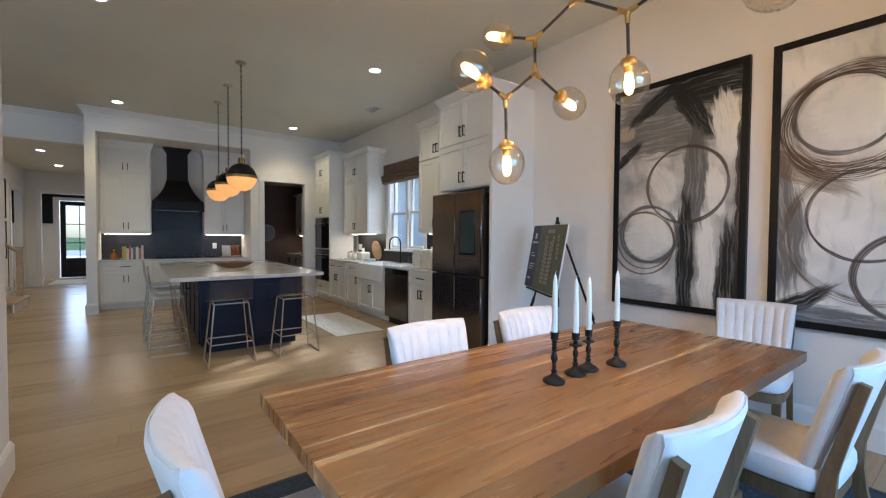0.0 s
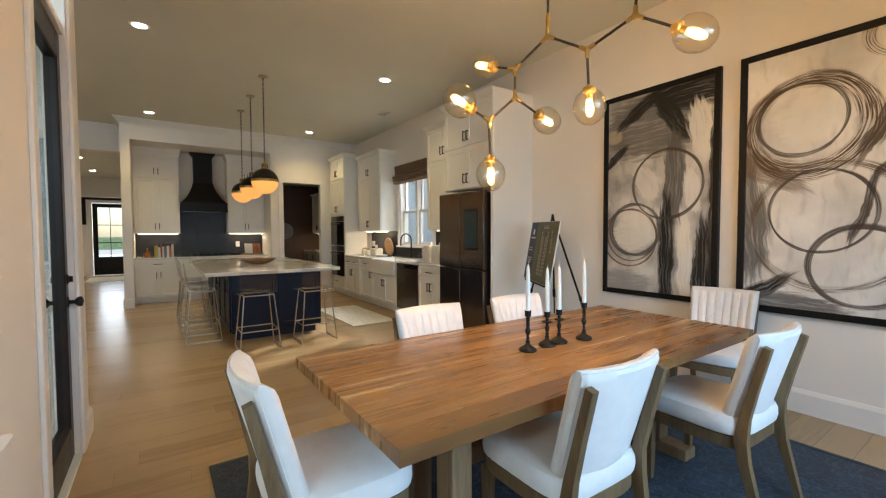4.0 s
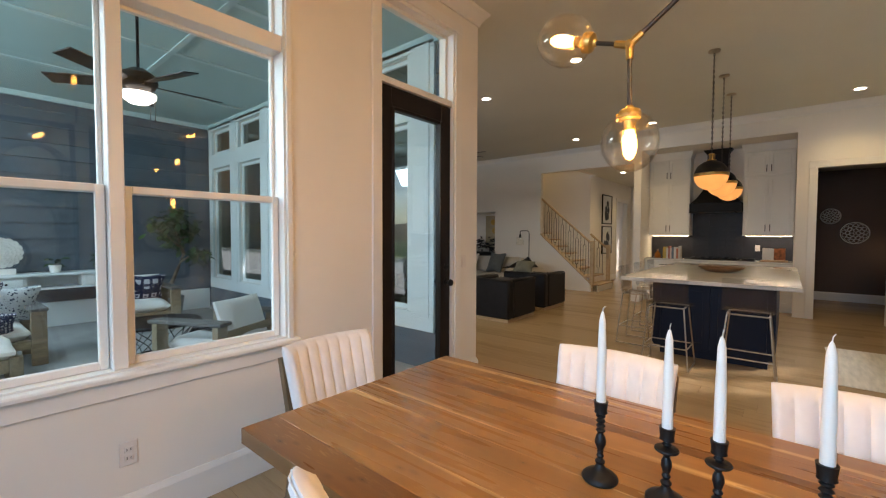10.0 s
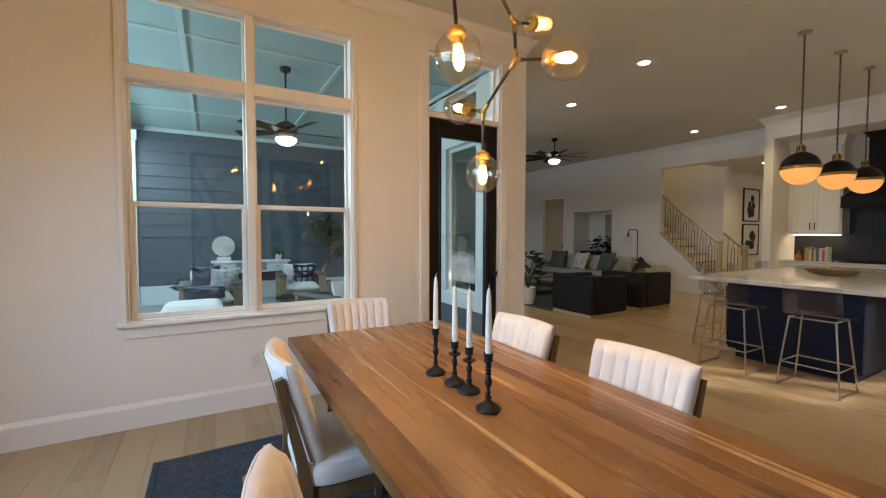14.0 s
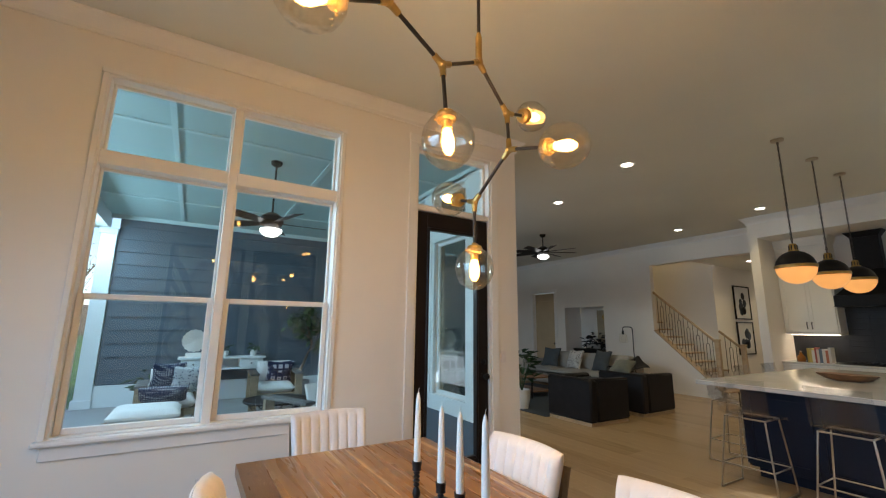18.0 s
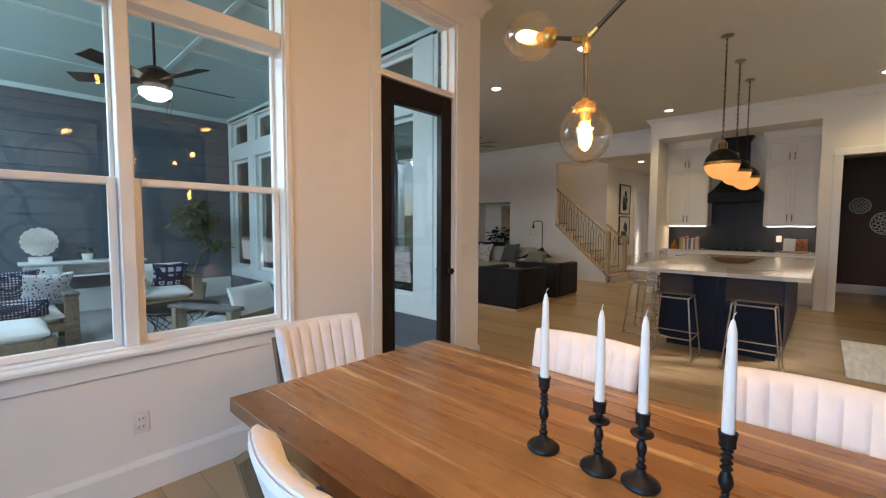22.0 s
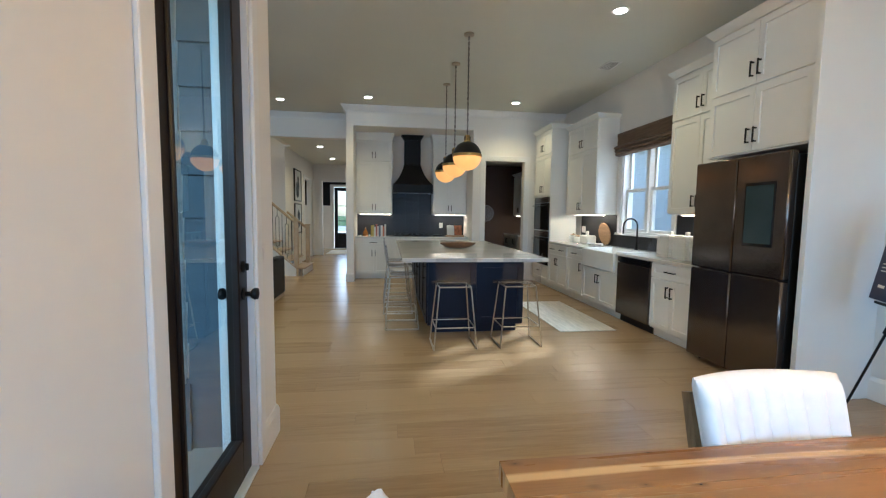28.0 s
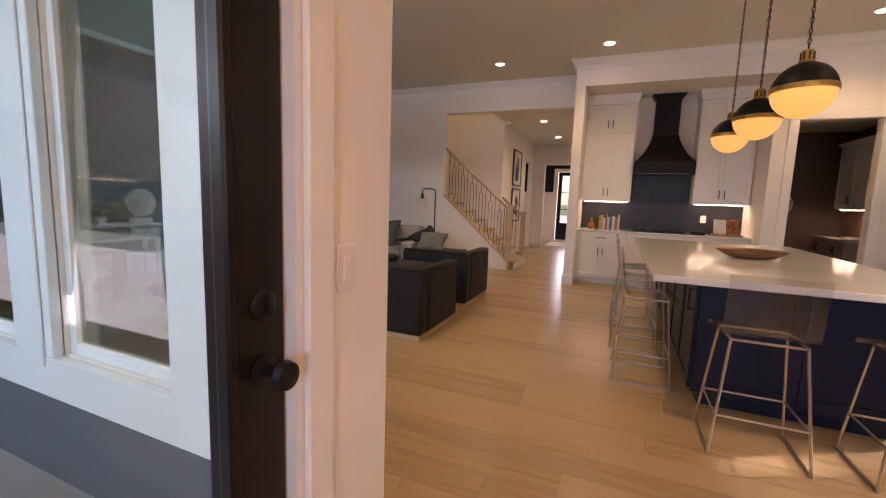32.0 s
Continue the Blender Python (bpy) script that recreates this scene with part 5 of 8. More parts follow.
cabinet("upper_cabinet", WD + "stacked wall cabinet beside the range hood", pose(1.23, AU, 0), 0.765, 1.40, 3.0, 0.325, pair(0.745, 1.415, 2.52, True, 2, 0.01) + pair(0.745, 2.54, 2.985, True, 2, 0.01), G2, crown=0.15)
solid("worktop", B(-0.453, 1.998, AY - 0.03, 10.469, 0.876, 0.912, b=0.004), M_QUARTZ, "white quartz worktop in the range alcove", "worktop")
sp = solid("backsplash_range", B(-0.453, 1.998, 10.458, 10.469, 0.913, 1.399), M_SPLASH, "dark charcoal tiled backsplash behind the cooktop", "backsplash", kind="structure")
tile = Mesh().box(0, 0.293, -0.006, 0, 0, 0.093, b=0.002).data("tile", M_SPLASH)
for r in range(10):
    for c in range(3):
        x = 0.345 + c * 0.296
        piece("tile", tile, sp, pose(x, 10.457, 0.915 + r * 0.096))
solid("backsplash_upper", B(0.338, 1.236, 10.458, 10.469, 1.40, 1.95), M_SPLASH, "dark charcoal tiled wall behind the hood", "backsplash", kind="structure")
hd = thing("range_hood", "black metal chimney range hood", "range hood", pose(0.775, 10.2, 1.86))
part("skirt", B(0.345, 1.215, 9.98, 10.457, 1.875, 2.055, b=0.006), M_BLACK, hd)
part("lip", B(0.335, 1.225, 9.97, 10.457, 1.862, 1.8745, b=0.004), M_BLACK, hd)
hm = Mesh()
prof = [(0.425, 0.0), (0.392, 0.03), (0.318, 0.13), (0.255, 0.245), (0.210, 0.36), (0.190, 0.445)]
v, f = [], []
for r, z in prof:
    d = 0.13 + (0.425 - 0.13) * ((r - 0.195) / 0.23)
    v += [(0.78 - r, 10.456 - d - 0.045, 2.0555 + z), (0.78 + r, 10.456 - d - 0.045, 2.0555 + z), (0.78 + r, 10.456, 2.0555 + z), (0.78 - r, 10.456, 2.0555 + z)]
for i in range(len(prof) - 1):
    f += [[i * 4 + k, i * 4 + (k + 1) % 4, i * 4 + 4 + (k + 1) % 4, i * 4 + 4 + k] for k in range(4)]
part("canopy", hm.add(v, f + [(0, 3, 2, 1), (20, 21, 22, 23)]), M_BLACK, hd, "flared black canopy", True)
part("chimney", Mesh().box(0.60, 0.96, 10.27, 10.456, 2.50, 3.05, b=0.004).add([(0.60, 10.27, 3.05), (0.96, 10.27, 3.05), (1.03, 10.22, 3.15), (0.53, 10.22, 3.15), (0.60, 10.456, 3.05), (0.96, 10.456, 3.05), (1.03, 10.456, 3.15), (0.53, 10.456, 3.15)], [(0, 1, 2, 3), (4, 7, 6, 5), (0, 3, 7, 4), (1, 5, 6, 2), (3, 2, 6, 7), (0, 4, 5, 1)]), M_BLACK, hd, "square black chimney")
part("filter", B(0.42, 1.14, 10.03, 10.42, 1.855, 1.8615), M_FRIDGE, hd)
ct = thing("cooktop", "black gas cooktop with cast iron grates", "cooktop", pose(0.775, 10.15, 0.912))
part("plate", B(0.38, 1.17, 9.93, 10.40, 0.9125, 0.922, b=0.003), M_BLKGLASS, ct)
for i in range(3):
    x = 0.51 + i * 0.265
    part("grate", Mesh().box(x - 0.12, x + 0.12, 9.97, 9.982, 0.94, 0.952).box(x - 0.12, x + 0.12, 10.36, 10.372, 0.94, 0.952).box(x - 0.12, x - 0.108, 9.97, 10.372, 0.94, 0.952).box(x + 0.108, x + 0.12, 9.97, 10.372, 0.94, 0.952).box(x - 0.108, x + 0.108, 10.16, 10.172, 0.94, 0.952).box(x - 0.006, x + 0.006, 9.982, 10.36, 0.94, 0.952).box(x - 0.12, x - 0.108, 9.97, 9.982, 0.922, 0.94).box(x + 0.108, x + 0.12, 10.36, 10.372, 0.922, 0.94), M_IRON, ct)
    part("burner", Mesh().lathe([(0.045, 0), (0.045, 0.008), (0.03, 0.012), (0.001, 0.013)], 14, (x, 10.17, 0.922)), M_IRON, ct, "", True)
for i in range(5):
    part("knob", Mesh().cyl((0.62 + i * 0.08, 9.95, 0.922), (0.62 + i * 0.08, 9.95, 0.942), 0.014), M_BLACK, ct, "", True)
for x0, x1 in ((-0.40, 0.30), (1.27, 1.98)):
    t = thing("under_cabinet_light", "slim lit light bar under the wall cabinet", "light bar", pose(x0, 10.3, 1.40), group="under-cabinet lights")
    part("housing", B(x0, x1, 10.20, 10.27, 1.388, 1.3995), M_TRIM, t)
    part("lens", B(x0 + 0.01, x1 - 0.01, 10.205, 10.265, 1.384, 1.3878), M_STRIP, t)
# island
il = thing("kitchen_island", "navy painted kitchen island under a white quartz top", "island", pose(1.25, 6.9, 0))
part("body", Mesh().box(0.70, 1.84, 5.62, 8.42, 0.10, 0.874, b=0.003).box(0.76, 1.78, 5.68, 8.36, 0, 0.10), M_NAVY, il)
for x0, x1 in ((0.70, 1.27), (1.27, 1.84)):
    part("end_panel", door_front(0, x1 - x0, 0.12, 0.85, 0.07).move(pose(x0, 5.62, 0)), M_NAVY, il)
for i in range(5):
    y1 = 8.40 - i * 0.555
    d = part("door", door_front(0, 0.55, 0.12, 0.85).move(facing_west(y1, 0.70)), M_NAVY, il)
    part("handle", pull(0.50 if i % 2 == 0 else 0.05, 0.72, 0.16, True).move(facing_west(y1, 0.70)), M_BLACK, d, "black bar pull")
solid("island_top", B(0.393, 2.03, 5.325, 8.50, 0.875, 0.918, b=0.004), M_QUARTZ, "white polished quartz island top", "worktop")

# ---- counter stools ----
def stool(m):
    """Facing +y, middle of the seat over the origin."""
    t = thing("counter_stool", "clear acrylic counter stool on a slim brushed metal sled frame", "stool", Matrix(), "stools round the island")
    prof = [(-0.20, 1.00), (-0.185, 0.86), (-0.165, 0.73), (-0.14, 0.685), (-0.09, 0.665), (0.0, 0.660), (0.10, 0.665), (0.17, 0.675), (0.205, 0.662), (0.222, 0.635)]

    def at(u, v):
        k = v * (len(prof) - 1)
        i = min(int(k), len(prof) - 2)
        a, b = prof[i], prof[i + 1]
        s = k - i
        bow = 0.018 * (2 * u - 1) ** 2
        return ((u - 0.5) * 0.42, a[0] + (b[0] - a[0]) * s + (bow if v < 0.25 else 0), a[1] + (b[1] - a[1]) * s)

    def thick(u, v):
        return (0, -0.008, -0.004) if v < 0.3 else (0, 0, -0.009)
    sh = part("seat_shell", Mesh().grid(at, 6, 18, thick), M_ACRYL, t, "clear bent acrylic seat and back", True)
    sh.visible_shadow = False
    for s in (-1, 1):
        x0, x1 = s * 0.165, s * 0.225
        part("leg", Mesh().tube([(x0, -0.14, 0.645), (x1, -0.20, 0.012)], 0.0075, 8), M_PLEG, t, "", True)
        part("leg", Mesh().tube([(x0, 0.14, 0.645), (x1, 0.20, 0.012)], 0.0075, 8), M_PLEG, t, "", True)
        part("sled_runner", Mesh().box(x1 - 0.008, x1 + 0.008, -0.205, 0.205, 0.0, 0.015, b=0.003), M_PLEG, t)
        part("seat_rail", Mesh().box(x0 - 0.006, x0 + 0.006, -0.145, 0.145, 0.637, 0.65, b=0.002), M_PLEG, t)
        part("side_stretcher", Mesh().cyl((s * 0.205, -0.18, 0.225), (s * 0.205, 0.18, 0.225), 0.006), M_PLEG, t, "", True)
    for y, z in ((-0.145, 0.644), (0.145, 0.644)):
        part("cross_rail", B(-0.165, 0.165, y - 0.006, y + 0.006, z - 0.007, z + 0.006, b=0.002), M_PLEG, t)
    for y in (-0.18, 0.18):
        part("foot_rail", Mesh().cyl((-0.205, y, 0.225), (0.205, y, 0.225), 0.0065), M_PLEG, t, "", True)
    t.matrix_basis = m
    PLACE[t] = m
    return t


st = stool(pose(0.935, 5.22, 0))
for m in (pose(1.635, 5.22, 0), pose(0.41, 6.03, 0, 0, 0, -90), pose(0.38, 6.83, 0, 0, 0, -90), pose(0.37, 7.62, 0, 0, 0, -90)):
    copy_thing(st, m)

# ---- dining table ----
TX0, TX1, TY0, TY1, TZ = 0.525, 3.025, 0.83, 1.905, 0.765
tb = thing("dining_table", "large rectangular oak plank dining table on trestle legs", "table", pose(1.72, 1.36, 0))
ws = [0.135, 0.145, 0.10, 0.125, 0.095, 0.13, 0.115, 0.065, 0.11, 0.15]
sc = (TY1 - TY0) / sum(ws)
TONES = (M_TABLED, M_TABLEL, M_TABLE, M_TABLEL, M_TABLE, M_TABLE, M_TABLEL, M_TABLED, M_TABLE, M_TABLE)
y = TY0
for i, w in enumerate(ws):
    w *= sc
    part("board", B(TX0, TX1, y + 0.0002, y + w - 0.0002, TZ - 0.052, TZ, b=0.0009), TONES[i], tb, "oak board")
    y += w
part("apron", B(0.95, 2.60, 1.20, 1.51, TZ - 0.10, TZ - 0.053), M_TABLEZ, tb)
for x in (0.98, 2.57):
    part("pedestal", Mesh().box(x - 0.06, x + 0.06, 1.02, 1.69, 0.62, 0.664, b=0.004).box(x - 0.05, x + 0.05, 1.14, 1.26, 0.08, 0.62, b=0.004).box(x - 0.05, x + 0.05, 1.45, 1.57, 0.08, 0.62, b=0.004).box(x - 0.06, x + 0.06, 0.98, 1.73, 0.012, 0.08, b=0.006), M_TABLEZ, tb, "heavy oak trestle leg")
part("stretcher", B(1.03, 2.52, 1.32, 1.39, 0.28, 0.36, b=0.004), M_TABLEZ, tb)

# ---- dining chairs: origin on the floor under the middle of the back's top, facing +y ----
def rounded_slab(rings, cy, sx, sy, n=40, power=0.42):
    """Rings of one rounded-square outline, each (scale, z), skinned into a closed solid."""
    v = []
    for k, z in rings:
        for i in range(n):
            a = 2 * math.pi * i / n
            c, q = math.cos(a), math.sin(a)
            v.append((sx * k * math.copysign(abs(c) ** power, c), cy + sy * k * math.copysign(abs(q) ** power, q), z))
    f = [[r * n + i, r * n + (i + 1) % n, (r + 1) * n + (i + 1) % n, (r + 1) * n + i] for r in range(len(rings) - 1) for i in range(n)]
    return Mesh().add(v, f + [list(range(n))[::-1], [(len(rings) - 1) * n + i for i in range(n)]])


def dining_chair(m):
    t = thing("dining_chair", "ivory upholstered dining chair with a channelled back and oak frame", "chair", Matrix(), "chairs round the dining table")
    W, n = 0.472, 8

    def lean(z):
        return 0.115 * (0.89 - z) / 0.42

    def face(u, v, front):
        z = 0.462 + 0.443 * v
        a = 2 * u - 1
        width = 0.90 + 0.10 * v
        ch = abs(math.sin(math.pi * u * n)) ** 0.45
        mid = lean(z) + 0.046 * a * a
        y = mid + (0.032 + 0.011 * ch * min(1.0, (1 - v) * 9) if front else -0.028)
        edge = min(1.0, 16 * min(v, 1 - v) + 0.12) ** 0.5 * min(1.0, 22 * min(u, 1 - u) + 0.12) ** 0.5
        return ((u - 0.5) * W * width, mid + (y - mid) * edge, z)
    nu, nv = 64, 18
    Wn = nu + 1
    bk = Mesh()
    bk.grid(lambda u, v: face(u, v, True), nu, nv, None)
    base = len(bk.v)
    bk.grid(lambda u, v: face(u, v, False), nu, nv, None)
    rim = [i for i in range(Wn)] + [j * Wn + nu for j in range(1, nv + 1)] + [nv * Wn + i for i in range(nu - 1, -1, -1)] + [j * Wn for j in range(nv - 1, 0, -1)]
    bk.f += [[rim[i], base + rim[i], base + rim[(i + 1) % len(rim)], rim[(i + 1) % len(rim)]] for i in range(len(rim))]
    back = part("backrest", bk, M_FABRIC, t, "ivory channel-tufted back", True)
    seam = [face(0.012, k / 20, False) for k in range(21)] + [face(0.012 + 0.976 * i / 40, 0.985, False) for i in range(41)] + [face(0.988, 1 - k / 20, False) for k in range(21)]
    part("piping", Mesh().tube([(x, y - 0.002, z) for x, y, z in seam], 0.0026, 6), M_FABRIC, back, "", True)
    part("seat", rounded_slab([(0.93, 0.402), (0.985, 0.412), (1.0, 0.435), (0.995, 0.465), (0.955, 0.490), (0.85, 0.503), (0.6, 0.511), (0.3, 0.514), (0.02, 0.515)], 0.335, 0.25, 0.262), M_FABRIC, t, "ivory padded seat", True)
    part("seat_frame", rounded_slab([(0.93, 0.338), (0.95, 0.342), (0.95, 0.397), (0.93, 0.401)], 0.335, 0.25, 0.262), M_CHAIRW, t, "curved oak seat rail", True)
    for s in (-1, 1):
        part("front_leg", Mesh().add([(s * 0.205 + a * q, 0.535 + b * q, z) for z, q in ((0, 0.015), (0.345, 0.023)) for a, b in ((-1, -1), (1, -1), (1, 1), (-1, 1))], [(0, 3, 2, 1), (4, 5, 6, 7), (0, 1, 5, 4), (1, 2, 6, 5), (2, 3, 7, 6), (3, 0, 4, 7)]), M_CHAIRW, t)
        pts = [(0.0, 0.0, 0.014), (0.042, 0.16, 0.018), (0.080, 0.30, 0.024), (0.094, 0.40, 0.027), (0.086, 0.50, 0.022), (0.050, 0.65, 0.018), (0.000, 0.845, 0.015)]
        v, f = [], []
        for i, (py, pz, hd) in enumerate(pts):
            px, hw = s * (0.216 if pz < 0.5 else 0.206 + 0.02 * (pz - 0.5)), 0.0165
            up = 0.010 if i == len(pts) - 1 else 0
            v += [(px - hw, py - hd, pz), (px + hw, py - hd, pz), (px + hw, py + hd, pz + up), (px - hw, py + hd, pz + up)]
        for i in range(len(pts) - 1):
            f += [[i * 4 + k, i * 4 + (k + 1) % 4, i * 4 + 4 + (k + 1) % 4, i * 4 + 4 + k] for k in range(4)]
        e = 4 * (len(pts) - 1)
        part("rear_leg", Mesh().add(v, f + [(0, 3, 2, 1), (e, e + 1, e + 2, e + 3)]), M_CHAIRW, t, "curved oak rear leg rising behind the back")
    t.matrix_basis = m
    PLACE[t] = m
    return t


CZ = 0.012
dc = dining_chair(pose(1.362, 2.03, CZ, 0, 0, 180))
for m in (pose(2.11, 2.03, CZ, 0, 0, 180), pose(0.19, 1.375, CZ, 0, 0, -90), pose(1.346, 0.640, CZ, 0, 0, -1), pose(2.39, 0.487, CZ, 0, 0, -2), pose(3.84, 1.30, 0.004, 0, 0, 97)):
    copy_thing(dc, m)

# ---- rug, candles ----
rg = thing("area_rug", "dark blue-gray patterned area rug under the dining table", "rug", pose(1.75, 1.33, 0))
part("rug_field", Mesh().grid(lambda u, v: (0.20 + 3.16 * u, 0.11 + 2.44 * v, 0.011 + 0.001 * math.sin(40 * u) * math.sin(31 * v)), 40, 30, lambda u, v: (0, 0, -0.009)), M_RUG, rg)
part("border", Mesh().box(0.19, 0.22, 0.10, 2.56, 0.001, 0.0135).box(3.33, 3.36, 0.10, 2.56, 0.001, 0.0135).box(0.22, 3.33, 0.10, 0.13, 0.001, 0.0135).box(0.22, 3.33, 2.53, 2.56, 0.001, 0.0135), M_SLATE, rg)


def candlestick(x, y, h, twist, tip):
    t = thing("candlestick", "dark cast iron candlestick on the dining table", "candlestick", pose(x, y, TZ), group="candlesticks on the dining table")
    base = [(0.001, 0), (0.043, 0), (0.046, 0.005), (0.045, 0.010), (0.036, 0.018), (0.024, 0.024), (0.014, 0.032), (0.009, 0.042), (0.0125, 0.047), (0.0125, 0.051), (0.008, 0.056)]

    def bead(z, r, k):
        return [(0.0065, z), (r * 0.8, z + k * 0.25), (r, z + k * 0.5), (r * 0.8, z + k * 0.75), (0.0065, z + k)]
    top = h - 0.034
    if twist:
        stem = bead(0.058, 0.0105, 0.016) + [(0.008, 0.075), (0.0125, 0.092), (0.0115, 0.102), (0.007, 0.112)] + bead(0.113, 0.010, 0.012)
        stem += [(0.008, 0.126), (0.026, 0.128), (0.0275, 0.131), (0.026, 0.134), (0.008, 0.136)] + bead(0.137, 0.011, 0.013)
    else:
        stem = bead(0.058, 0.010, 0.013) + bead(0.071, 0.0085, 0.009) + [(0.007, 0.081), (0.0135, 0.096), (0.0145, 0.104), (0.011, 0.118), (0.007, 0.125)]
        z = 0.126
        while z < top - 0.010:
            stem += bead(z, 0.0125, 0.0125)
            z += 0.0128
    part("stem", Mesh().lathe(base + stem + [(0.008, top), (0.0165, top + 0.004), (0.0155, top + 0.012), (0.0175, h - 0.004), (0.0185, h), (0.0128, h), (0.0125, h - 0.012), (0.001, h - 0.012)], 20, (x, y, TZ)), M_IRON, t, "", True)
    c = solid("taper_candle", Mesh().lathe([(0.0122, 0), (0.0125, 0.02), (0.0115, 0.13), (0.0085, 0.225), (0.004, 0.245), (0.001, 0.25)], 14, (x, y, TZ + h - 0.012)).tube([(x, y, TZ + h + 0.23), (x + 0.001, y, TZ + h + 0.246), (x + 0.003 + tip, y, TZ + h + 0.252)], 0.001, 5), M_WAX, "white unlit taper candle in an iron candlestick", "candle", "taper candles", "", True)
    return c


candlestick(1.538, 1.316, 0.21, False, 0.004)
candlestick(1.693, 1.324, 0.185, True, 0.0)
candlestick(1.797, 1.33, 0.185, True, 0.0)
candlestick(1.973, 1.298, 0.21, False, 0.002)

# ---- stairs and hall ----
ST = thing("staircase", "oak-treaded staircase with white risers and an iron baluster rail", "staircase", pose(-1.7, 10.9, 0))
RUN, RISE, X0 = 0.25, 0.1825, -1.62
for i in range(14):
    x = X0 - RUN * i
    y0, y1 = (10.46, 11.445) if i > 1 else (10.33, 11.445)
    part("riser", B(x - 0.02, x, y0, y1, RISE * i + 0.001, RISE * (i + 1) - 0.031), M_TRIM, ST, "white riser")
    part("tread", B(x - RUN - 0.02, x + 0.03, y0, y1, RISE * (i + 1) - 0.03, RISE * (i + 1), b=0.006), M_STAIRW, ST, "oak tread")
part("stringer_wall", Mesh().add([(x, y, z) for y in (10.30, 10.455) for x, z in ((-3.15, 0), (-1.78, 0), (-1.78, 0.17), (-3.15, 1.40))], [(0, 1, 2, 3), (7, 6, 5, 4), (0, 4, 5, 1), (1, 5, 6, 2), (2, 6, 7, 3), (3, 7, 4, 0)]), M_WALL, ST, "white painted wall under the stair")
part("stringer_cap", Mesh().add([(x, y, z + dz) for dz in (0.001, 0.035) for y in (10.29, 10.47) for x, z in ((-1.78, 0.17), (-3.15, 1.40))], [(0, 1, 3, 2), (4, 6, 7, 5), (0, 4, 5, 1), (2, 3, 7, 6), (0, 2, 6, 4), (1, 5, 7, 3)]), M_STAIRW, ST, "oak stringer cap")


def railing(parent, y, xa, za, xb, zb, low):
    part("handrail", Mesh().tube([(xa, y, za), (xb, y, zb)], 0.028, 8), M_STAIRW, parent, "oak handrail", True)
    n = max(2, int(abs(xb - xa) / 0.095))
    for i in range(1, n):
        k = i / n
        x, zt = xa + (xb - xa) * k, za + (zb - za) * k - 0.02
        zb0 = low(x)
        if i % 2:
            m = Mesh().cyl((x, y, zb0), (x, y, zt), 0.0065, n=6)
        else:
            w = 0.035
            a, b = zb0 + 0.16, zt - 0.20
            ring = [(x + w * math.cos(q), y, b + w * math.sin(q)) for q in [math.pi * j / 6 for j in range(7)]] + [(x - w * math.cos(q), y, a - w * math.sin(q)) for q in [math.pi * j / 6 for j in range(7)]]
            m = Mesh().tube(ring + ring[:2], 0.006, 6).cyl((x, y, zb0), (x, y, a - w), 0.006, n=6).cyl((x, y, b + w), (x, y, zt), 0.006, n=6)
        part("baluster", m, M_BLACK, parent, "black iron baluster", True)


def newel(x, y, h, z=0.0):
    part("newel_post", Mesh().box(x - 0.045, x + 0.045, y - 0.045, y + 0.045, z, z + h, b=0.004).box(x - 0.06, x + 0.06, y - 0.06, y + 0.06, z + h, z + h + 0.03, b=0.008), M_STAIRW, ST, "square oak newel post")


railing(ST, 10.38, -1.78, 1.17, -3.16, 2.36, lambda x: 0.18 + (-1.78 - x) * 0.898)
newel(-1.78, 10.38, 1.22)
newel(-1.72, 11.38, 1.10)
railing(ST, 11.38, -1.76, 1.05, -2.2, 1.42, lambda x: 0.19 + (-1.72 - x) * 0.73)


def picture(z0, z1, seed):
    t = thing("framed_print", "black-framed abstract ink print on the hall wall", "picture", pose(-2.25, 12.8, z0), group="prints in the hall")
    y0, y1 = 12.36, 13.2
    part("frame", Mesh().box(-2.249, -2.215, y0, y0 + 0.03, z0, z1, b=0.003).box(-2.249, -2.215, y1 - 0.03, y1, z0, z1, b=0.003).box(-2.249, -2.215, y0 + 0.03, y1 - 0.03, z0, z0 + 0.03, b=0.003).box(-2.249, -2.215, y0 + 0.03, y1 - 0.03, z1 - 0.03, z1, b=0.003), M_BLACK, t)
    part("print", B(-2.248, -2.232, y0 + 0.03, y1 - 0.03, z0 + 0.03, z1 - 0.03), M_PICMAT, t, "white paper")
    rnd = random.Random(seed)
    for i in range(7):
        yc, zc = rnd.uniform(y0 + 0.25, y1 - 0.25), rnd.uniform(z0 + 0.2, z1 - 0.2)
        part("brush_mark", Mesh().lathe([(0.001, 0), (rnd.uniform(0.05, 0.13), 0), (rnd.uniform(0.04, 0.12), 0.002), (0.001, 0.002)], 9, (-2.2318, yc, zc), (1, 0, 0)), M_SLATE if i % 3 == 0 else M_BLACK, t)


picture(1.72, 2.58, 3)
picture(0.84, 1.66, 5)
solid("entry_rug", B(-1.9, -0.95, 15.5, 17.0, 0.001, 0.012, b=0.004), M_MAT, "pale entry rug by the front door", "rug")
# dark accent wall board in the foyer
solid("foyer_panel", Mesh().box(-3.19, -2.06, 17.86, 17.899, 1.72, 2.56).box(-3.19, 0.49, 17.86, 17.899, 2.56, 3.02), M_BLACK, "black painted upper wall panel in the foyer", "panel", kind="structure")

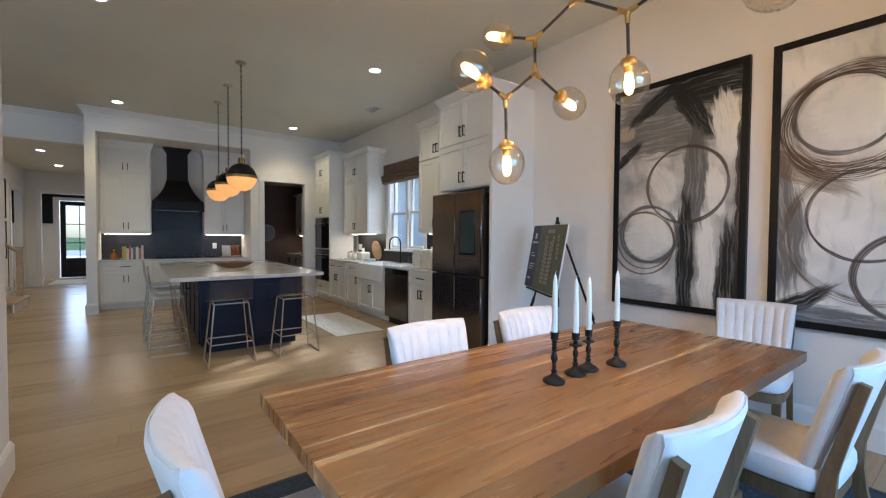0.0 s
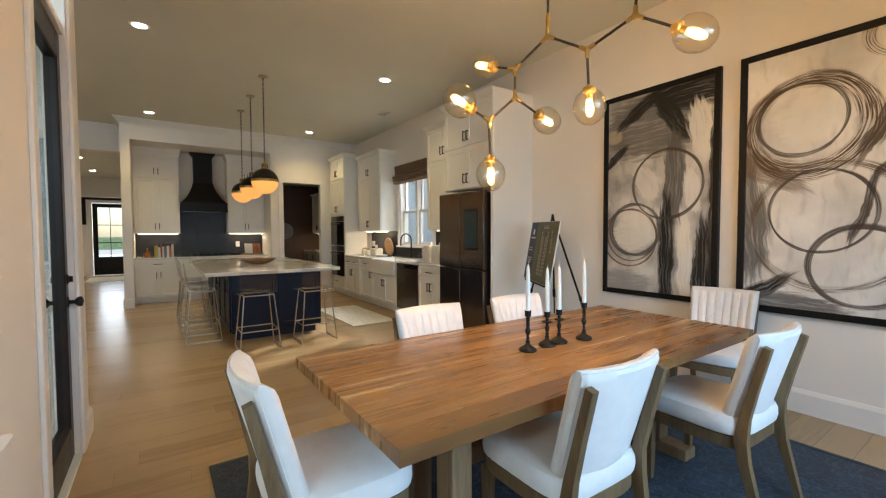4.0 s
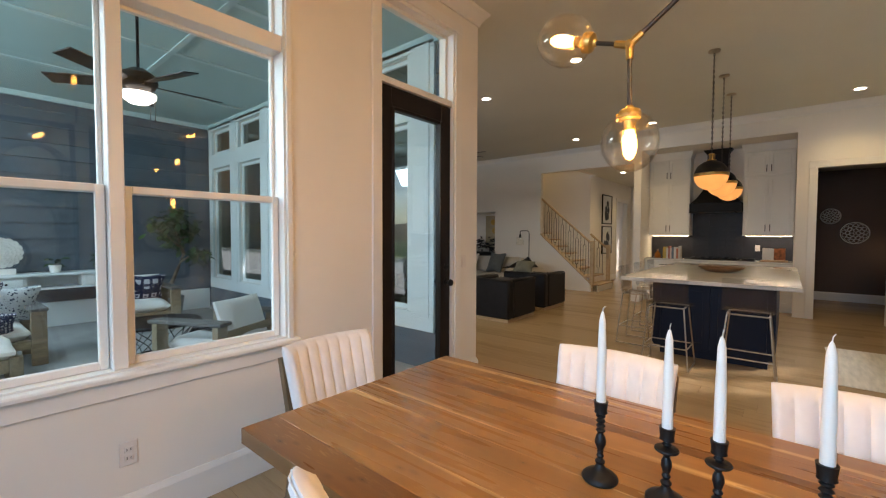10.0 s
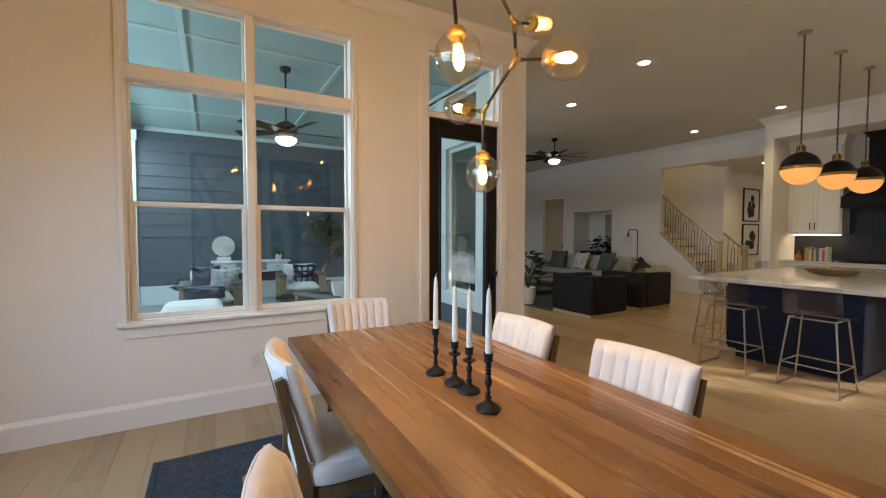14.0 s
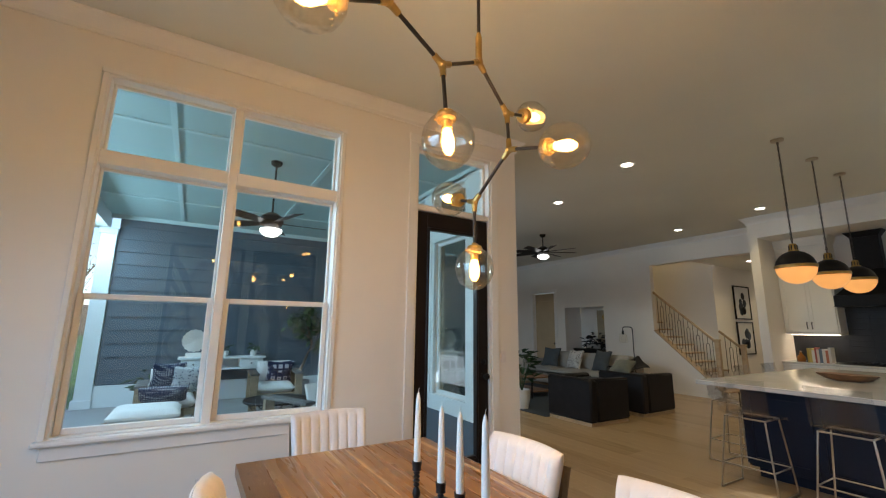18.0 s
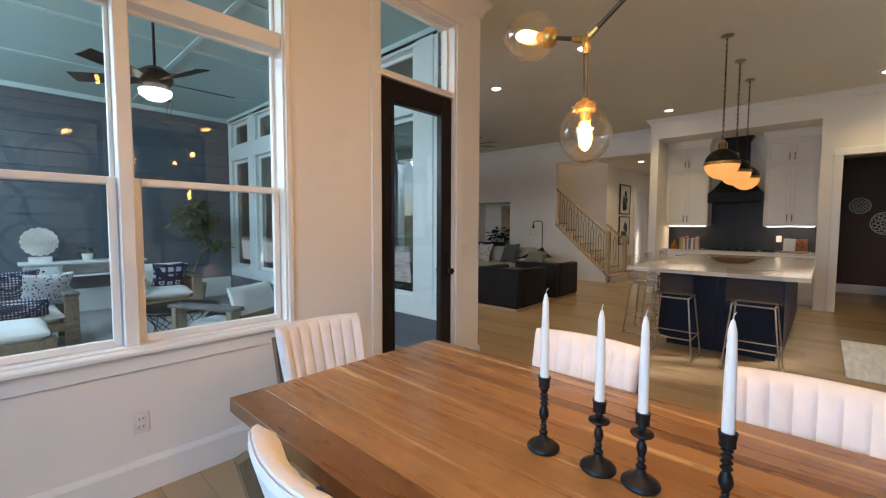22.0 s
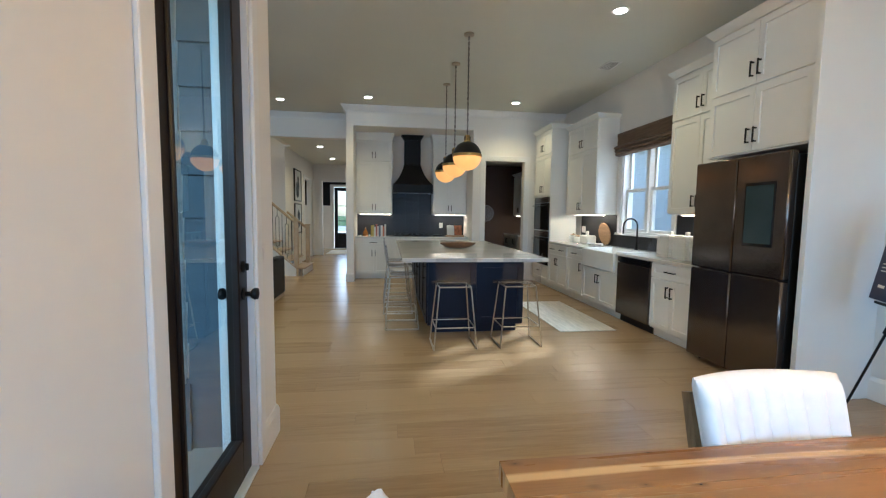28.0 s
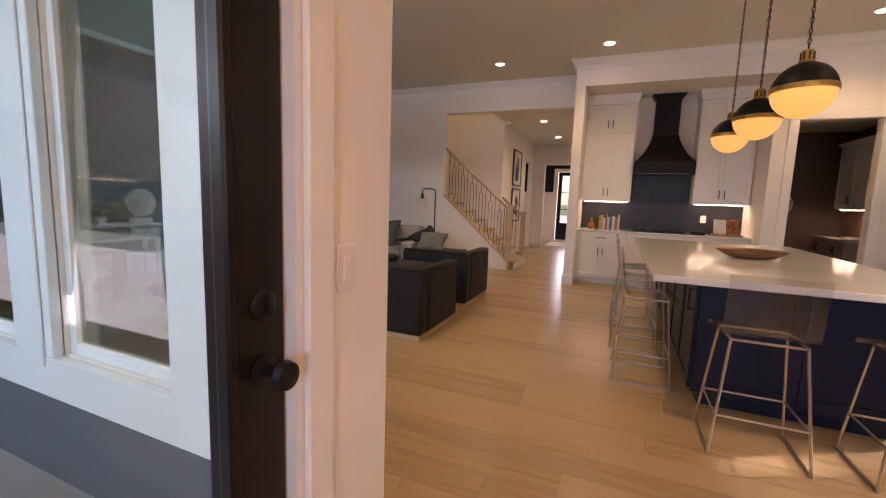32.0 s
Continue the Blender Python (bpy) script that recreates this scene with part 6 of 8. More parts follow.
# ---- living room ----
def cube_chair(m, label):
    """A cube armchair, seat open to -x, origin at the floor's middle."""
    t = thing("cube_armchair", label, "armchair", Matrix(), "cube armchairs in the living room")
    part("plinth", B(-0.44, 0.44, -0.43, 0.43, 0.0, 0.05, b=0.004), M_STAIRW, t, "pale wooden plinth")
    part("back", B(0.30, 0.46, -0.45, 0.45, 0.052, 0.68, b=0.03), M_CHARCOAL, t, "charcoal leather back", True)
    for s in (-1, 1):
        part("arm", B(-0.46, 0.299, s * 0.30, s * 0.45, 0.052, 0.675, b=0.03), M_CHARCOAL, t, "charcoal leather arm", True)
    part("seat_base", B(-0.45, 0.299, -0.298, 0.298, 0.052, 0.46, b=0.01), M_LEATHER, t)
    part("seat_cushion", Mesh().pillow((-0.08, 0, 0.545), 0.72, 0.58, 0.20, None, 10, 4.0, 0.02), M_LEATHER, t, "dark tufted leather seat", True)
    for x in (-0.27, -0.08, 0.11):
        for y in (-0.15, 0.15):
            part("tuft_button", Mesh().ball((x, y, 0.640), 0.013, 8, 5), M_LEATHER, t, "", True)
    part("piping", Mesh().tube([(0.45, -0.44, 0.684), (0.45, 0.44, 0.684), (0.31, 0.44, 0.684), (-0.44, 0.44, 0.66)], 0.008, 6), M_LEATHER, t, "", True)
    t.matrix_basis = m
    PLACE[t] = m
    return t


ca = cube_chair(pose(-1.88, 6.28, 0, 0, 0, -90), "dark charcoal leather cube armchair on a pale plinth")
cb = copy_thing(ca, pose(-1.93, 7.64, 0, 0, 0, -90))
lr = solid("living_rug", B(-5.6, -2.3, 5.75, 8.5, 0.001, 0.012, b=0.004), M_SLATE, "dark gray low-pile rug in the living room", "rug")
so = thing("sofa", "light gray linen sofa with loose cushions", "sofa", pose(-4.4, 8.95, 0))
part("base", B(-5.7, -3.1, 8.45, 9.45, 0.08, 0.30, b=0.02), M_LINEN, so, "", True)
part("back", B(-5.7, -3.1, 9.24, 9.46, 0.30, 0.82, b=0.05), M_LINEN, so, "", True)
for x0, x1 in ((-5.88, -5.69), (-3.11, -2.92)):
    part("arm", B(x0, x1, 8.43, 9.46, 0.06, 0.62, b=0.04), M_LINEN, so, "", True)
for i in range(3):
    part("seat_cushion", Mesh().pillow((-5.26 + i * 0.86, 8.86, 0.385), 0.85, 0.82, 0.18), M_LINEN, so, "", True)
    part("back_cushion", Mesh().pillow((-5.26 + i * 0.86, 9.17, 0.62), 0.84, 0.46, 0.2, pose(0, 0, 0, 78, 0, 0)), M_LINEN, so, "", True)
for x in (-5.6, -3.2):
    for y in (8.55, 9.35):
        part("foot", Mesh().cyl((x, y, 0), (x, y, 0.082), 0.025, 0.03), M_BLACK, so)


def throw_pillow(x, y, z, s, m, mt, label):
    solid("throw_pillow", Mesh().pillow((x, y, z), s, s, 0.24, m, 12, 1.7, 0.13), mt, label, "pillow", "throw pillows", "", True)


throw_pillow(-5.25, 8.92, 0.69, 0.50, pose(0, 0, 0, 68, 0, 8), M_PEWTER, "slate gray square throw pillow on the sofa")
throw_pillow(-4.45, 8.92, 0.68, 0.48, pose(0, 0, 0, 68, 0, -10), M_FLECK, "white patterned square throw pillow on the sofa")
throw_pillow(-3.65, 8.92, 0.70, 0.50, pose(0, 0, 0, 68, 0, -14), M_PEWTER, "slate gray square throw pillow on the sofa")
throw_pillow(-2.16, 7.62, 0.745, 0.38, pose(0, 0, 0, 30, 0, 12), M_SAGE, "gray-green throw pillow leaning on the armchair")
solid("throw_blanket", Mesh().grid(lambda u, v: (-3.28 + 0.55 * u, 8.60 + 0.75 * v, 0.60 + 0.17 * math.exp(-((u - 0.5) ** 2) * 9) * (0.4 + v) + 0.02 * math.sin(17 * u + 5 * v)), 14, 12, lambda u, v: (0, 0, -0.02)), M_BLANKET, "black knitted throw blanket over the sofa arm", "blanket", "", "", True)
ctb = thing("coffee_table", "low coffee table of black metal frame and wooden top", "coffee table", pose(-4.3, 7.1, 0))
part("tabletop", B(-4.95, -3.7, 6.75, 7.4, 0.40, 0.43, b=0.004), M_BOWL, ctb)
part("shelf", B(-4.92, -3.73, 6.78, 7.37, 0.12, 0.14), M_BOWL, ctb)
for x in (-4.94, -3.71):
    for y in (6.76, 7.39):
        part("leg", B(x - 0.012, x + 0.012, y - 0.012, y + 0.012, 0.012, 0.40), M_BLACK, ctb)
fl_ = thing("floor_lamp", "black floor lamp with a hanging clear glass shade", "floor lamp", pose(-2.56, 8.58, 0))
part("base", Mesh().lathe([(0.001, 0), (0.13, 0), (0.13, 0.015), (0.02, 0.025), (0.001, 0.025)], 20, (-2.56, 8.58, 0)), M_BLACK, fl_, "", True)
part("stem", Mesh().tube([(-2.56, 8.58, 0.02), (-2.56, 8.58, 1.42), (-2.57, 8.58, 1.47), (-2.61, 8.58, 1.49), (-2.76, 8.58, 1.49), (-2.79, 8.58, 1.47), (-2.79, 8.58, 1.40)], 0.010, 8), M_BLACK, fl_, "", True)
part("socket", Mesh().cyl((-2.79, 8.58, 1.33), (-2.79, 8.58, 1.41), 0.022), M_BLACK, fl_, "", True)
sg = part("shade", Mesh().lathe([(0.03, 1.36), (0.075, 1.33), (0.085, 1.20), (0.08, 1.16)], 20, (-2.79, 8.58, 0)), M_GLOBE, fl_, "clear glass shade", True)
sg.visible_shadow = False


def leafy(parent, base, n, spread, seed, size, z0, z1, material=None):
    """Single pointed leaves on stalks round a middle."""
    rnd = random.Random(seed)
    for i in range(n):
        a, e = rnd.uniform(0, 6.28), rnd.uniform(0.2, 1.0)
        tip = Vector(base) + Vector((math.cos(a) * spread * e, math.sin(a) * spread * e, rnd.uniform(z0, z1)))
        d = Vector((math.cos(a), math.sin(a), rnd.uniform(-0.5, 0.6))).normalized()
        sd = d.cross(Vector((0, 0, 1))).normalized()
        s = size * rnd.uniform(0.7, 1.2)
        m = Mesh().add([tip, tip + d * s * 0.4 + sd * s * 0.26 + Vector((0, 0, 0.02)), tip + d * s * 0.75 + sd * s * 0.2, tip + d * s - Vector((0, 0, 0.03)), tip + d * s * 0.75 - sd * s * 0.2, tip + d * s * 0.4 - sd * s * 0.26 + Vector((0, 0, 0.02)), tip + d * s * 0.5 - Vector((0, 0, 0.012))],
                       [(0, 1, 6), (1, 2, 6), (2, 3, 6), (3, 4, 6), (4, 5, 6), (5, 0, 6)])
        part("leaf", m, material or M_LEAF, parent)


pp = thing("potted_plant", "broad-leaved green plant in a white pot", "plant", pose(-3.05, 5.9, 0.012))
part("pot", Mesh().lathe([(0.001, 0.012), (0.11, 0.012), (0.15, 0.20), (0.155, 0.34), (0.14, 0.34), (0.13, 0.30), (0.001, 0.30)], 24, (-3.05, 5.9, 0)), M_CERAM, pp, "white ceramic pot", True)
st_ = Mesh()
for i in range(9):
    a = i * 0.7
    st_.tube([(-3.05, 5.9, 0.29), (-3.05 + 0.08 * math.cos(a), 5.9 + 0.08 * math.sin(a), 0.55), (-3.05 + 0.2 * math.cos(a), 5.9 + 0.2 * math.sin(a), 0.8)], 0.006, 5)
part("stems", st_, M_LEAF, pp)
leafy(pp, (-3.05, 5.9, 0), 46, 0.26, 4, 0.24, 0.5, 1.0)
# niche with console
nc = thing("console_table", "black console table inside the wall niche", "console", pose(-5.25, 10.7, 0))
part("top", B(-5.9, -4.65, 10.5, 10.95, 0.82, 0.86, b=0.004), M_BLACK, nc)
part("front", B(-5.88, -4.67, 10.53, 10.56, 0.10, 0.819, b=0.004), M_BLACK, nc)
for x in (-5.86, -4.69):
    part("side", B(x - 0.03, x + 0.03, 10.52, 10.93, 0, 0.82), M_BLACK, nc)
bx = thing("picture_frame", "small pale picture in a dark frame on the console", "picture", pose(-5.1, 10.5, 0.86))
part("frame", B(-5.42, -4.88, 10.51, 10.535, 0.861, 1.03, b=0.003), M_BLACK, bx)
part("sheet", B(-5.39, -4.91, 10.504, 10.509, 0.885, 1.005), M_LINEN, bx, "pale sheet")
M_SANDP = mat("sand_panel", (0.40, 0.34, 0.23), 0.7, var=0.12, scale=6)
sc_ = thing("wall_sculpture", "panel with round golden discs in the niche", "wall art", pose(-4.95, 10.99, 1.45))
part("panel", B(-5.35, -4.62, 10.97, 10.998, 0.95, 1.98), M_SANDP, sc_)
for x, z, r in ((-4.85, 1.72, 0.12), (-4.80, 1.42, 0.14), (-5.02, 1.52, 0.10), (-5.08, 1.78, 0.09), (-4.75, 1.16, 0.10)):
    part("disc", Mesh().lathe([(0.001, 0), (r, 0), (r * 0.9, 0.012), (r * 0.6, 0.006), (r * 0.3, 0.012), (0.001, 0.008)], 20, (x, 10.97, z), (0, -1, 0)), M_BRASS, sc_, "golden disc", True)
db = thing("branch_arrangement", "dark leafy branches in a vase on the console", "plant", pose(-5.1, 10.7, 0.86))
part("vase", Mesh().lathe([(0.001, 0.86), (0.08, 0.86), (0.11, 0.95), (0.06, 1.05), (0.001, 1.05)], 16, (-5.1, 10.7, 0)), M_BLACK, db, "", True)
leafy(db, (-5.1, 10.66, 0), 90, 0.36, 9, 0.17, 0.92, 1.28, M_BLANKET)
# ceiling fan
def ceiling_fan(x, y, z, drop, blades, R, mt, label, lit, pull_chain=False):
    t = thing("ceiling_fan", label, "ceiling fan", pose(x, y, z))
    part("canopy", Mesh().lathe([(0.001, 0), (0.07, 0), (0.065, -0.04), (0.02, -0.07), (0.001, -0.07)], 20, (x, y, z)), mt, t, "", True)
    part("downrod", Mesh().cyl((x, y, z - drop), (x, y, z - 0.06), 0.012), mt, t, "", True)
    zb = z - drop
    part("motor", Mesh().lathe([(0.001, 0.02), (0.06, 0.02), (0.13, -0.03), (0.145, -0.09), (0.12, -0.14), (0.06, -0.17), (0.001, -0.17)], 24, (x, y, zb)), mt, t, "", True)
    for i in range(blades):
        a = 2 * math.pi * i / blades + 0.3
        m = Mesh().grid(lambda u, v: (0.12 + (R - 0.12) * u, (v - 0.5) * (0.07 + 0.07 * min(1, u * 3)), 0.012 * (v - 0.5)), 8, 2, lambda u, v: (0, 0, -0.008))
        part("blade", m.move(pose(x, y, zb - 0.10, 0, 0, math.degrees(a)) @ pose(0, 0, 0, 9, 0, 0)), mt, t)
    part("light_bowl", Mesh().lathe([(0.001, -0.285), (0.07, -0.27), (0.125, -0.225), (0.13, -0.19), (0.06, -0.17), (0.001, -0.17)], 24, (x, y, zb)), lit, t, "glowing glass bowl", True)
    if pull_chain:
        for dx in (-0.06, 0.07):
            part("pull_chain", Mesh().cyl((x + dx, y + 0.1, zb - 0.40), (x + dx, y + 0.1, zb - 0.17), 0.003, n=5).ball((x + dx, y + 0.1, zb - 0.41), 0.009, 8, 5), mt, t)



ceiling_fan(-3.75, 7.25, H, 0.30, 8, 0.75, M_BLACK, "dark many-bladed living room ceiling fan with a light", M_BOWLLIT)

# ---- porch ----
PX = -6.85
PF = solid("porch_floor", B(PX - 0.1, XW - 0.17, -1.15, 3.52, -0.16, -0.05), M_CONC, "gray concrete porch floor", "floor", kind="structure")
M_PBATTEN = mat("porch_batten_paint", (0.50, 0.63, 0.63), 0.5, var=0.03, scale=2)
solid("ceiling_porch", Mesh().box(PX - 0.1, XW - 0.17, -1.25, 3.52, 3.50, 3.60), M_PCEIL, "pale blue-green painted porch ceiling", "ceiling", kind="structure")
pt = Mesh()
for x in (-5.2, -3.6, -2.0):
    pt.box(x - 0.03, x + 0.03, -1.2, 3.5, 3.485, 3.499)
for y in (0.2, 1.9):
    pt.box(PX + 0.1, XW - 0.2, y - 0.03, y + 0.03, 3.483, 3.4975)
pt.box(PX, XW - 0.18, 3.47, 3.518, 3.40, 3.499).box(PX, PX + 0.05, -1.2, 3.47, 3.42, 3.499)
solid("porch_ceiling_trim", pt, M_PBATTEN, "white painted battens and trim on the porch ceiling", "trim", kind="structure")
pw = wall("wall_porch_west", 'x', PX - 0.14, PX, -0.80, 3.66, -0.16, 3.6, (), M_SIDING, "dark gray lap-sided porch wall")
north = wall("wall_porch_north", 'y', 3.505, 3.519, PX, XW - 0.17, -0.16, 3.5, [(-6.8, -0.93, 0.36, 3.44)], M_SIDING, "dark gray lap-sided wall under the porch windows")


LAPS = {}
EXPO = 0.245


def siding(parent, length, z0, z1, place):
    """Lap boards with tilted faces, one above the other; place(z) gives the pose of a board, which runs along +x and faces -y."""
    k = round(length, 3)
    if k not in LAPS:
        LAPS[k] = Mesh().add([(x, y, z) for x in (0, length) for y, z in ((0, 0), (-0.034, 0), (-0.010, EXPO + 0.02), (0, EXPO + 0.02))], [(0, 1, 2, 3), (7, 6, 5, 4), (0, 4, 5, 1), (1, 5, 6, 2), (2, 6, 7, 3), (3, 7, 4, 0)]).data("siding_board", M_SIDING)
    z = z0
    while z < z1 - 0.05:
        piece("siding_board", LAPS[k], parent, place(z))
        z += EXPO


siding(pw, 4.30, 0.335, 3.40, lambda z: pose(PX + 0.001, -0.80, z, 0, 0, 90))
siding(north, 5.9, -0.12, 0.3, lambda z: pose(-6.83, 3.504, z))
siding(north, 0.29, 0.37, 3.3, lambda z: pose(-0.925, 3.504, z))
# white casings round the porch windows
cs = Mesh()
cs.box(-6.80, -0.95, 3.470, 3.515, 0.36, 0.555, b=0.004).box(-6.80, -0.95, 3.472, 3.515, 2.645, 2.915, b=0.004).box(-6.80, -0.95, 3.470, 3.515, 3.365, 3.44, b=0.004)
for i in range(6):
    a = -6.66 + 1.13 * i - 0.33 if i else -6.80
    b = -6.66 + 1.13 * i if i < 5 else -0.95
    for z0, z1 in ((0.556, 2.644), (2.916, 3.364)):
        cs.box(a if i else -6.80, b, 3.474, 3.515, z0, z1, b=0.004)
        cs.box(max(a + 0.06, -6.79), min(b - 0.06, -1.0), 3.462, 3.4735, z0 - 0.05, z1 + 0.05, b=0.004)
solid("porch_window_casing", cs, M_PTRIM, "white painted casing boards round the porch windows", "casing", kind="structure")
casing("casing_door_outside", 'x', XW - 0.17, -1, 2.305, 3.20, 3.24, 0.10, material=M_PTRIM)
casing("casing_window_outside", 'x', XW - 0.17, -1, -0.098, 1.545, 3.145, 0.10, 0.765, material=M_PTRIM, foot=True)
# corner post and open side
for x in (PX - 0.02,):
    c = thing("porch_column", "white painted square porch column at the end of the sided wall", "column", pose(x, -0.95, -0.05))
    part("shaft", B(x - 0.10, x + 0.10, -1.06, -0.815, -0.05, 3.218, b=0.006), M_PTRIM, c)
    part("base", B(x - 0.13, x + 0.13, -1.09, -0.803, -0.05, 0.10, b=0.006), M_PTRIM, c)
    part("capital", B(x - 0.13, x + 0.13, -1.09, -0.803, 3.10, 3.218, b=0.006), M_PTRIM, c)
solid("porch_beam", B(PX - 0.1, XW - 0.17, -1.2, -0.95, 3.22, 3.499, b=0.004), M_PTRIM, "white painted beam along the porch's open side", "beam", kind="structure")
solid("wall_dining_outside", Mesh().box(XW - 0.185, XW - 0.171, -1.8, -0.20, -0.16, 3.5).box(XW - 0.185, XW - 0.171, 1.65, 2.2, -0.16, 3.5).box(XW - 0.185, XW - 0.171, -0.20, 1.65, -0.16, 0.655).box(XW - 0.185, XW - 0.171, -0.20, 1.65, 3.25, 3.5), M_SIDING, "dark gray lap-sided outer wall of the dining room", "wall", kind="structure")
ceiling_fan(-2.42, 1.29, 3.50, 0.70, 5, 0.66, M_BRONZE, "dark bronze porch ceiling fan with a lit glass bowl", M_BOWLLIT, True)
# skirting board at the porch wall's foot
solid("porch_skirt", B(PX, PX + 0.04, -0.9, 3.46, -0.049, 0.33, b=0.004), M_PTRIM, "white painted skirt board along the porch wall", "trim", kind="structure")

# furniture on the porch; its floor lies at -0.05
PZ = -0.05
def patio_chair(m, label):
    t = thing("patio_chair", label, "armchair", Matrix(), "patio chairs")
    for s in (-1, 1):
        part("front_leg", B(s * 0.38 - 0.065, s * 0.38 + 0.065, 0.30, 0.36, 0, 0.60, b=0.004), M_TEAK, t)
        part("rear_leg", B(s * 0.38 - 0.065, s * 0.38 + 0.065, -0.38, -0.32, 0, 0.60, b=0.004), M_TEAK, t)
        part("armrest", B(s * 0.38 - 0.075, s * 0.38 + 0.075, -0.42, 0.40, 0.60, 0.635, b=0.006), M_GRAYPLANK, t, "weathered dark gray plank armrest")
        part("side_rail", B(s * 0.38 - 0.015, s * 0.38 + 0.015, -0.32, 0.30, 0.20, 0.28, b=0.003), M_TEAK, t)
    part("front_rail", B(-0.315, 0.315, 0.31, 0.345, 0.19, 0.29, b=0.004), M_TEAK, t)
    part("seat_deck", B(-0.315, 0.315, -0.36, 0.305, 0.25, 0.28), M_TEAK, t)
    for i in range(2):
        part("back_slat", B(-0.335, 0.335, -0.40, -0.378, 0.34 + i * 0.12, 0.42 + i * 0.12, b=0.004), M_TEAK, t)
    part("seat_cushion", Mesh().pillow((0, -0.02, 0.36), 0.63, 0.70, 0.17, None, 14, 9.0, 0.01), M_CUSH, t, "white seat cushion", True)
    part("back_cushion", Mesh().pillow((0, -0.28, 0.585), 0.60, 0.46, 0.17, pose(0, 0, 0, 72, 0, 0), 10, 5.0, 0.02), M_CUSH, t, "white back cushion", True)
    t.matrix_basis = m
    PLACE[t] = m
    return t


LBL = "grayed wooden patio armchair with white cushions on the porch"
p1 = patio_chair(pose(-4.72, 0.42, PZ, 0, 0, -88), LBL)
for m in (pose(-5.62, 2.03, PZ, 0, 0, -92), pose(-2.60, 1.98, PZ, 0, 0, 117)):
    copy_thing(p1, m)
for x, y, z, s, m, mt, lb in ((-4.80, 0.62, 0.64, 0.46, pose(0, 0, 0, 62, 0, -75), M_FLORAL, "blue and white floral pillow on a patio chair"),
                              (-4.90, 0.34, 0.70, 0.44, pose(0, 0, 0, 62, 0, -80), M_NAVYP, "navy dotted pillow on a patio chair"),
                              (-5.72, 2.12, 0.60, 0.48, pose(0, 0, 0, 62, 0, -92), M_NAVYQ, "navy pillow with pale squares on a patio chair")):
    throw_pillow(x, y, z + PZ, s, m, mt, lb)
solid("lumbar_pillow", Mesh().pillow((-4.36, 0.33, 0.50 + PZ), 0.60, 0.27, 0.19, pose(0, 0, 0, 52, 0, -86), 12, 2.2, 0.06), M_NAVYP, "long navy and white dotted lumbar pillow on a patio chair", "pillow", "throw pillows", "", True)
ot = thing("patio_ottoman", "low grayed wooden patio ottoman with a white cushion", "ottoman", pose(-3.80, 0.19, PZ))
for x in (-4.12, -3.48):
    for y in (-0.19, 0.57):
        part("leg", B(x - 0.045, x + 0.045, y - 0.045, y + 0.045, PZ, PZ + 0.33, b=0.004), M_TEAK, ot)
for x in (-4.12, -3.48):
    part("rail", B(x - 0.025, x + 0.025, -0.145, 0.525, PZ + 0.19, PZ + 0.31, b=0.004), M_TEAK, ot)
for y in (-0.19, 0.57):
    part("rail", B(-4.075, -3.525, y - 0.025, y + 0.025, PZ + 0.19, PZ + 0.31, b=0.004), M_TEAK, ot)
part("deck", B(-4.095, -3.505, -0.165, 0.545, PZ + 0.26, PZ + 0.285), M_TEAK, ot)
part("cushion", Mesh().pillow((-3.80, 0.19, PZ + 0.365), 0.70, 0.76, 0.17, None, 14, 9.0, 0.01), M_CUSH, ot, "white box cushion", True)
th = pose(-2.60, 1.98, PZ, 0, 0, 117)
solid("patio_throw", Mesh().grid(lambda u, v: th @ Vector((-0.06 + 0.30 * u + 0.02 * math.sin(9 * v), 0.37 - 0.58 * v, 0.465 + (0.012 if v > 0.12 else -0.12 + 1.1 * v) + 0.012 * math.sin(11 * u + 4 * v))), 12, 14, lambda u, v: (0, 0, -0.015)), M_BLANKET, "dark throw laid over a white patio chair seat", "blanket", "", "", True)
rt = thing("patio_table", "round black wire-based patio table", "table", pose(-3.75, 1.75, PZ))
part("tabletop", Mesh().lathe([(0.001, 0.40), (0.44, 0.40), (0.45, 0.415), (0.44, 0.43), (0.001, 0.43)], 32, (-3.75, 1.75, PZ)), M_BLACK, rt, "", True)
for i in range(16):
    a, b = 2 * math.pi * i / 16, 2 * math.pi * (i + 2.6) / 16
    part("wire", Mesh().tube([(-3.75 + 0.40 * math.cos(a), 1.75 + 0.40 * math.sin(a), PZ + 0.40), (-3.75 + 0.25 * math.cos((a + b) / 2), 1.75 + 0.25 * math.sin((a + b) / 2), PZ + 0.2), (-3.75 + 0.34 * math.cos(b), 1.75 + 0.34 * math.sin(b), PZ)], 0.005, 5), M_BLACK, rt, "", True)
part("foot_ring", Mesh().tube([(-3.75 + 0.34 * math.cos(a), 1.75 + 0.34 * math.sin(a), PZ + 0.006) for a in [2 * math.pi * j / 24 for j in range(25)]], 0.006, 6), M_BLACK, rt, "", True)
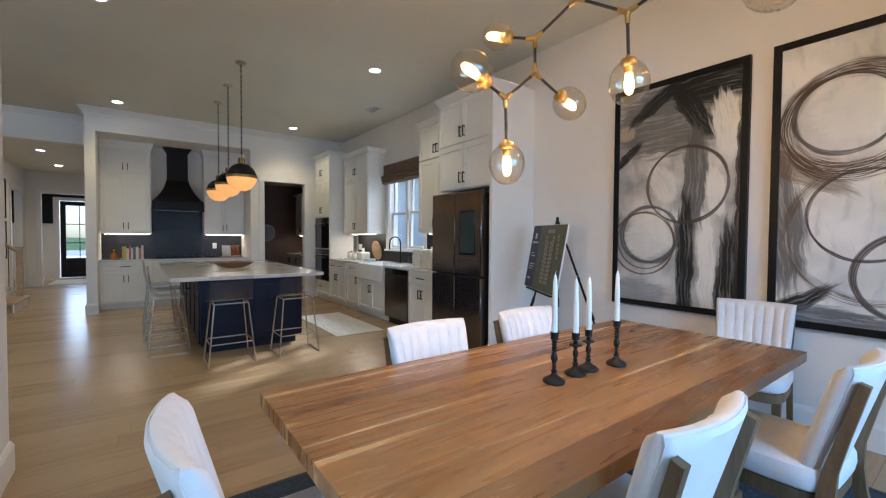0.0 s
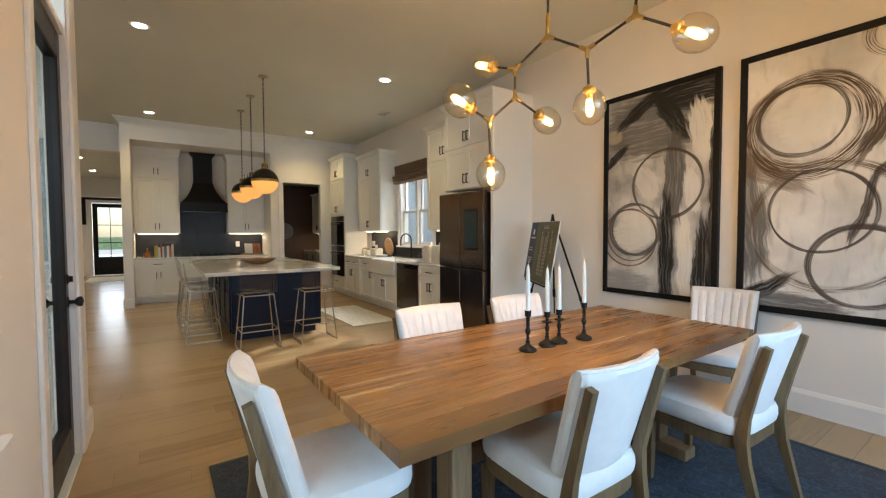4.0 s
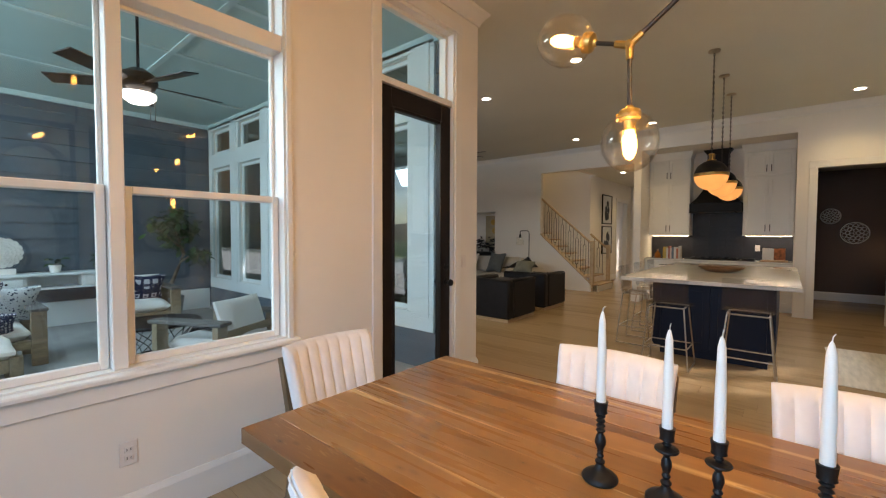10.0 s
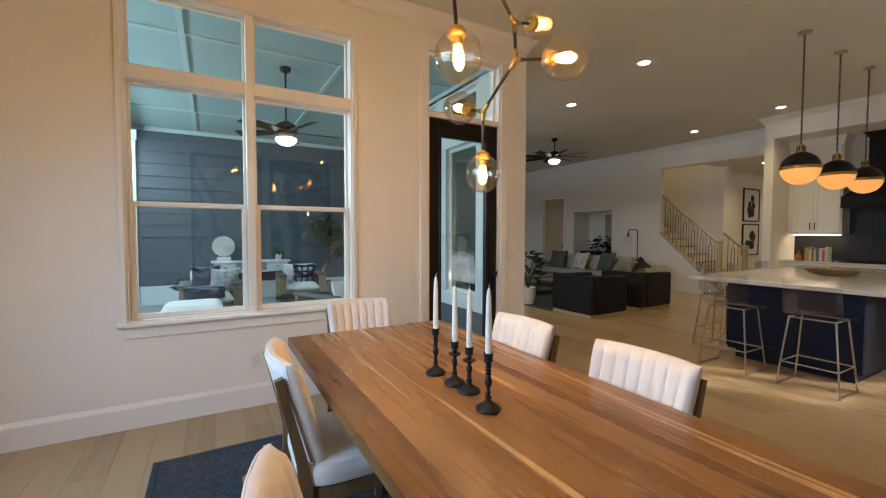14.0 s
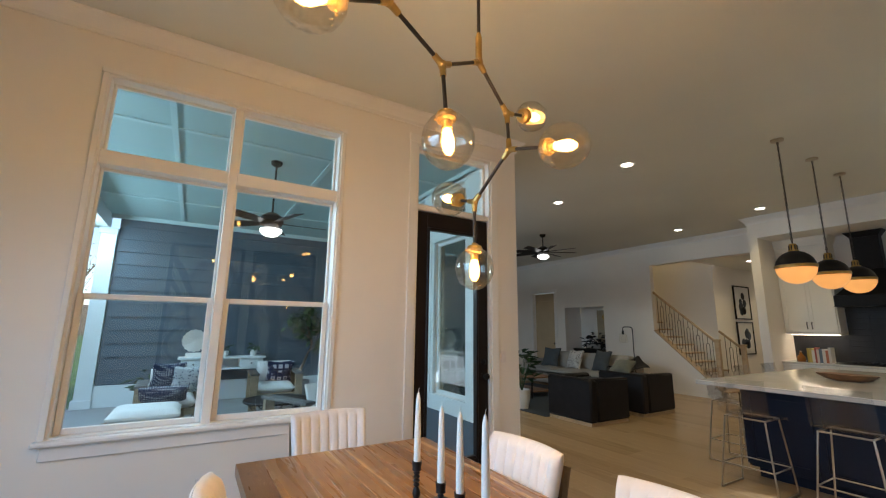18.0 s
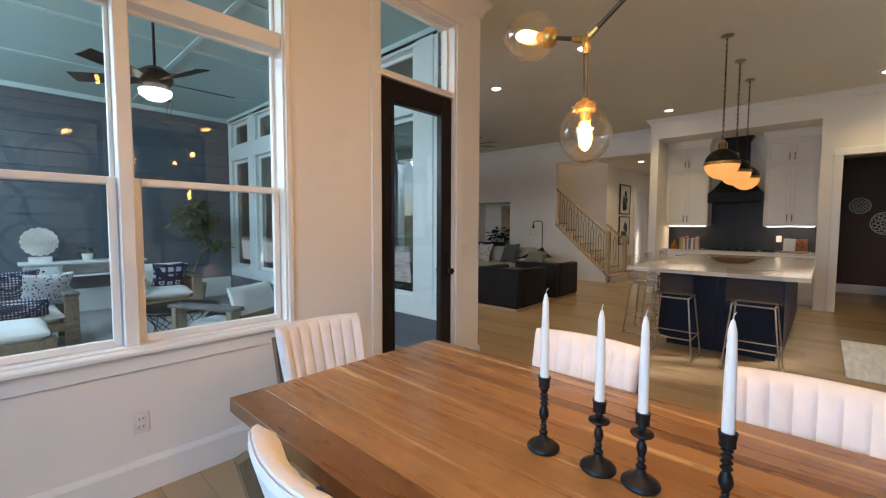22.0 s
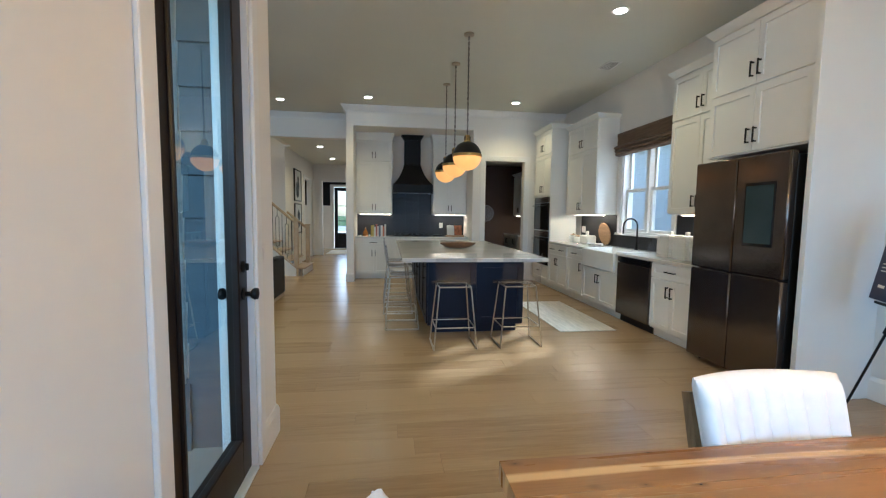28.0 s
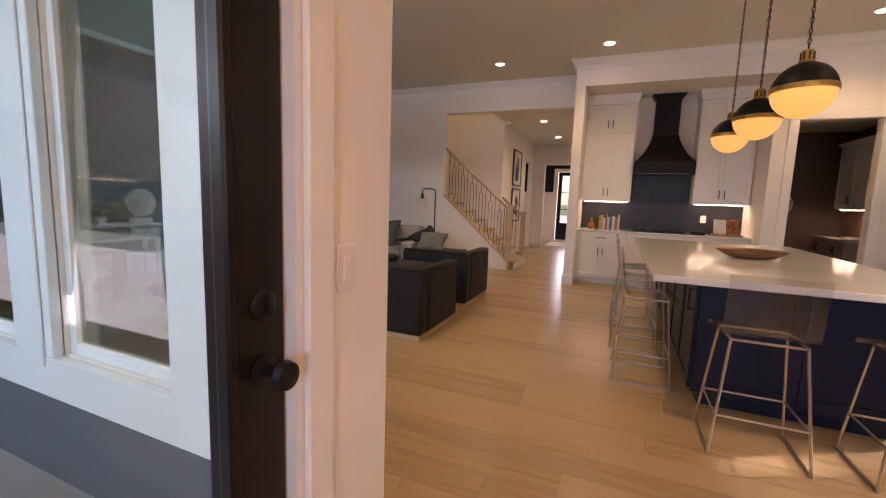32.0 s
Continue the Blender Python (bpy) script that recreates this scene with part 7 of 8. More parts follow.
# white console with sculpture and pots
cx, cy0, cy1 = -6.55, 0.42, 1.95
wc = thing("porch_console", "white painted console table with two drawers against the porch wall", "console", pose(cx, 1.2, PZ))
part("top", B(cx - 0.22, cx + 0.22, cy0, cy1, 0.78, 0.815, b=0.004), M_PTRIM, wc)
part("shelf", B(cx - 0.19, cx + 0.18, cy0 + 0.05, cy1 - 0.05, 0.575, 0.60, b=0.003), M_PTRIM, wc)
part("back_panel", B(cx - 0.19, cx - 0.17, cy0 + 0.05, cy1 - 0.05, 0.601, 0.779), M_PTRIM, wc)
for y0, y1 in ((cy0 + 0.05, cy0 + 0.47), (cy1 - 0.47, cy1 - 0.05)):
    part("drawer_case", B(cx - 0.169, cx + 0.169, y0, y1, 0.601, 0.779), M_PTRIM, wc)
for y0, y1 in ((cy0 + 0.09, cy0 + 0.43), (cy1 - 0.43, cy1 - 0.09)):
    d = part("drawer", B(cx + 0.17, cx + 0.19, y0, y1, 0.62, 0.75, b=0.006), M_PTRIM, wc)
    part("knob", Mesh().ball((cx + 0.2, (y0 + y1) / 2, 0.685), 0.016, 8, 6), M_BLACK, d)
for y in (cy0 + 0.08, cy1 - 0.08):
    for x in (cx - 0.16, cx + 0.15):
        part("leg", Mesh().lathe([(0.03, PZ), (0.035, PZ + 0.1), (0.022, 0.3), (0.032, 0.5), (0.036, 0.58)], 10, (x, y, 0)), M_PTRIM, wc, "", True)
fw = thing("flower_sculpture", "white round petal sculpture on a small plinth", "sculpture", pose(-6.5, 0.66, 0.815))
part("plinth", B(-6.56, -6.44, 0.53, 0.79, 0.815, 0.90, b=0.004), M_CERAM, fw)
for k, (r, n, w) in enumerate(((0.182, 16, 0.043), (0.148, 16, 0.041), (0.110, 12, 0.038), (0.072, 9, 0.034), (0.036, 6, 0.026), (0.0, 1, 0.028))):
    for i in range(n):
        a = 2 * math.pi * (i + 0.5 * (k % 2)) / n
        d = Vector((1.0, -0.42 * math.cos(a), -0.42 * math.sin(a))) if r else Vector((1, 0, 0))
        c = Vector((-6.50 + 0.011 * k, 0.66 + r * math.cos(a), 1.125 + r * math.sin(a)))
        part("petal", Mesh().lathe([(0.001, 0.003), (w * 0.70, 0.006), (w * 0.94, 0.014), (w, 0.011), (w * 0.80, -0.002), (0.001, -0.006)], 11, c, d), M_CERAM, fw, "", True)
for i, (y, r, h) in enumerate(((1.20, 0.075, 0.11), (1.72, 0.07, 0.12))):
    t = thing("potted_succulent", "small green plant in a white pot on the porch console", "plant", pose(-6.5, y, 0.815))
    part("pot", Mesh().lathe([(0.001, 0), (r * 0.8, 0), (r, h), (r * 0.85, h), (0.001, h - 0.02)], 16, (-6.5, y, 0.815)), M_CERAM, t, "", True)
    leafy(t, (-6.5, y, 0.815), 16, 0.07, 20 + i, 0.11, h - 0.02, h + 0.10)
# potted ficus in the corner
fc = thing("ficus_tree", "tall green potted ficus with a twisted trunk in the porch corner", "tree", pose(-6.3, 2.62, PZ))
part("pot", Mesh().lathe([(0.001, 0), (0.17, 0), (0.21, 0.30), (0.22, 0.36), (0.19, 0.36), (0.001, 0.33)], 20, (-6.3, 2.62, PZ)), M_CONC, fc, "gray pot", True)
part("trunk", Mesh().tube([(-6.3, 2.62, 0.28), (-6.27, 2.63, 0.52), (-6.22, 2.72, 0.78), (-6.20, 2.82, 1.05), (-6.24, 2.74, 1.32), (-6.26, 2.68, 1.62)], [0.042, 0.036, 0.032, 0.028, 0.022, 0.012], 8).tube([(-6.21, 2.76, 0.9), (-6.12, 2.90, 1.02), (-6.10, 3.02, 1.00)], [0.020, 0.014, 0.007], 6).tube([(-6.22, 2.78, 1.15), (-6.18, 2.55, 1.38), (-6.20, 2.36, 1.52)], [0.018, 0.013, 0.007], 6).tube([(-6.23, 2.76, 1.25), (-6.3, 2.95, 1.45), (-6.28, 3.02, 1.6)], [0.018, 0.012, 0.006], 6), M_BARK, fc, "", True)
rnd = random.Random(12)
lf = Mesh()
for i in range(330):
    c = rnd.choice(((-6.24, 2.66, 1.62, 0.24), (-6.25, 2.45, 1.52, 0.22), (-6.26, 2.88, 1.48, 0.22), (-6.2, 2.68, 1.36, 0.26), (-6.12, 3.02, 1.05, 0.16), (-6.22, 2.74, 1.76, 0.16)))
    v = Vector((rnd.gauss(0, 1), rnd.gauss(0, 1), rnd.gauss(0, 0.9))).normalized() * c[3] * rnd.uniform(0.3, 1.0)
    p = Vector(c[:3]) + v
    d = Vector((rnd.gauss(0, 1), rnd.gauss(0, 1), rnd.gauss(-0.5, 0.6))).normalized()
    q = d.cross(Vector((0.2, 0.1, 1))).normalized()
    k, dip = rnd.uniform(0.10, 0.17), Vector((0, 0, -0.012))
    lf.add([p, p + d * k * 0.28 + q * k * 0.20, p + d * k * 0.62 + q * k * 0.30, p + d * k * 0.92 + q * k * 0.17, p + d * k * 1.0 + dip, p + d * k * 0.92 - q * k * 0.17, p + d * k * 0.62 - q * k * 0.30, p + d * k * 0.28 - q * k * 0.20, p + d * k * 0.5 + dip],
           [(0, 1, 8), (1, 2, 8), (2, 3, 8), (3, 4, 8), (4, 5, 8), (5, 6, 8), (6, 7, 8), (7, 0, 8)])
cw = part("crown", lf, M_LEAF, fc, "broad rounded green leaves")
hp = thing("porch_plant", "low green plant beside the patio chairs", "plant", pose(-5.75, 0.05, PZ))
part("pot", Mesh().lathe([(0.001, 0), (0.13, 0), (0.16, 0.3), (0.14, 0.3), (0.001, 0.28)], 18, (-5.75, 0.05, PZ)), M_CERAM, hp, "", True)
leafy(hp, (-5.75, 0.05, PZ), 34, 0.22, 31, 0.2, 0.3, 0.72)

# ---- outdoors ----
solid("ground", Mesh().grid(lambda u, v: (-400 + 800 * u, -400 + 800 * v, -0.35), 4, 4), M_GRASS, "green mown lawn reaching to the horizon", "ground", kind="structure")
# added pale slab: sunlit, it brightens the front door's glass and hall floor
solid("driveway", B(-7.0, 5.0, 18.4, 60.0, -0.345, -0.30), mat("bright_slab", (0.55, 0.54, 0.52), 0.85, var=0.1, scale=1.5, bump=0.2, bscale=60), "added pale slab before the front door, bright in the sun", "pavement", kind="structure")
rnd = random.Random(5)


def tree(x, y, h, seed):
    r = random.Random(seed)
    t = thing("tree", "bare-limbed tree with thin spring foliage beyond the lawn", "tree", pose(x, y, -0.35), "trees beyond the lawn")
    tr = Mesh().tube([(x, y, -0.35), (x + r.uniform(-.2, .2), y, h * 0.3), (x + r.uniform(-.5, .5), y + r.uniform(-.4, .4), h * 0.75)], [0.22, 0.17, 0.06], 8)
    tips = []
    for i in range(9):
        a, z = r.uniform(0, 6.28), h * r.uniform(0.28, 0.7)
        e = Vector((x + math.cos(a) * h * 0.22, y + math.sin(a) * h * 0.22, z + h * 0.22))
        tr.tube([(x, y, z), (Vector((x, y, z)) + e) / 2 + Vector((0, 0, -0.15)), e], [0.08, 0.05, 0.02], 6)
        tips.append(e)
        for j in range(5):
            w = e + Vector((r.gauss(0, 1), r.gauss(0, 1), r.uniform(0.2, 1.6))) * h * 0.09
            tr.tube([Vector((x, y, z)).lerp(e, 0.45 + 0.13 * j), w], [0.035, 0.012], 4)
    part("trunk", tr, M_BARK, t, "", True)
    lv = Mesh()
    for i in range(150):
        c = r.choice(tips)
        p = c + Vector((r.gauss(0, 0.7), r.gauss(0, 0.7), r.gauss(0.2, 0.7))) * h * 0.10
        d = Vector((r.gauss(0, 1), r.gauss(0, 1), r.gauss(0, 1))).normalized()
        s = d.orthogonal().normalized()
        k = r.uniform(0.12, 0.28)
        lv.add([p, p + d * k * 0.5 + s * k * 0.35, p + d * k, p + d * k * 0.5 - s * k * 0.35], [(0, 1, 2, 3)])
    part("crown", lv, M_TREELEAF, t, "sparse leaves")


M_FIELD = mat("dormant_field", (0.15, 0.11, 0.06), 0.95, var=0.35, scale=0.5, bump=0.5, bscale=4)
solid("field_bank", Mesh().grid(lambda u, v: (-120 + 180 * u, -50 - 60 * v - 8 * math.sin(5 * u), -0.36 + 5.0 * min(1, 2.2 * v) + 0.4 * math.sin(31 * u + 3 * v)), 48, 10), M_FIELD, "brown dormant grass bank beyond the lawn", "bank", kind="structure")
solid("field_bank_west", Mesh().grid(lambda u, v: (-62 - 60 * v - 6 * math.sin(4 * u), -55 + 110 * u, -0.36 + 5.0 * min(1, 2.2 * v) + 0.4 * math.sin(23 * u + 3 * v)), 40, 10), M_FIELD, "brown dormant grass bank beyond the lawn", "bank", kind="structure")
M_TREELEAF = mat("pale_foliage", (0.13, 0.15, 0.06), 0.8, var=0.4, scale=1)
for i in range(12):
    tree(-34 + i * 5.2 + rnd.uniform(-2, 2), -30 - rnd.uniform(0, 18), rnd.uniform(7, 11), i)
for i in range(6):
    tree(-32 - rnd.uniform(0, 10), -22 + i * 7, rnd.uniform(7, 11), 40 + i)
M_FARPANE = mat("far_pane", (0.30, 0.36, 0.40), 0.08, var=0.05)
nb = thing("neighbour_house", "pale sided neighbouring house seen through the kitchen window", "house", pose(12, 14, -0.35))
part("wall", B(9.0, 17, -4.0, 26.0, -0.35, 3.75), M_SHADEWALL, nb)
board = Mesh().add([(0, y, z) for y in (0, 30.0) for z in (0, 0.18)] + [(-0.025, y, z) for y in (0, 30.0) for z in (0, 0.001)] + [(-0.012, y, 0.18) for y in (0, 30.0)], [(0, 1, 8, 5, 4), (2, 6, 7, 9, 3), (4, 5, 7, 6), (5, 8, 9, 7), (8, 1, 3, 9), (0, 4, 6, 2)]).data("siding_board", M_SHADEWALL)
for i in range(23):
    piece("siding_board", board, nb, pose(9.0, -4.0, -0.3 + i * 0.178))
part("roof", Mesh().add([(8.6, -4.5, 3.75), (8.6, 26.5, 3.75), (17.4, 26.5, 3.75), (17.4, -4.5, 3.75), (13, -4.5, 5.6), (13, 26.5, 5.6)], [(0, 1, 5, 4), (3, 4, 5, 2), (0, 4, 3), (1, 2, 5), (0, 3, 2, 1)]), M_CONC, nb)
for y in (11.0, 15.6):
    w = part("window", B(8.94, 8.97, y, y + 1.1, 1.0, 2.7, b=0.004), M_PTRIM, nb)
    part("pane", B(8.93, 8.94, y + 0.09, y + 1.01, 1.09, 2.61), M_FARPANE, w)

# ---- paintings ----
def painting_material(name, plane, base, marks, seed):
    """Brushed abstract painting; marks are rings (y, z, radius, width) and strokes (y, z, half length, half width, angle) in metres."""
    m = bpy.data.materials.new(name)
    m.use_nodes = True
    nt = m.node_tree
    L, N = nt.links.new, nt.nodes.new
    p = nt.nodes["Principled BSDF"]
    tc, nz, sub, sc, add = N("ShaderNodeTexCoord"), N("ShaderNodeTexNoise"), N("ShaderNodeVectorMath"), N("ShaderNodeVectorMath"), N("ShaderNodeVectorMath")
    nz.inputs["Scale"].default_value, nz.inputs["Detail"].default_value = 4.5, 6
    nz.noise_dimensions = '4D'
    nz.inputs["W"].default_value = seed
    L(tc.outputs["Object"], nz.inputs["Vector"])
    sub.operation, sc.operation, add.operation = 'SUBTRACT', 'MULTIPLY', 'ADD'
    sub.inputs[1].default_value, sc.inputs[1].default_value = (0.5, 0.5, 0.5), (0, 0.11, 0.11)
    L(nz.outputs["Color"], sub.inputs[0])
    L(sub.outputs[0], sc.inputs[0])
    L(sc.outputs[0], add.inputs[0])
    L(tc.outputs["Object"], add.inputs[1])
    soft = add.outputs[0]
    half = N("ShaderNodeVectorMath")
    half.operation = 'SCALE'
    half.inputs["Scale"].default_value = 0.10
    L(sc.outputs[0], half.inputs[0])
    add2 = N("ShaderNodeVectorMath")
    add2.operation = 'ADD'
    L(half.outputs[0], add2.inputs[0])
    L(tc.outputs["Object"], add2.inputs[1])
    firm = add2.outputs[0]
    dry, dm = N("ShaderNodeTexNoise"), N("ShaderNodeMapping")
    dm.inputs["Scale"].default_value = (1, 26, 5)
    dry.inputs["Scale"].default_value, dry.inputs["Detail"].default_value = 2.2, 5
    L(soft, dm.inputs["Vector"])
    L(dm.outputs[0], dry.inputs["Vector"])
    wash, wr = N("ShaderNodeTexNoise"), N("ShaderNodeValToRGB")
    wash.inputs["Scale"].default_value, wash.inputs["Detail"].default_value = 2.3, 7
    L(soft, wash.inputs["Vector"])
    wr.color_ramp.elements[0].position, wr.color_ramp.elements[1].position = 0.36, 0.62
    wr.color_ramp.elements[0].color, wr.color_ramp.elements[1].color = (*base[0], 1), (*base[1], 1)
    L(wash.outputs["Fac"], wr.inputs["Fac"])
    col = wr.outputs["Color"]
    def calc(op, u, w):
        n = N("ShaderNodeMath")
        n.operation = op
        for i, q in enumerate((u, w)):
            if isinstance(q, (int, float)):
                n.inputs[i].default_value = q
            else:
                L(q, n.inputs[i])
        return n.outputs[0]

    def hairs(vec, scale, detail=4):
        mp, nz = N("ShaderNodeMapping"), N("ShaderNodeTexNoise")
        mp.inputs["Scale"].default_value = scale
        nz.inputs["Scale"].default_value, nz.inputs["Detail"].default_value = 1.0, detail
        L(vec, mp.inputs["Vector"])
        L(mp.outputs[0], nz.inputs["Vector"])
        return nz.outputs["Fac"]
    swirl = hairs(soft, (1, 16, 4.5), 6)
    sw, sx = N("ShaderNodeMapRange"), N("ShaderNodeMixRGB")
    for q, w in (("From Min", 0.52), ("From Max", 0.70), ("To Max", 0.34)):
        sw.inputs[q].default_value = w
    L(swirl, sw.inputs["Value"])
    L(sw.outputs["Result"], sx.inputs["Fac"])
    L(col, sx.inputs["Color1"])
    sx.inputs["Color2"].default_value = (*[c * 0.55 for c in base[0]], 1)
    col = sx.outputs["Color"]
    for kind, y, z, a, b, ang, color, force in marks:
        rg = N("ShaderNodeMapRange")
        rg.interpolation_type = 'SMOOTHSTEP'
        if kind == 'ring':
            d = N("ShaderNodeVectorMath")
            d.operation = 'DISTANCE'
            d.inputs[1].default_value = (plane, y, z)
            L(firm, d.inputs[0])
            r = d.outputs["Value"]
            cv = N("ShaderNodeCombineXYZ")
            L(r, cv.inputs[0])
            sp = N("ShaderNodeSeparateXYZ")
            L(tc.outputs["Object"], sp.inputs[0])
            L(sp.outputs[1], cv.inputs[1])
            L(sp.outputs[2], cv.inputs[2])
            grain = hairs(cv.outputs[0], (170, 4.0, 4.0), 5)
            ab = calc('ABSOLUTE', calc('SUBTRACT', r, a), 0)
            wide = calc('MULTIPLY', hairs(tc.outputs["Object"], (1, 2.6, 2.6), 1), b * 2.0)
            L(calc('SUBTRACT', calc('ADD', ab, calc('MULTIPLY', calc('SUBTRACT', grain, 0.5), b * 2.2)), calc('SUBTRACT', wide, b)), rg.inputs["Value"])
            rg.inputs["From Min"].default_value, rg.inputs["From Max"].default_value = b * 0.70, b * 1.15
        else:
            mp, ln = N("ShaderNodeMapping"), N("ShaderNodeVectorMath")
            mp.vector_type, ln.operation = 'TEXTURE', 'LENGTH'
            mp.inputs["Location"].default_value, mp.inputs["Rotation"].default_value, mp.inputs["Scale"].default_value = (plane, y, z), (radians(ang), 0, 0), (1, a, b)
            L(soft, mp.inputs["Vector"])
            L(mp.outputs[0], ln.inputs[0])
            grain = hairs(mp.outputs[0], (1, 0.9 + a * 1.4, 2.4 + b * 36), 5)
            L(calc('ADD', ln.outputs["Value"], calc('MULTIPLY', calc('SUBTRACT', grain, 0.5), 0.85)), rg.inputs["Value"])
            rg.inputs["From Min"].default_value, rg.inputs["From Max"].default_value = 0.70, 0.98
        rg.inputs["To Min"].default_value, rg.inputs["To Max"].default_value = force, 0.0
        mx = N("ShaderNodeMixRGB")
        bare = N("ShaderNodeMapRange")
        lo, hi, least = (0.44, 0.56, 0.10) if kind == 'ring' and b > 0.028 else (0.36, 0.52, 0.62) if kind == 'ring' else (0.34, 0.50, 0.72)
        for q, w in (("From Min", lo), ("From Max", hi), ("To Min", least)):
            bare.inputs[q].default_value = w
        L(grain, bare.inputs["Value"])
        L(calc('MULTIPLY', rg.outputs["Result"], bare.outputs["Result"]), mx.inputs["Fac"])
        L(col, mx.inputs["Color1"])
        mx.inputs["Color2"].default_value = (*color, 1)
        col = mx.outputs["Color"]
    L(col, p.inputs["Base Color"])
    p.inputs["Roughness"].default_value = 0.55
    bp = N("ShaderNodeBump")
    bp.inputs["Strength"].default_value, bp.inputs["Distance"].default_value = 0.35, 0.002
    L(dry.outputs["Fac"], bp.inputs["Height"])
    L(bp.outputs["Normal"], p.inputs["Normal"])
    return m


DK, BR, GY, WH, TN = (0.006, 0.005, 0.004), (0.13, 0.066, 0.026), (0.12, 0.115, 0.105), (0.80, 0.77, 0.70), (0.42, 0.35, 0.25)


def painting(y0, y1, z0, z1, material, label):
    t = thing("painting", label, "painting", pose(XE, (y0 + y1) / 2, z0), group="paintings on the dining room wall")
    w, f = 0.050, XE - 0.045
    part("frame", Mesh().box(f, XE - 0.001, y0, y0 + w, z0, z1, b=0.003).box(f, XE - 0.001, y1 - w, y1, z0, z1, b=0.003).box(f, XE - 0.001, y0 + w, y1 - w, z0, z0 + w, b=0.003).box(f, XE - 0.001, y0 + w, y1 - w, z1 - w, z1, b=0.003), M_BLACK, t, "black wooden frame")
    part("canvas", B(XE - 0.030, XE - 0.002, y0 + w, y1 - w, z0 + w, z1 - w), material, t, "brushed abstract canvas")


PC = XE - 0.030


def uv1(u, v):
    return 2.51 - 1.11 * u, 0.74 + 2.04 * v


def uv2(u, v):
    return 1.258 - 1.11 * u, 0.74 + 2.04 * v


A1 = [('stroke', *uv1(0.45, 0.82), 0.60, 0.36, 0, GY, 0.9), ('stroke', *uv1(0.10, 0.80), 0.11, 0.09, 0, TN, 0.95), ('stroke', *uv1(0.33, 0.90), 0.30, 0.075, -34, DK, 1.0), ('stroke', *uv1(0.10, 0.68), 0.24, 0.045, -38, DK, 1.0),
      ('stroke', *uv1(0.80, 0.97), 0.50, 0.28, 0, DK, 1.0), ('stroke', *uv1(0.63, 0.84), 0.36, 0.10, 58, DK, 1.0), ('stroke', *uv1(0.86, 0.76), 0.30, 0.13, 84, WH, 1.0),
      ('stroke', *uv1(0.66, 0.56), 0.50, 0.11, 90, (0.09, 0.085, 0.08), 0.9), ('stroke', *uv1(0.42, 0.55), 0.22, 0.13, 60, WH, 0.7), ('stroke', *uv1(0.80, 0.50), 0.24, 0.08, 80, WH, 0.9),
      ('stroke', *uv1(0.60, 0.20), 0.75, 0.085, 90, DK, 1.0), ('stroke', *uv1(0.75, 0.18), 0.55, 0.075, 88, WH, 0.95), ('stroke', *uv1(0.89, 0.12), 0.62, 0.10, 90, DK, 1.0), ('stroke', *uv1(0.985, 0.45), 1.5, 0.075, 90, (0.03, 0.028, 0.026), 1.0),
      ('stroke', *uv1(0.30, 0.31), 0.24, 0.24, 0, WH, 0.7), ('stroke', *uv1(0.2, 0.06), 0.34, 0.16, 0, (0.28, 0.28, 0.28), 0.8),
      ('ring', *uv1(0.59, 0.535), 0.325, 0.013, 0, (0.055, 0.036, 0.024), 0.97), ('ring', *uv1(0.26, 0.285), 0.285, 0.009, 0, BR, 0.97), ('ring', *uv1(0.28, 0.30), 0.262, 0.007, 0, BR, 0.9), ('ring', *uv1(0.31, 0.325), 0.255, 0.020, 0, (0.075, 0.072, 0.07), 0.97)]
A2 = [('stroke', *uv2(0.05, 0.38), 0.62, 0.17, 84, GY, 0.95), ('stroke', *uv2(0.10, 0.07), 0.36, 0.07, -32, DK, 1.0), ('stroke', *uv2(0.30, 0.03), 0.40, 0.13, 0, (0.10, 0.10, 0.10), 0.9),
      ('stroke', *uv2(0.15, 0.55), 0.40, 0.09, 34, BR, 0.7), ('ring', *uv2(0.37, 0.70), 0.33, 0.060, 0, (0.095, 0.050, 0.020), 1.0), ('ring', *uv2(0.39, 0.69), 0.36, 0.045, 0, (0.070, 0.038, 0.016), 1.0), ('stroke', *uv2(0.36, 0.72), 0.20, 0.20, 0, WH, 0.75), ('ring', *uv2(0.35, 0.72), 0.262, 0.015, 0, (0.040, 0.026, 0.018), 0.9),
      ('ring', *uv2(0.50, 0.33), 0.46, 0.034, 0, (0.11, 0.070, 0.040), 0.9), ('ring', *uv2(0.46, 0.385), 0.30, 0.011, 0, (0.045, 0.030, 0.022), 0.97), ('ring', *uv2(0.66, 0.19), 0.28, 0.020, 0, (0.055, 0.036, 0.026), 0.97), ('ring', *uv2(0.80, 0.95), 0.15, 0.030, 0, BR, 0.9),
      ('stroke', *uv2(0.80, 0.74), 0.52, 0.055, -64, (0.075, 0.042, 0.022), 0.95), ('stroke', *uv2(0.90, 0.82), 0.46, 0.04, -62, BR, 0.9), ('stroke', *uv2(0.87, 0.62), 0.36, 0.05, -58, (0.045, 0.028, 0.018), 0.95), ('stroke', *uv2(0.67, 0.40), 0.34, 0.03, -74, (0.03, 0.02, 0.015), 0.95), ('stroke', *uv2(0.97, 0.42), 0.2, 0.12, 90, GY, 0.8)]
painting(1.40, 2.51, 0.74, 2.78, painting_material("painting_dark", PC, ((0.30, 0.29, 0.27), (0.74, 0.71, 0.65)), A1, 1.0), "large black-framed abstract painting of dark strokes and thin rings")
painting(0.148, 1.258, 0.74, 2.78, painting_material("painting_light", PC, ((0.62, 0.60, 0.56), (0.86, 0.83, 0.77)), A2, 4.0), "large black-framed pale abstract painting of brown brushed rings")

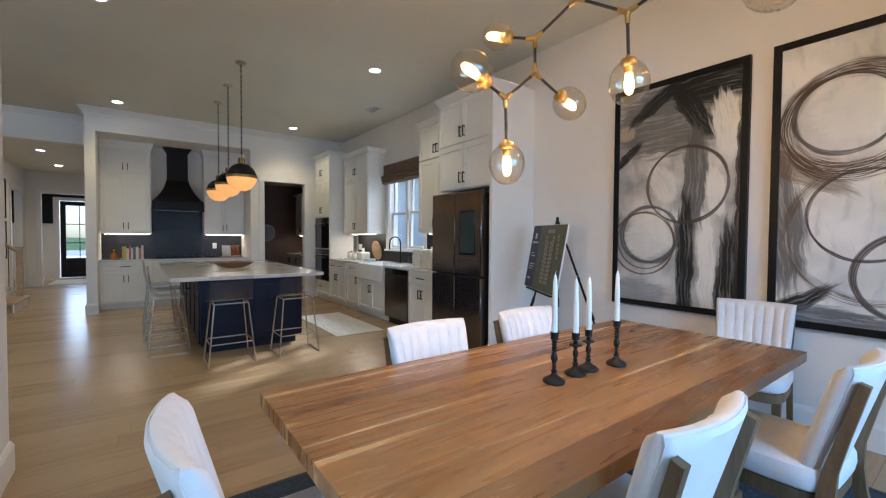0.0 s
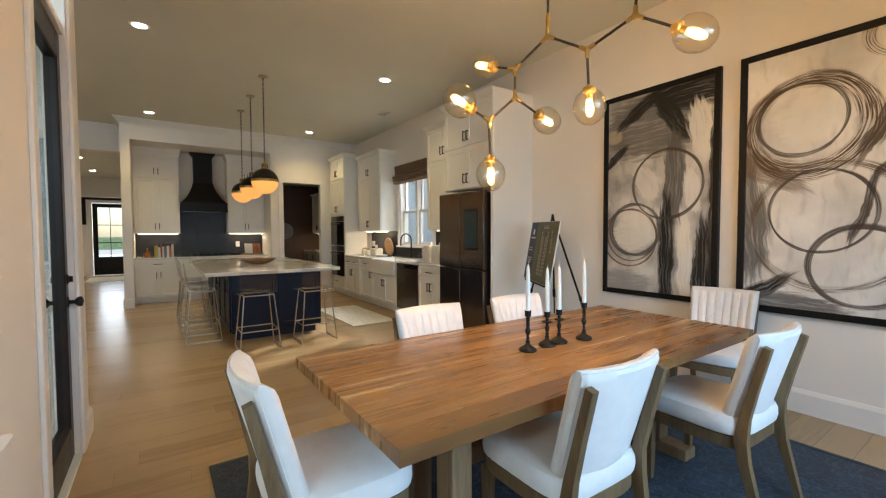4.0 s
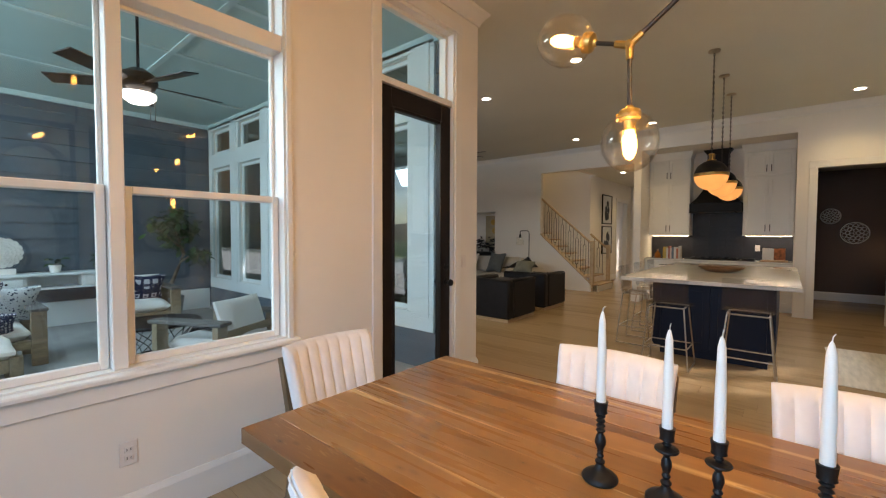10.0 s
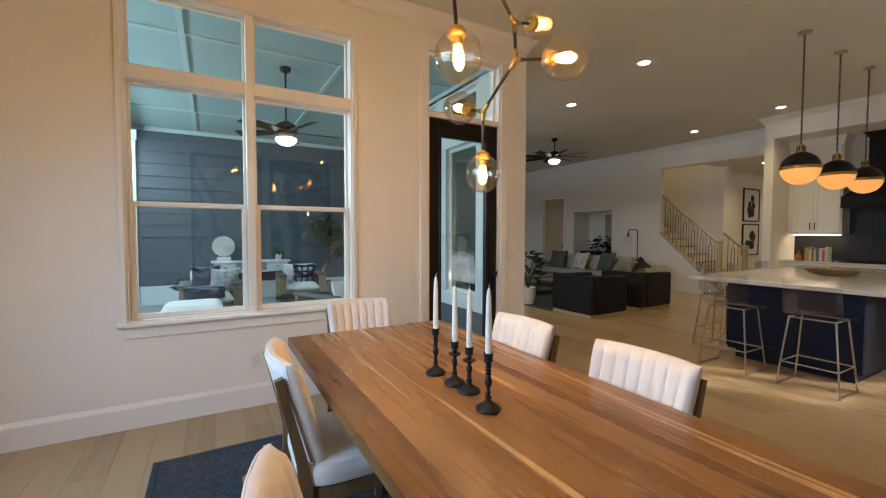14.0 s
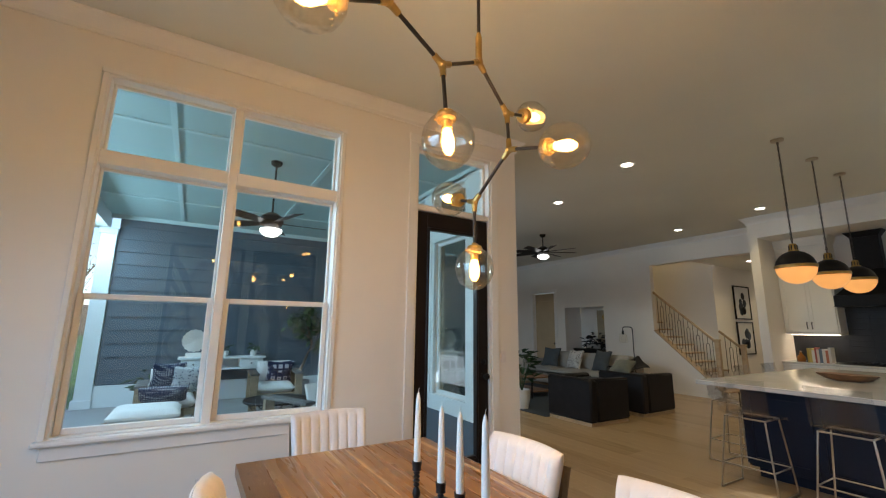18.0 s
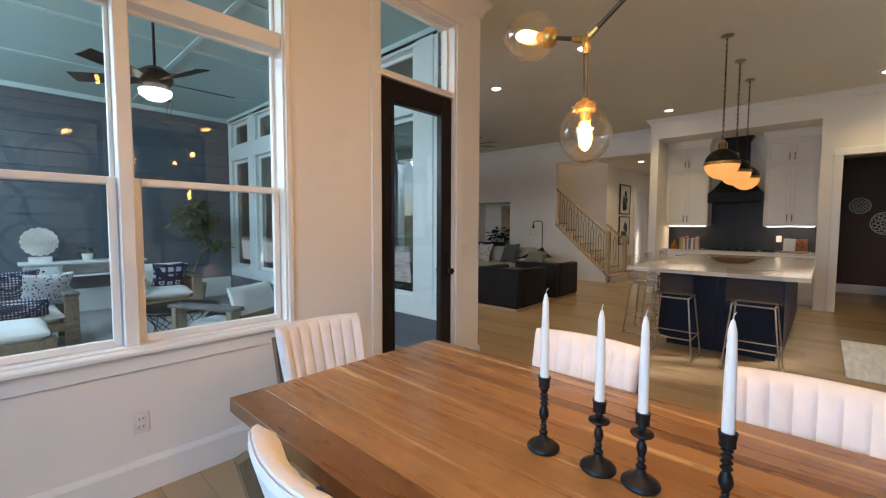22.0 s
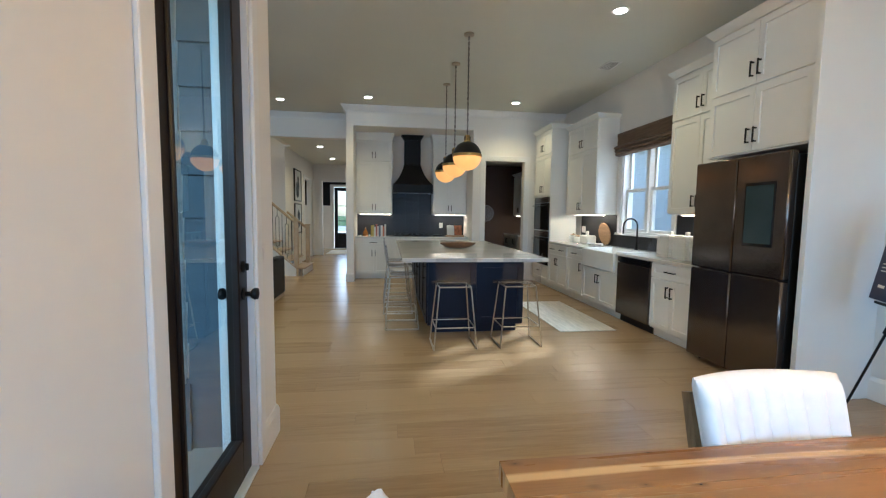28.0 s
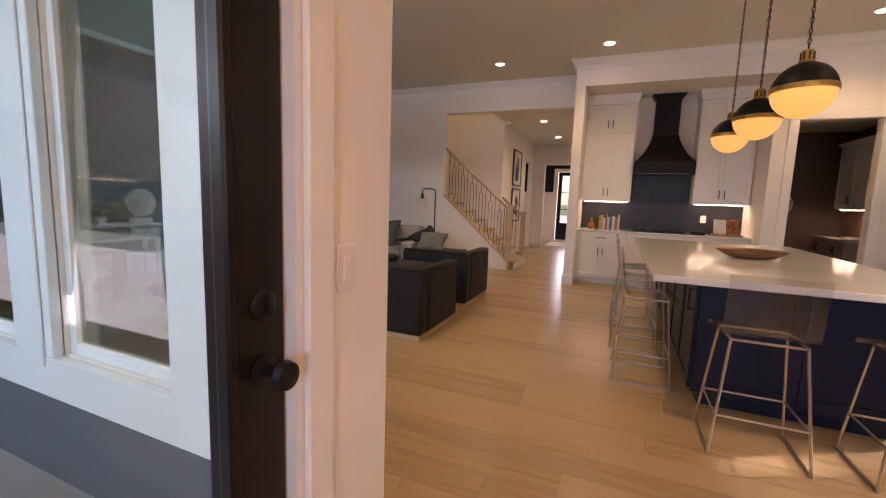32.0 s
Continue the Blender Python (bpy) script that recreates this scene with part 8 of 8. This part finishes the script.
# ---- easel with site plan ----
ez = thing("easel", "black folding tripod easel by the wall", "easel", pose(3.5, 2.9, 0))
AP = Vector((3.66, 2.975, 1.56))
for nm, foot in (("leg", (3.50, 3.40, 0)), ("leg", (3.32, 2.02, 0)), ("rear_leg", (3.86, 3.10, 0))):
    d = (Vector(foot) - AP)
    part(nm, Mesh().cyl(AP, AP + d * 0.6, 0.011, n=8).cyl(AP + d * 0.55, AP + d, 0.008, n=8), M_BLACK, ez, "", True)
    part("clamp", Mesh().cyl(AP + d * 0.54, AP + d * 0.60, 0.017, n=8), M_BLACK, ez, "", True)
part("head", Mesh().cyl(AP - Vector((0, 0, 0.05)), AP + Vector((0, 0, 0.025)), 0.022, 0.012), M_BLACK, ez, "", True)
TL, TR, BL = Vector((3.74, 3.35, 1.505)), Vector((3.29, 2.56, 1.495)), Vector((3.64, 3.405, 0.835))
U, V = (TR - TL), (BL - TL)
WB, HB = U.length, V.length
Uh, Vh = U.normalized(), V.normalized()
Nh = Uh.cross(Vh).normalized()
if Nh.x > 0:
    Nh = -Nh
FM = Matrix(((Uh.x, Vh.x, Nh.x, TL.x), (Uh.y, Vh.y, Nh.y, TL.y), (Uh.z, Vh.z, Nh.z, TL.z), (0, 0, 0, 1)))
sp_ = thing("site_plan_board", "site plan board in navy and olive green standing on the easel", "board", pose(3.5, 2.9, 0.84))
M_NAVYB = mat("navy_print", (0.020, 0.028, 0.070), 0.5, var=0.04)
M_OLIVE = mat("olive_print", (0.10, 0.105, 0.045), 0.5, var=0.25, scale=12)
M_LOT = mat("lot_print", (0.30, 0.25, 0.20), 0.5, var=0.1, scale=20)
M_ROAD = mat("road_print", (0.075, 0.062, 0.050), 0.5)
part("board", B(0, WB, 0, HB, -0.012, 0, b=0.001).move(FM), M_CERAM, sp_, "white foam board")
part("title_strip", B(0.005, WB * 0.27, 0.005, HB - 0.005, 0.0002, 0.001).move(FM), M_NAVYB, sp_, "navy strip")
part("map_field", B(WB * 0.27, WB - 0.005, 0.005, HB - 0.005, 0.0002, 0.001).move(FM), M_OLIVE, sp_, "olive green map")
for i, (a, b, v, h) in enumerate(((0.10, 0.16, 0.07, 0.06), (0.05, 0.22, 0.16, 0.016), (0.04, 0.15, 0.28, 0.008), (0.04, 0.19, 0.31, 0.008), (0.04, 0.21, 0.40, 0.008), (0.04, 0.20, 0.425, 0.008), (0.04, 0.17, 0.45, 0.008), (0.06, 0.14, 0.55, 0.02))):
    part("text_bar", B(a * WB + 0.01, b * WB + 0.01, v + 0.02, v + 0.02 + h, 0.0011, 0.0016).move(FM), M_CERAM, sp_, "pale line of unreadable lettering")
rows = [(0.46, 0.13, 0.70, 12, 0.02), (0.515, 0.20, 0.70, 11, 0.02), (0.615, 0.20, 0.70, 11, -0.01), (0.67, 0.13, 0.70, 12, -0.01), (0.80, 0.12, 0.40, 6, 0.03)]
for u, v0, v1, n, lean in rows:
    for i in range(n):
        v = (v0 + (v1 - v0) * i / n) * HB / 0.78
        part("lot", B((u + lean * i / n) * WB, (u + lean * i / n + 0.043) * WB, v, v + (v1 - v0) / n * HB * 0.9, 0.0011, 0.0016).move(FM), M_LOT, sp_)
for i in range(5):
    part("lot", B((0.50 + i * 0.04) * WB, (0.535 + i * 0.04) * WB, 0.045, 0.085, 0.0011, 0.0016).move(FM), M_LOT, sp_)
for pts in (((0.40, 0.90), (0.445, 0.60), (0.44, 0.14), (0.50, 0.085), (0.70, 0.085), (0.75, 0.16), (0.74, 0.90)), ((0.59, 0.12), (0.595, 0.5), (0.60, 0.92)), ((0.74, 0.30), (0.90, 0.22), (0.95, 0.08))):
    part("road", Mesh().tube([FM @ Vector((u * WB, v * HB * 0.95, -0.002)) for u, v in pts], 0.0055, 6), M_ROAD, sp_)
part("shelf", B(0.12, WB - 0.12, HB + 0.001, HB + 0.018, -0.03, 0.022, b=0.003).move(FM), M_BLACK, ez, "black rest bar")

# ---- things on the counters ----
CT = 0.912
solid("floor_mat", B(2.30, 3.02, 5.55, 7.25, 0.001, 0.010, b=0.003), M_MAT, "pale woven runner mat before the sink", "rug")
bw = solid("wooden_bowl", Mesh().lathe([(0.001, 0), (0.09, 0), (0.15, 0.02), (0.20, 0.055), (0.215, 0.075), (0.20, 0.072), (0.14, 0.035), (0.05, 0.02), (0.001, 0.018)], 32, (0, 0, 0)).move(pose(1.24, 6.77, 0.918) @ Matrix.Diagonal((1.25, 0.7, 1, 1))), M_BOWL, "oval dark wooden dough bowl on the island", "bowl", "", "", True)
rnd = random.Random(3)
BOOK = [(0.42, 0.30, 0.04), (0.45, 0.36, 0.10), (0.62, 0.60, 0.56), (0.30, 0.07, 0.05), (0.60, 0.50, 0.45), (0.10, 0.14, 0.20), (0.66, 0.64, 0.60), (0.42, 0.14, 0.08), (0.55, 0.52, 0.48)]
x = -0.13
for i, c in enumerate(BOOK):
    w, h = rnd.uniform(0.025, 0.042), rnd.uniform(0.20, 0.27)
    t = thing("cookbook", "upright cookbook with a coloured spine on the worktop", "book", pose(x, 10.1, CT), group="cookbooks")
    mt = mat("book_cover_%s" % "abcdefghi"[i], c, 0.55, var=0.05)
    part("cover", Mesh().box(x, x + 0.003, 9.99, 10.17, CT + 0.0005, CT + h).box(x + w - 0.003, x + w, 9.99, 10.17, CT + 0.0005, CT + h).box(x + 0.003, x + w - 0.003, 9.99, 9.994, CT + 0.0005, CT + h), mt, t)
    part("pages", B(x + 0.003, x + w - 0.003, 9.995, 10.165, CT + 0.004, CT + h - 0.004), M_PICMAT, t)
    x += w + 0.003
M_AMBER = mat("amber_glass", (0.30, 0.11, 0.02), 0.12, var=0.1)
ob_ = thing("oil_bottle", "round amber bottle with a stopper on the worktop", "bottle", pose(-0.25, 10.08, CT))
part("flask", Mesh().lathe([(0.001, 0), (0.05, 0), (0.062, 0.03), (0.06, 0.08), (0.03, 0.12), (0.018, 0.14), (0.018, 0.16), (0.001, 0.16)], 18, (-0.25, 10.08, CT)), M_AMBER, ob_, "", True)
part("stopper", Mesh().cyl((-0.25, 10.08, CT + 0.16), (-0.25, 10.08, CT + 0.185), 0.014), M_BOARD, ob_, "", True)
ck = thing("cookbook_stand", "open cookbook on a wooden stand", "book stand", pose(1.72, 10.05, CT))
part("stand", Mesh().box(1.52, 1.93, 9.98, 10.12, CT + 0.0005, CT + 0.03, b=0.004), M_BOARD, ck)
bp_ = pose(1.72, 10.06, CT + 0.03, -20, 0, 0)
part("left_page", B(-0.17, 0.0, 0, 0.012, 0.002, 0.23, b=0.003).move(bp_ @ pose(0, 0, 0, 0, 0, 8)), M_PICMAT, ck, "white page")
part("right_page", B(0.0, 0.17, 0, 0.012, 0.002, 0.23, b=0.003).move(bp_ @ pose(0, 0, 0, 0, 0, -8)), mat("photo_page", (0.30, 0.10, 0.04), 0.4, var=0.5, scale=18), ck, "reddish photo page")
solid("tray", B(1.24, 1.44, 10.0, 10.12, CT + 0.0005, CT + 0.05, b=0.01), M_BLACK, "small dark tray on the worktop", "tray")
t = thing("outlet", "white wall outlet on the dark backsplash", "wall plate", pose(1.46, 10.455, 1.16))
part("cover", B(1.42, 1.50, 10.445, 10.4565, 1.09, 1.21, b=0.003), M_PLASTIC, t)
for y in (5.50, 5.22, 4.95):
    t = thing("canister", "square black and white speckled canister with a white knob", "canister", pose(3.64, y, CT), group="speckled canisters")
    part("body", B(3.53, 3.75, y - 0.105, y + 0.105, CT + 0.0005, CT + 0.255, b=0.006), None, t)
    part("lid", B(3.535, 3.745, y - 0.10, y + 0.10, CT + 0.2555, CT + 0.27, b=0.004), M_CERAM, t, "white lid")
    part("knob", B(3.62, 3.66, y - 0.02, y + 0.02, CT + 0.2705, CT + 0.315, b=0.004), M_CERAM, t, "white knob")
M_SPECK = dotted("speckled_print", (0.70, 0.68, 0.64), (0.035, 0.033, 0.03), 80, True)
for o in bpy.data.objects:
    if o.name.startswith("body") and o.parent and o.parent.name.startswith("canister"):
        o.data.materials.append(M_SPECK)
t = thing("cutting_board", "round wooden cutting board leaning on the backsplash", "cutting board", pose(3.9, 7.55, CT))
part("board", Mesh().lathe([(0.001, -0.01), (0.185, -0.01), (0.19, 0), (0.185, 0.01), (0.001, 0.01)], 32, (3.905, 7.52, CT + 0.192), (1, 0, 0.16)), M_BOARD, t, "", True)
for y, r, h in ((8.30, 0.085, 0.13), (8.12, 0.075, 0.115)):
    t = thing("jar", "white ceramic lidded jar on the worktop", "jar", pose(3.72, y, CT), group="ceramic jars")
    part("body", Mesh().lathe([(0.001, 0.0005), (r * 0.9, 0.0005), (r, 0.02), (r, h * 0.8), (r * 0.85, h), (0.001, h)], 20, (3.72, y, CT)), M_CERAM, t, "", True)
    part("lid", Mesh().lathe([(r * 0.8, h), (r * 0.82, h + 0.01), (0.02, h + 0.02), (0.015, h + 0.035), (0.001, h + 0.035)], 20, (3.72, y, CT)), M_BOARD, t, "", True)
t = thing("pillar_candle", "slim white candle on the worktop", "candle", pose(3.85, 8.02, CT))
part("wax", Mesh().cyl((3.85, 8.02, CT + 0.0005), (3.85, 8.02, CT + 0.22), 0.028, n=16), M_WAX, t, "", True)
t = thing("toaster", "white rounded toaster on the worktop", "toaster", pose(3.72, 7.72, CT))
part("body", B(3.62, 3.80, 7.58, 7.86, CT + 0.0005, CT + 0.16, b=0.025), M_CERAM, t, "", True)
part("slot", B(3.68, 3.74, 7.62, 7.82, CT + 0.158, CT + 0.1615), M_BLACK, t)
for i in range(4):
    solid("plate", Mesh().lathe([(0.001, 0), (0.08, 0), (0.13, 0.012), (0.13, 0.016), (0.08, 0.008), (0.001, 0.008)], 28, (3.62, 7.30, CT + 0.0005 + i * 0.009)), M_CERAM, "white ceramic plate in a low stack", "plate", "stacked plates", "", True)
t = thing("soap_dispenser", "clear glass soap dispenser with a dark pump", "soap dispenser", pose(3.88, 6.22, CT))
part("bottle", Mesh().lathe([(0.001, 0.0005), (0.045, 0.0005), (0.05, 0.03), (0.045, 0.09), (0.015, 0.13), (0.001, 0.13)], 18, (3.88, 6.22, CT)), M_ACRYL, t, "", True)
part("pump", Mesh().tube([(3.88, 6.22, CT + 0.13), (3.88, 6.22, CT + 0.19), (3.83, 6.22, CT + 0.195)], 0.006, 6), M_BLACK, t, "", True)
plate_e = thing("outlet", "white wall outlet on the kitchen backsplash", "wall plate", pose(XE, 8.40, 1.15))
part("cover", B(XE - 0.02, XE - 0.0125, 8.30, 8.45, 1.09, 1.21, b=0.003), M_PLASTIC, plate_e)
# ---- pantry ----
for y, w in ((11.42, 0.6), (12.03, 0.6)):
    cabinet("pantry_cabinet", "gray-brown base cabinet in the pantry", facing_west(y, 3.46), w, 0, 0.875, 0.53, pair(w - 0.02, 0.12, 0.86, False, 2, 0.01), "pantry cabinets", mat("taupe_paint", (0.34, 0.30, 0.25), 0.45), toe=0.1)
solid("worktop", B(3.43, 3.999, 10.8, 12.05, 0.876, 0.912, b=0.004), M_QUARTZ, "white quartz pantry worktop", "worktop")
cabinet("pantry_wall_cabinet", WD + "wall cabinet in the pantry", facing_west(11.9, 3.66), 1.0, 1.40, 2.45, 0.335, pair(0.98, 1.415, 2.43, True, 2, 0.01), "pantry cabinets", crown=0.06)
t = thing("under_cabinet_light", "slim lit light bar under the pantry wall cabinet", "light bar", pose(3.75, 11.4, 1.40), group="under-cabinet lights")
part("housing", B(3.72, 3.80, 10.92, 11.88, 1.386, 1.3995), M_TRIM, t)
part("lens", B(3.725, 3.795, 10.93, 11.87, 1.380, 1.3858), M_STRIP, t)
for x, z, R in ((2.99, 1.46, 0.22), (2.61, 1.82, 0.16)):
    t = thing("wall_disc", "round white lattice wall ornament on the dark pantry wall", "wall decor", pose(x, 12.4, z), group="lattice ornaments")
    part("rim", Mesh().tube([(x + R * math.cos(a), 12.388, z + R * math.sin(a)) for a in [2 * math.pi * j / 32 for j in range(33)]], 0.009, 6), M_CERAM, t, "", True)
    for k in range(3):
        rr = R * (0.25 + 0.25 * k)
        for i in range(5 + 4 * k):
            a = 2 * math.pi * i / (5 + 4 * k) + k
            c = (x + rr * math.cos(a), z + rr * math.sin(a))
            s = R * 0.16
            part("loop", Mesh().tube([(c[0] + s * math.cos(b), 12.389, c[1] + s * math.sin(b)) for b in [2 * math.pi * j / 10 for j in range(11)]], 0.006, 5), M_CERAM, t, "", True)

# ---- planks of the floor, last ----
fl = solid("floor", Mesh().box(-9.15, 4.2, 3.52, 18.05, -0.06, -0.006).box(XW - 0.168, 4.2, YS - 0.2, 3.52, -0.06, -0.006), M_SUB, "wide light oak plank floor", "floor", kind="structure")
rng = random.Random(7)
PW = 0.185
LEN = [1.25, 1.5, 1.75, 2.0]
SHARED = [Mesh().box(0.0006, q - 0.0006, 0.0006, PW - 0.0006, -0.006, 0.0, b=0.0007).data("plank", M_FLOOR) for q in LEN]
rest = Mesh()
near = 0
y = YS
while y < 18.0:
    x1, x2 = (XW - 0.16, 4.0) if y < 3.52 else (-9.0, 4.0)
    if y > 10.5:
        x1, x2 = -3.4, 4.0
    x = x1 - rng.uniform(0, 1.2)
    while x < x2:
        i = rng.randrange(4)
        q = LEN[i]
        if -1.4 < x + q / 2 < 3.2 and 1.9 < y < 8.3 and near < 300 and x > x1:
            piece("plank", SHARED[i], fl, pose(x, y, 0))
            near += 1
        else:
            a, b = max(x, x1), min(x + q, x2)
            if b - a > 0.02:
                rest.box(a + 0.0008, b - 0.0008, y + 0.0008, y + PW - 0.0008, -0.006, 0.0)
        x += q
    y += PW
r = part("planks", rest, M_FLOORJ, fl)
r["kind"] = "stuff"
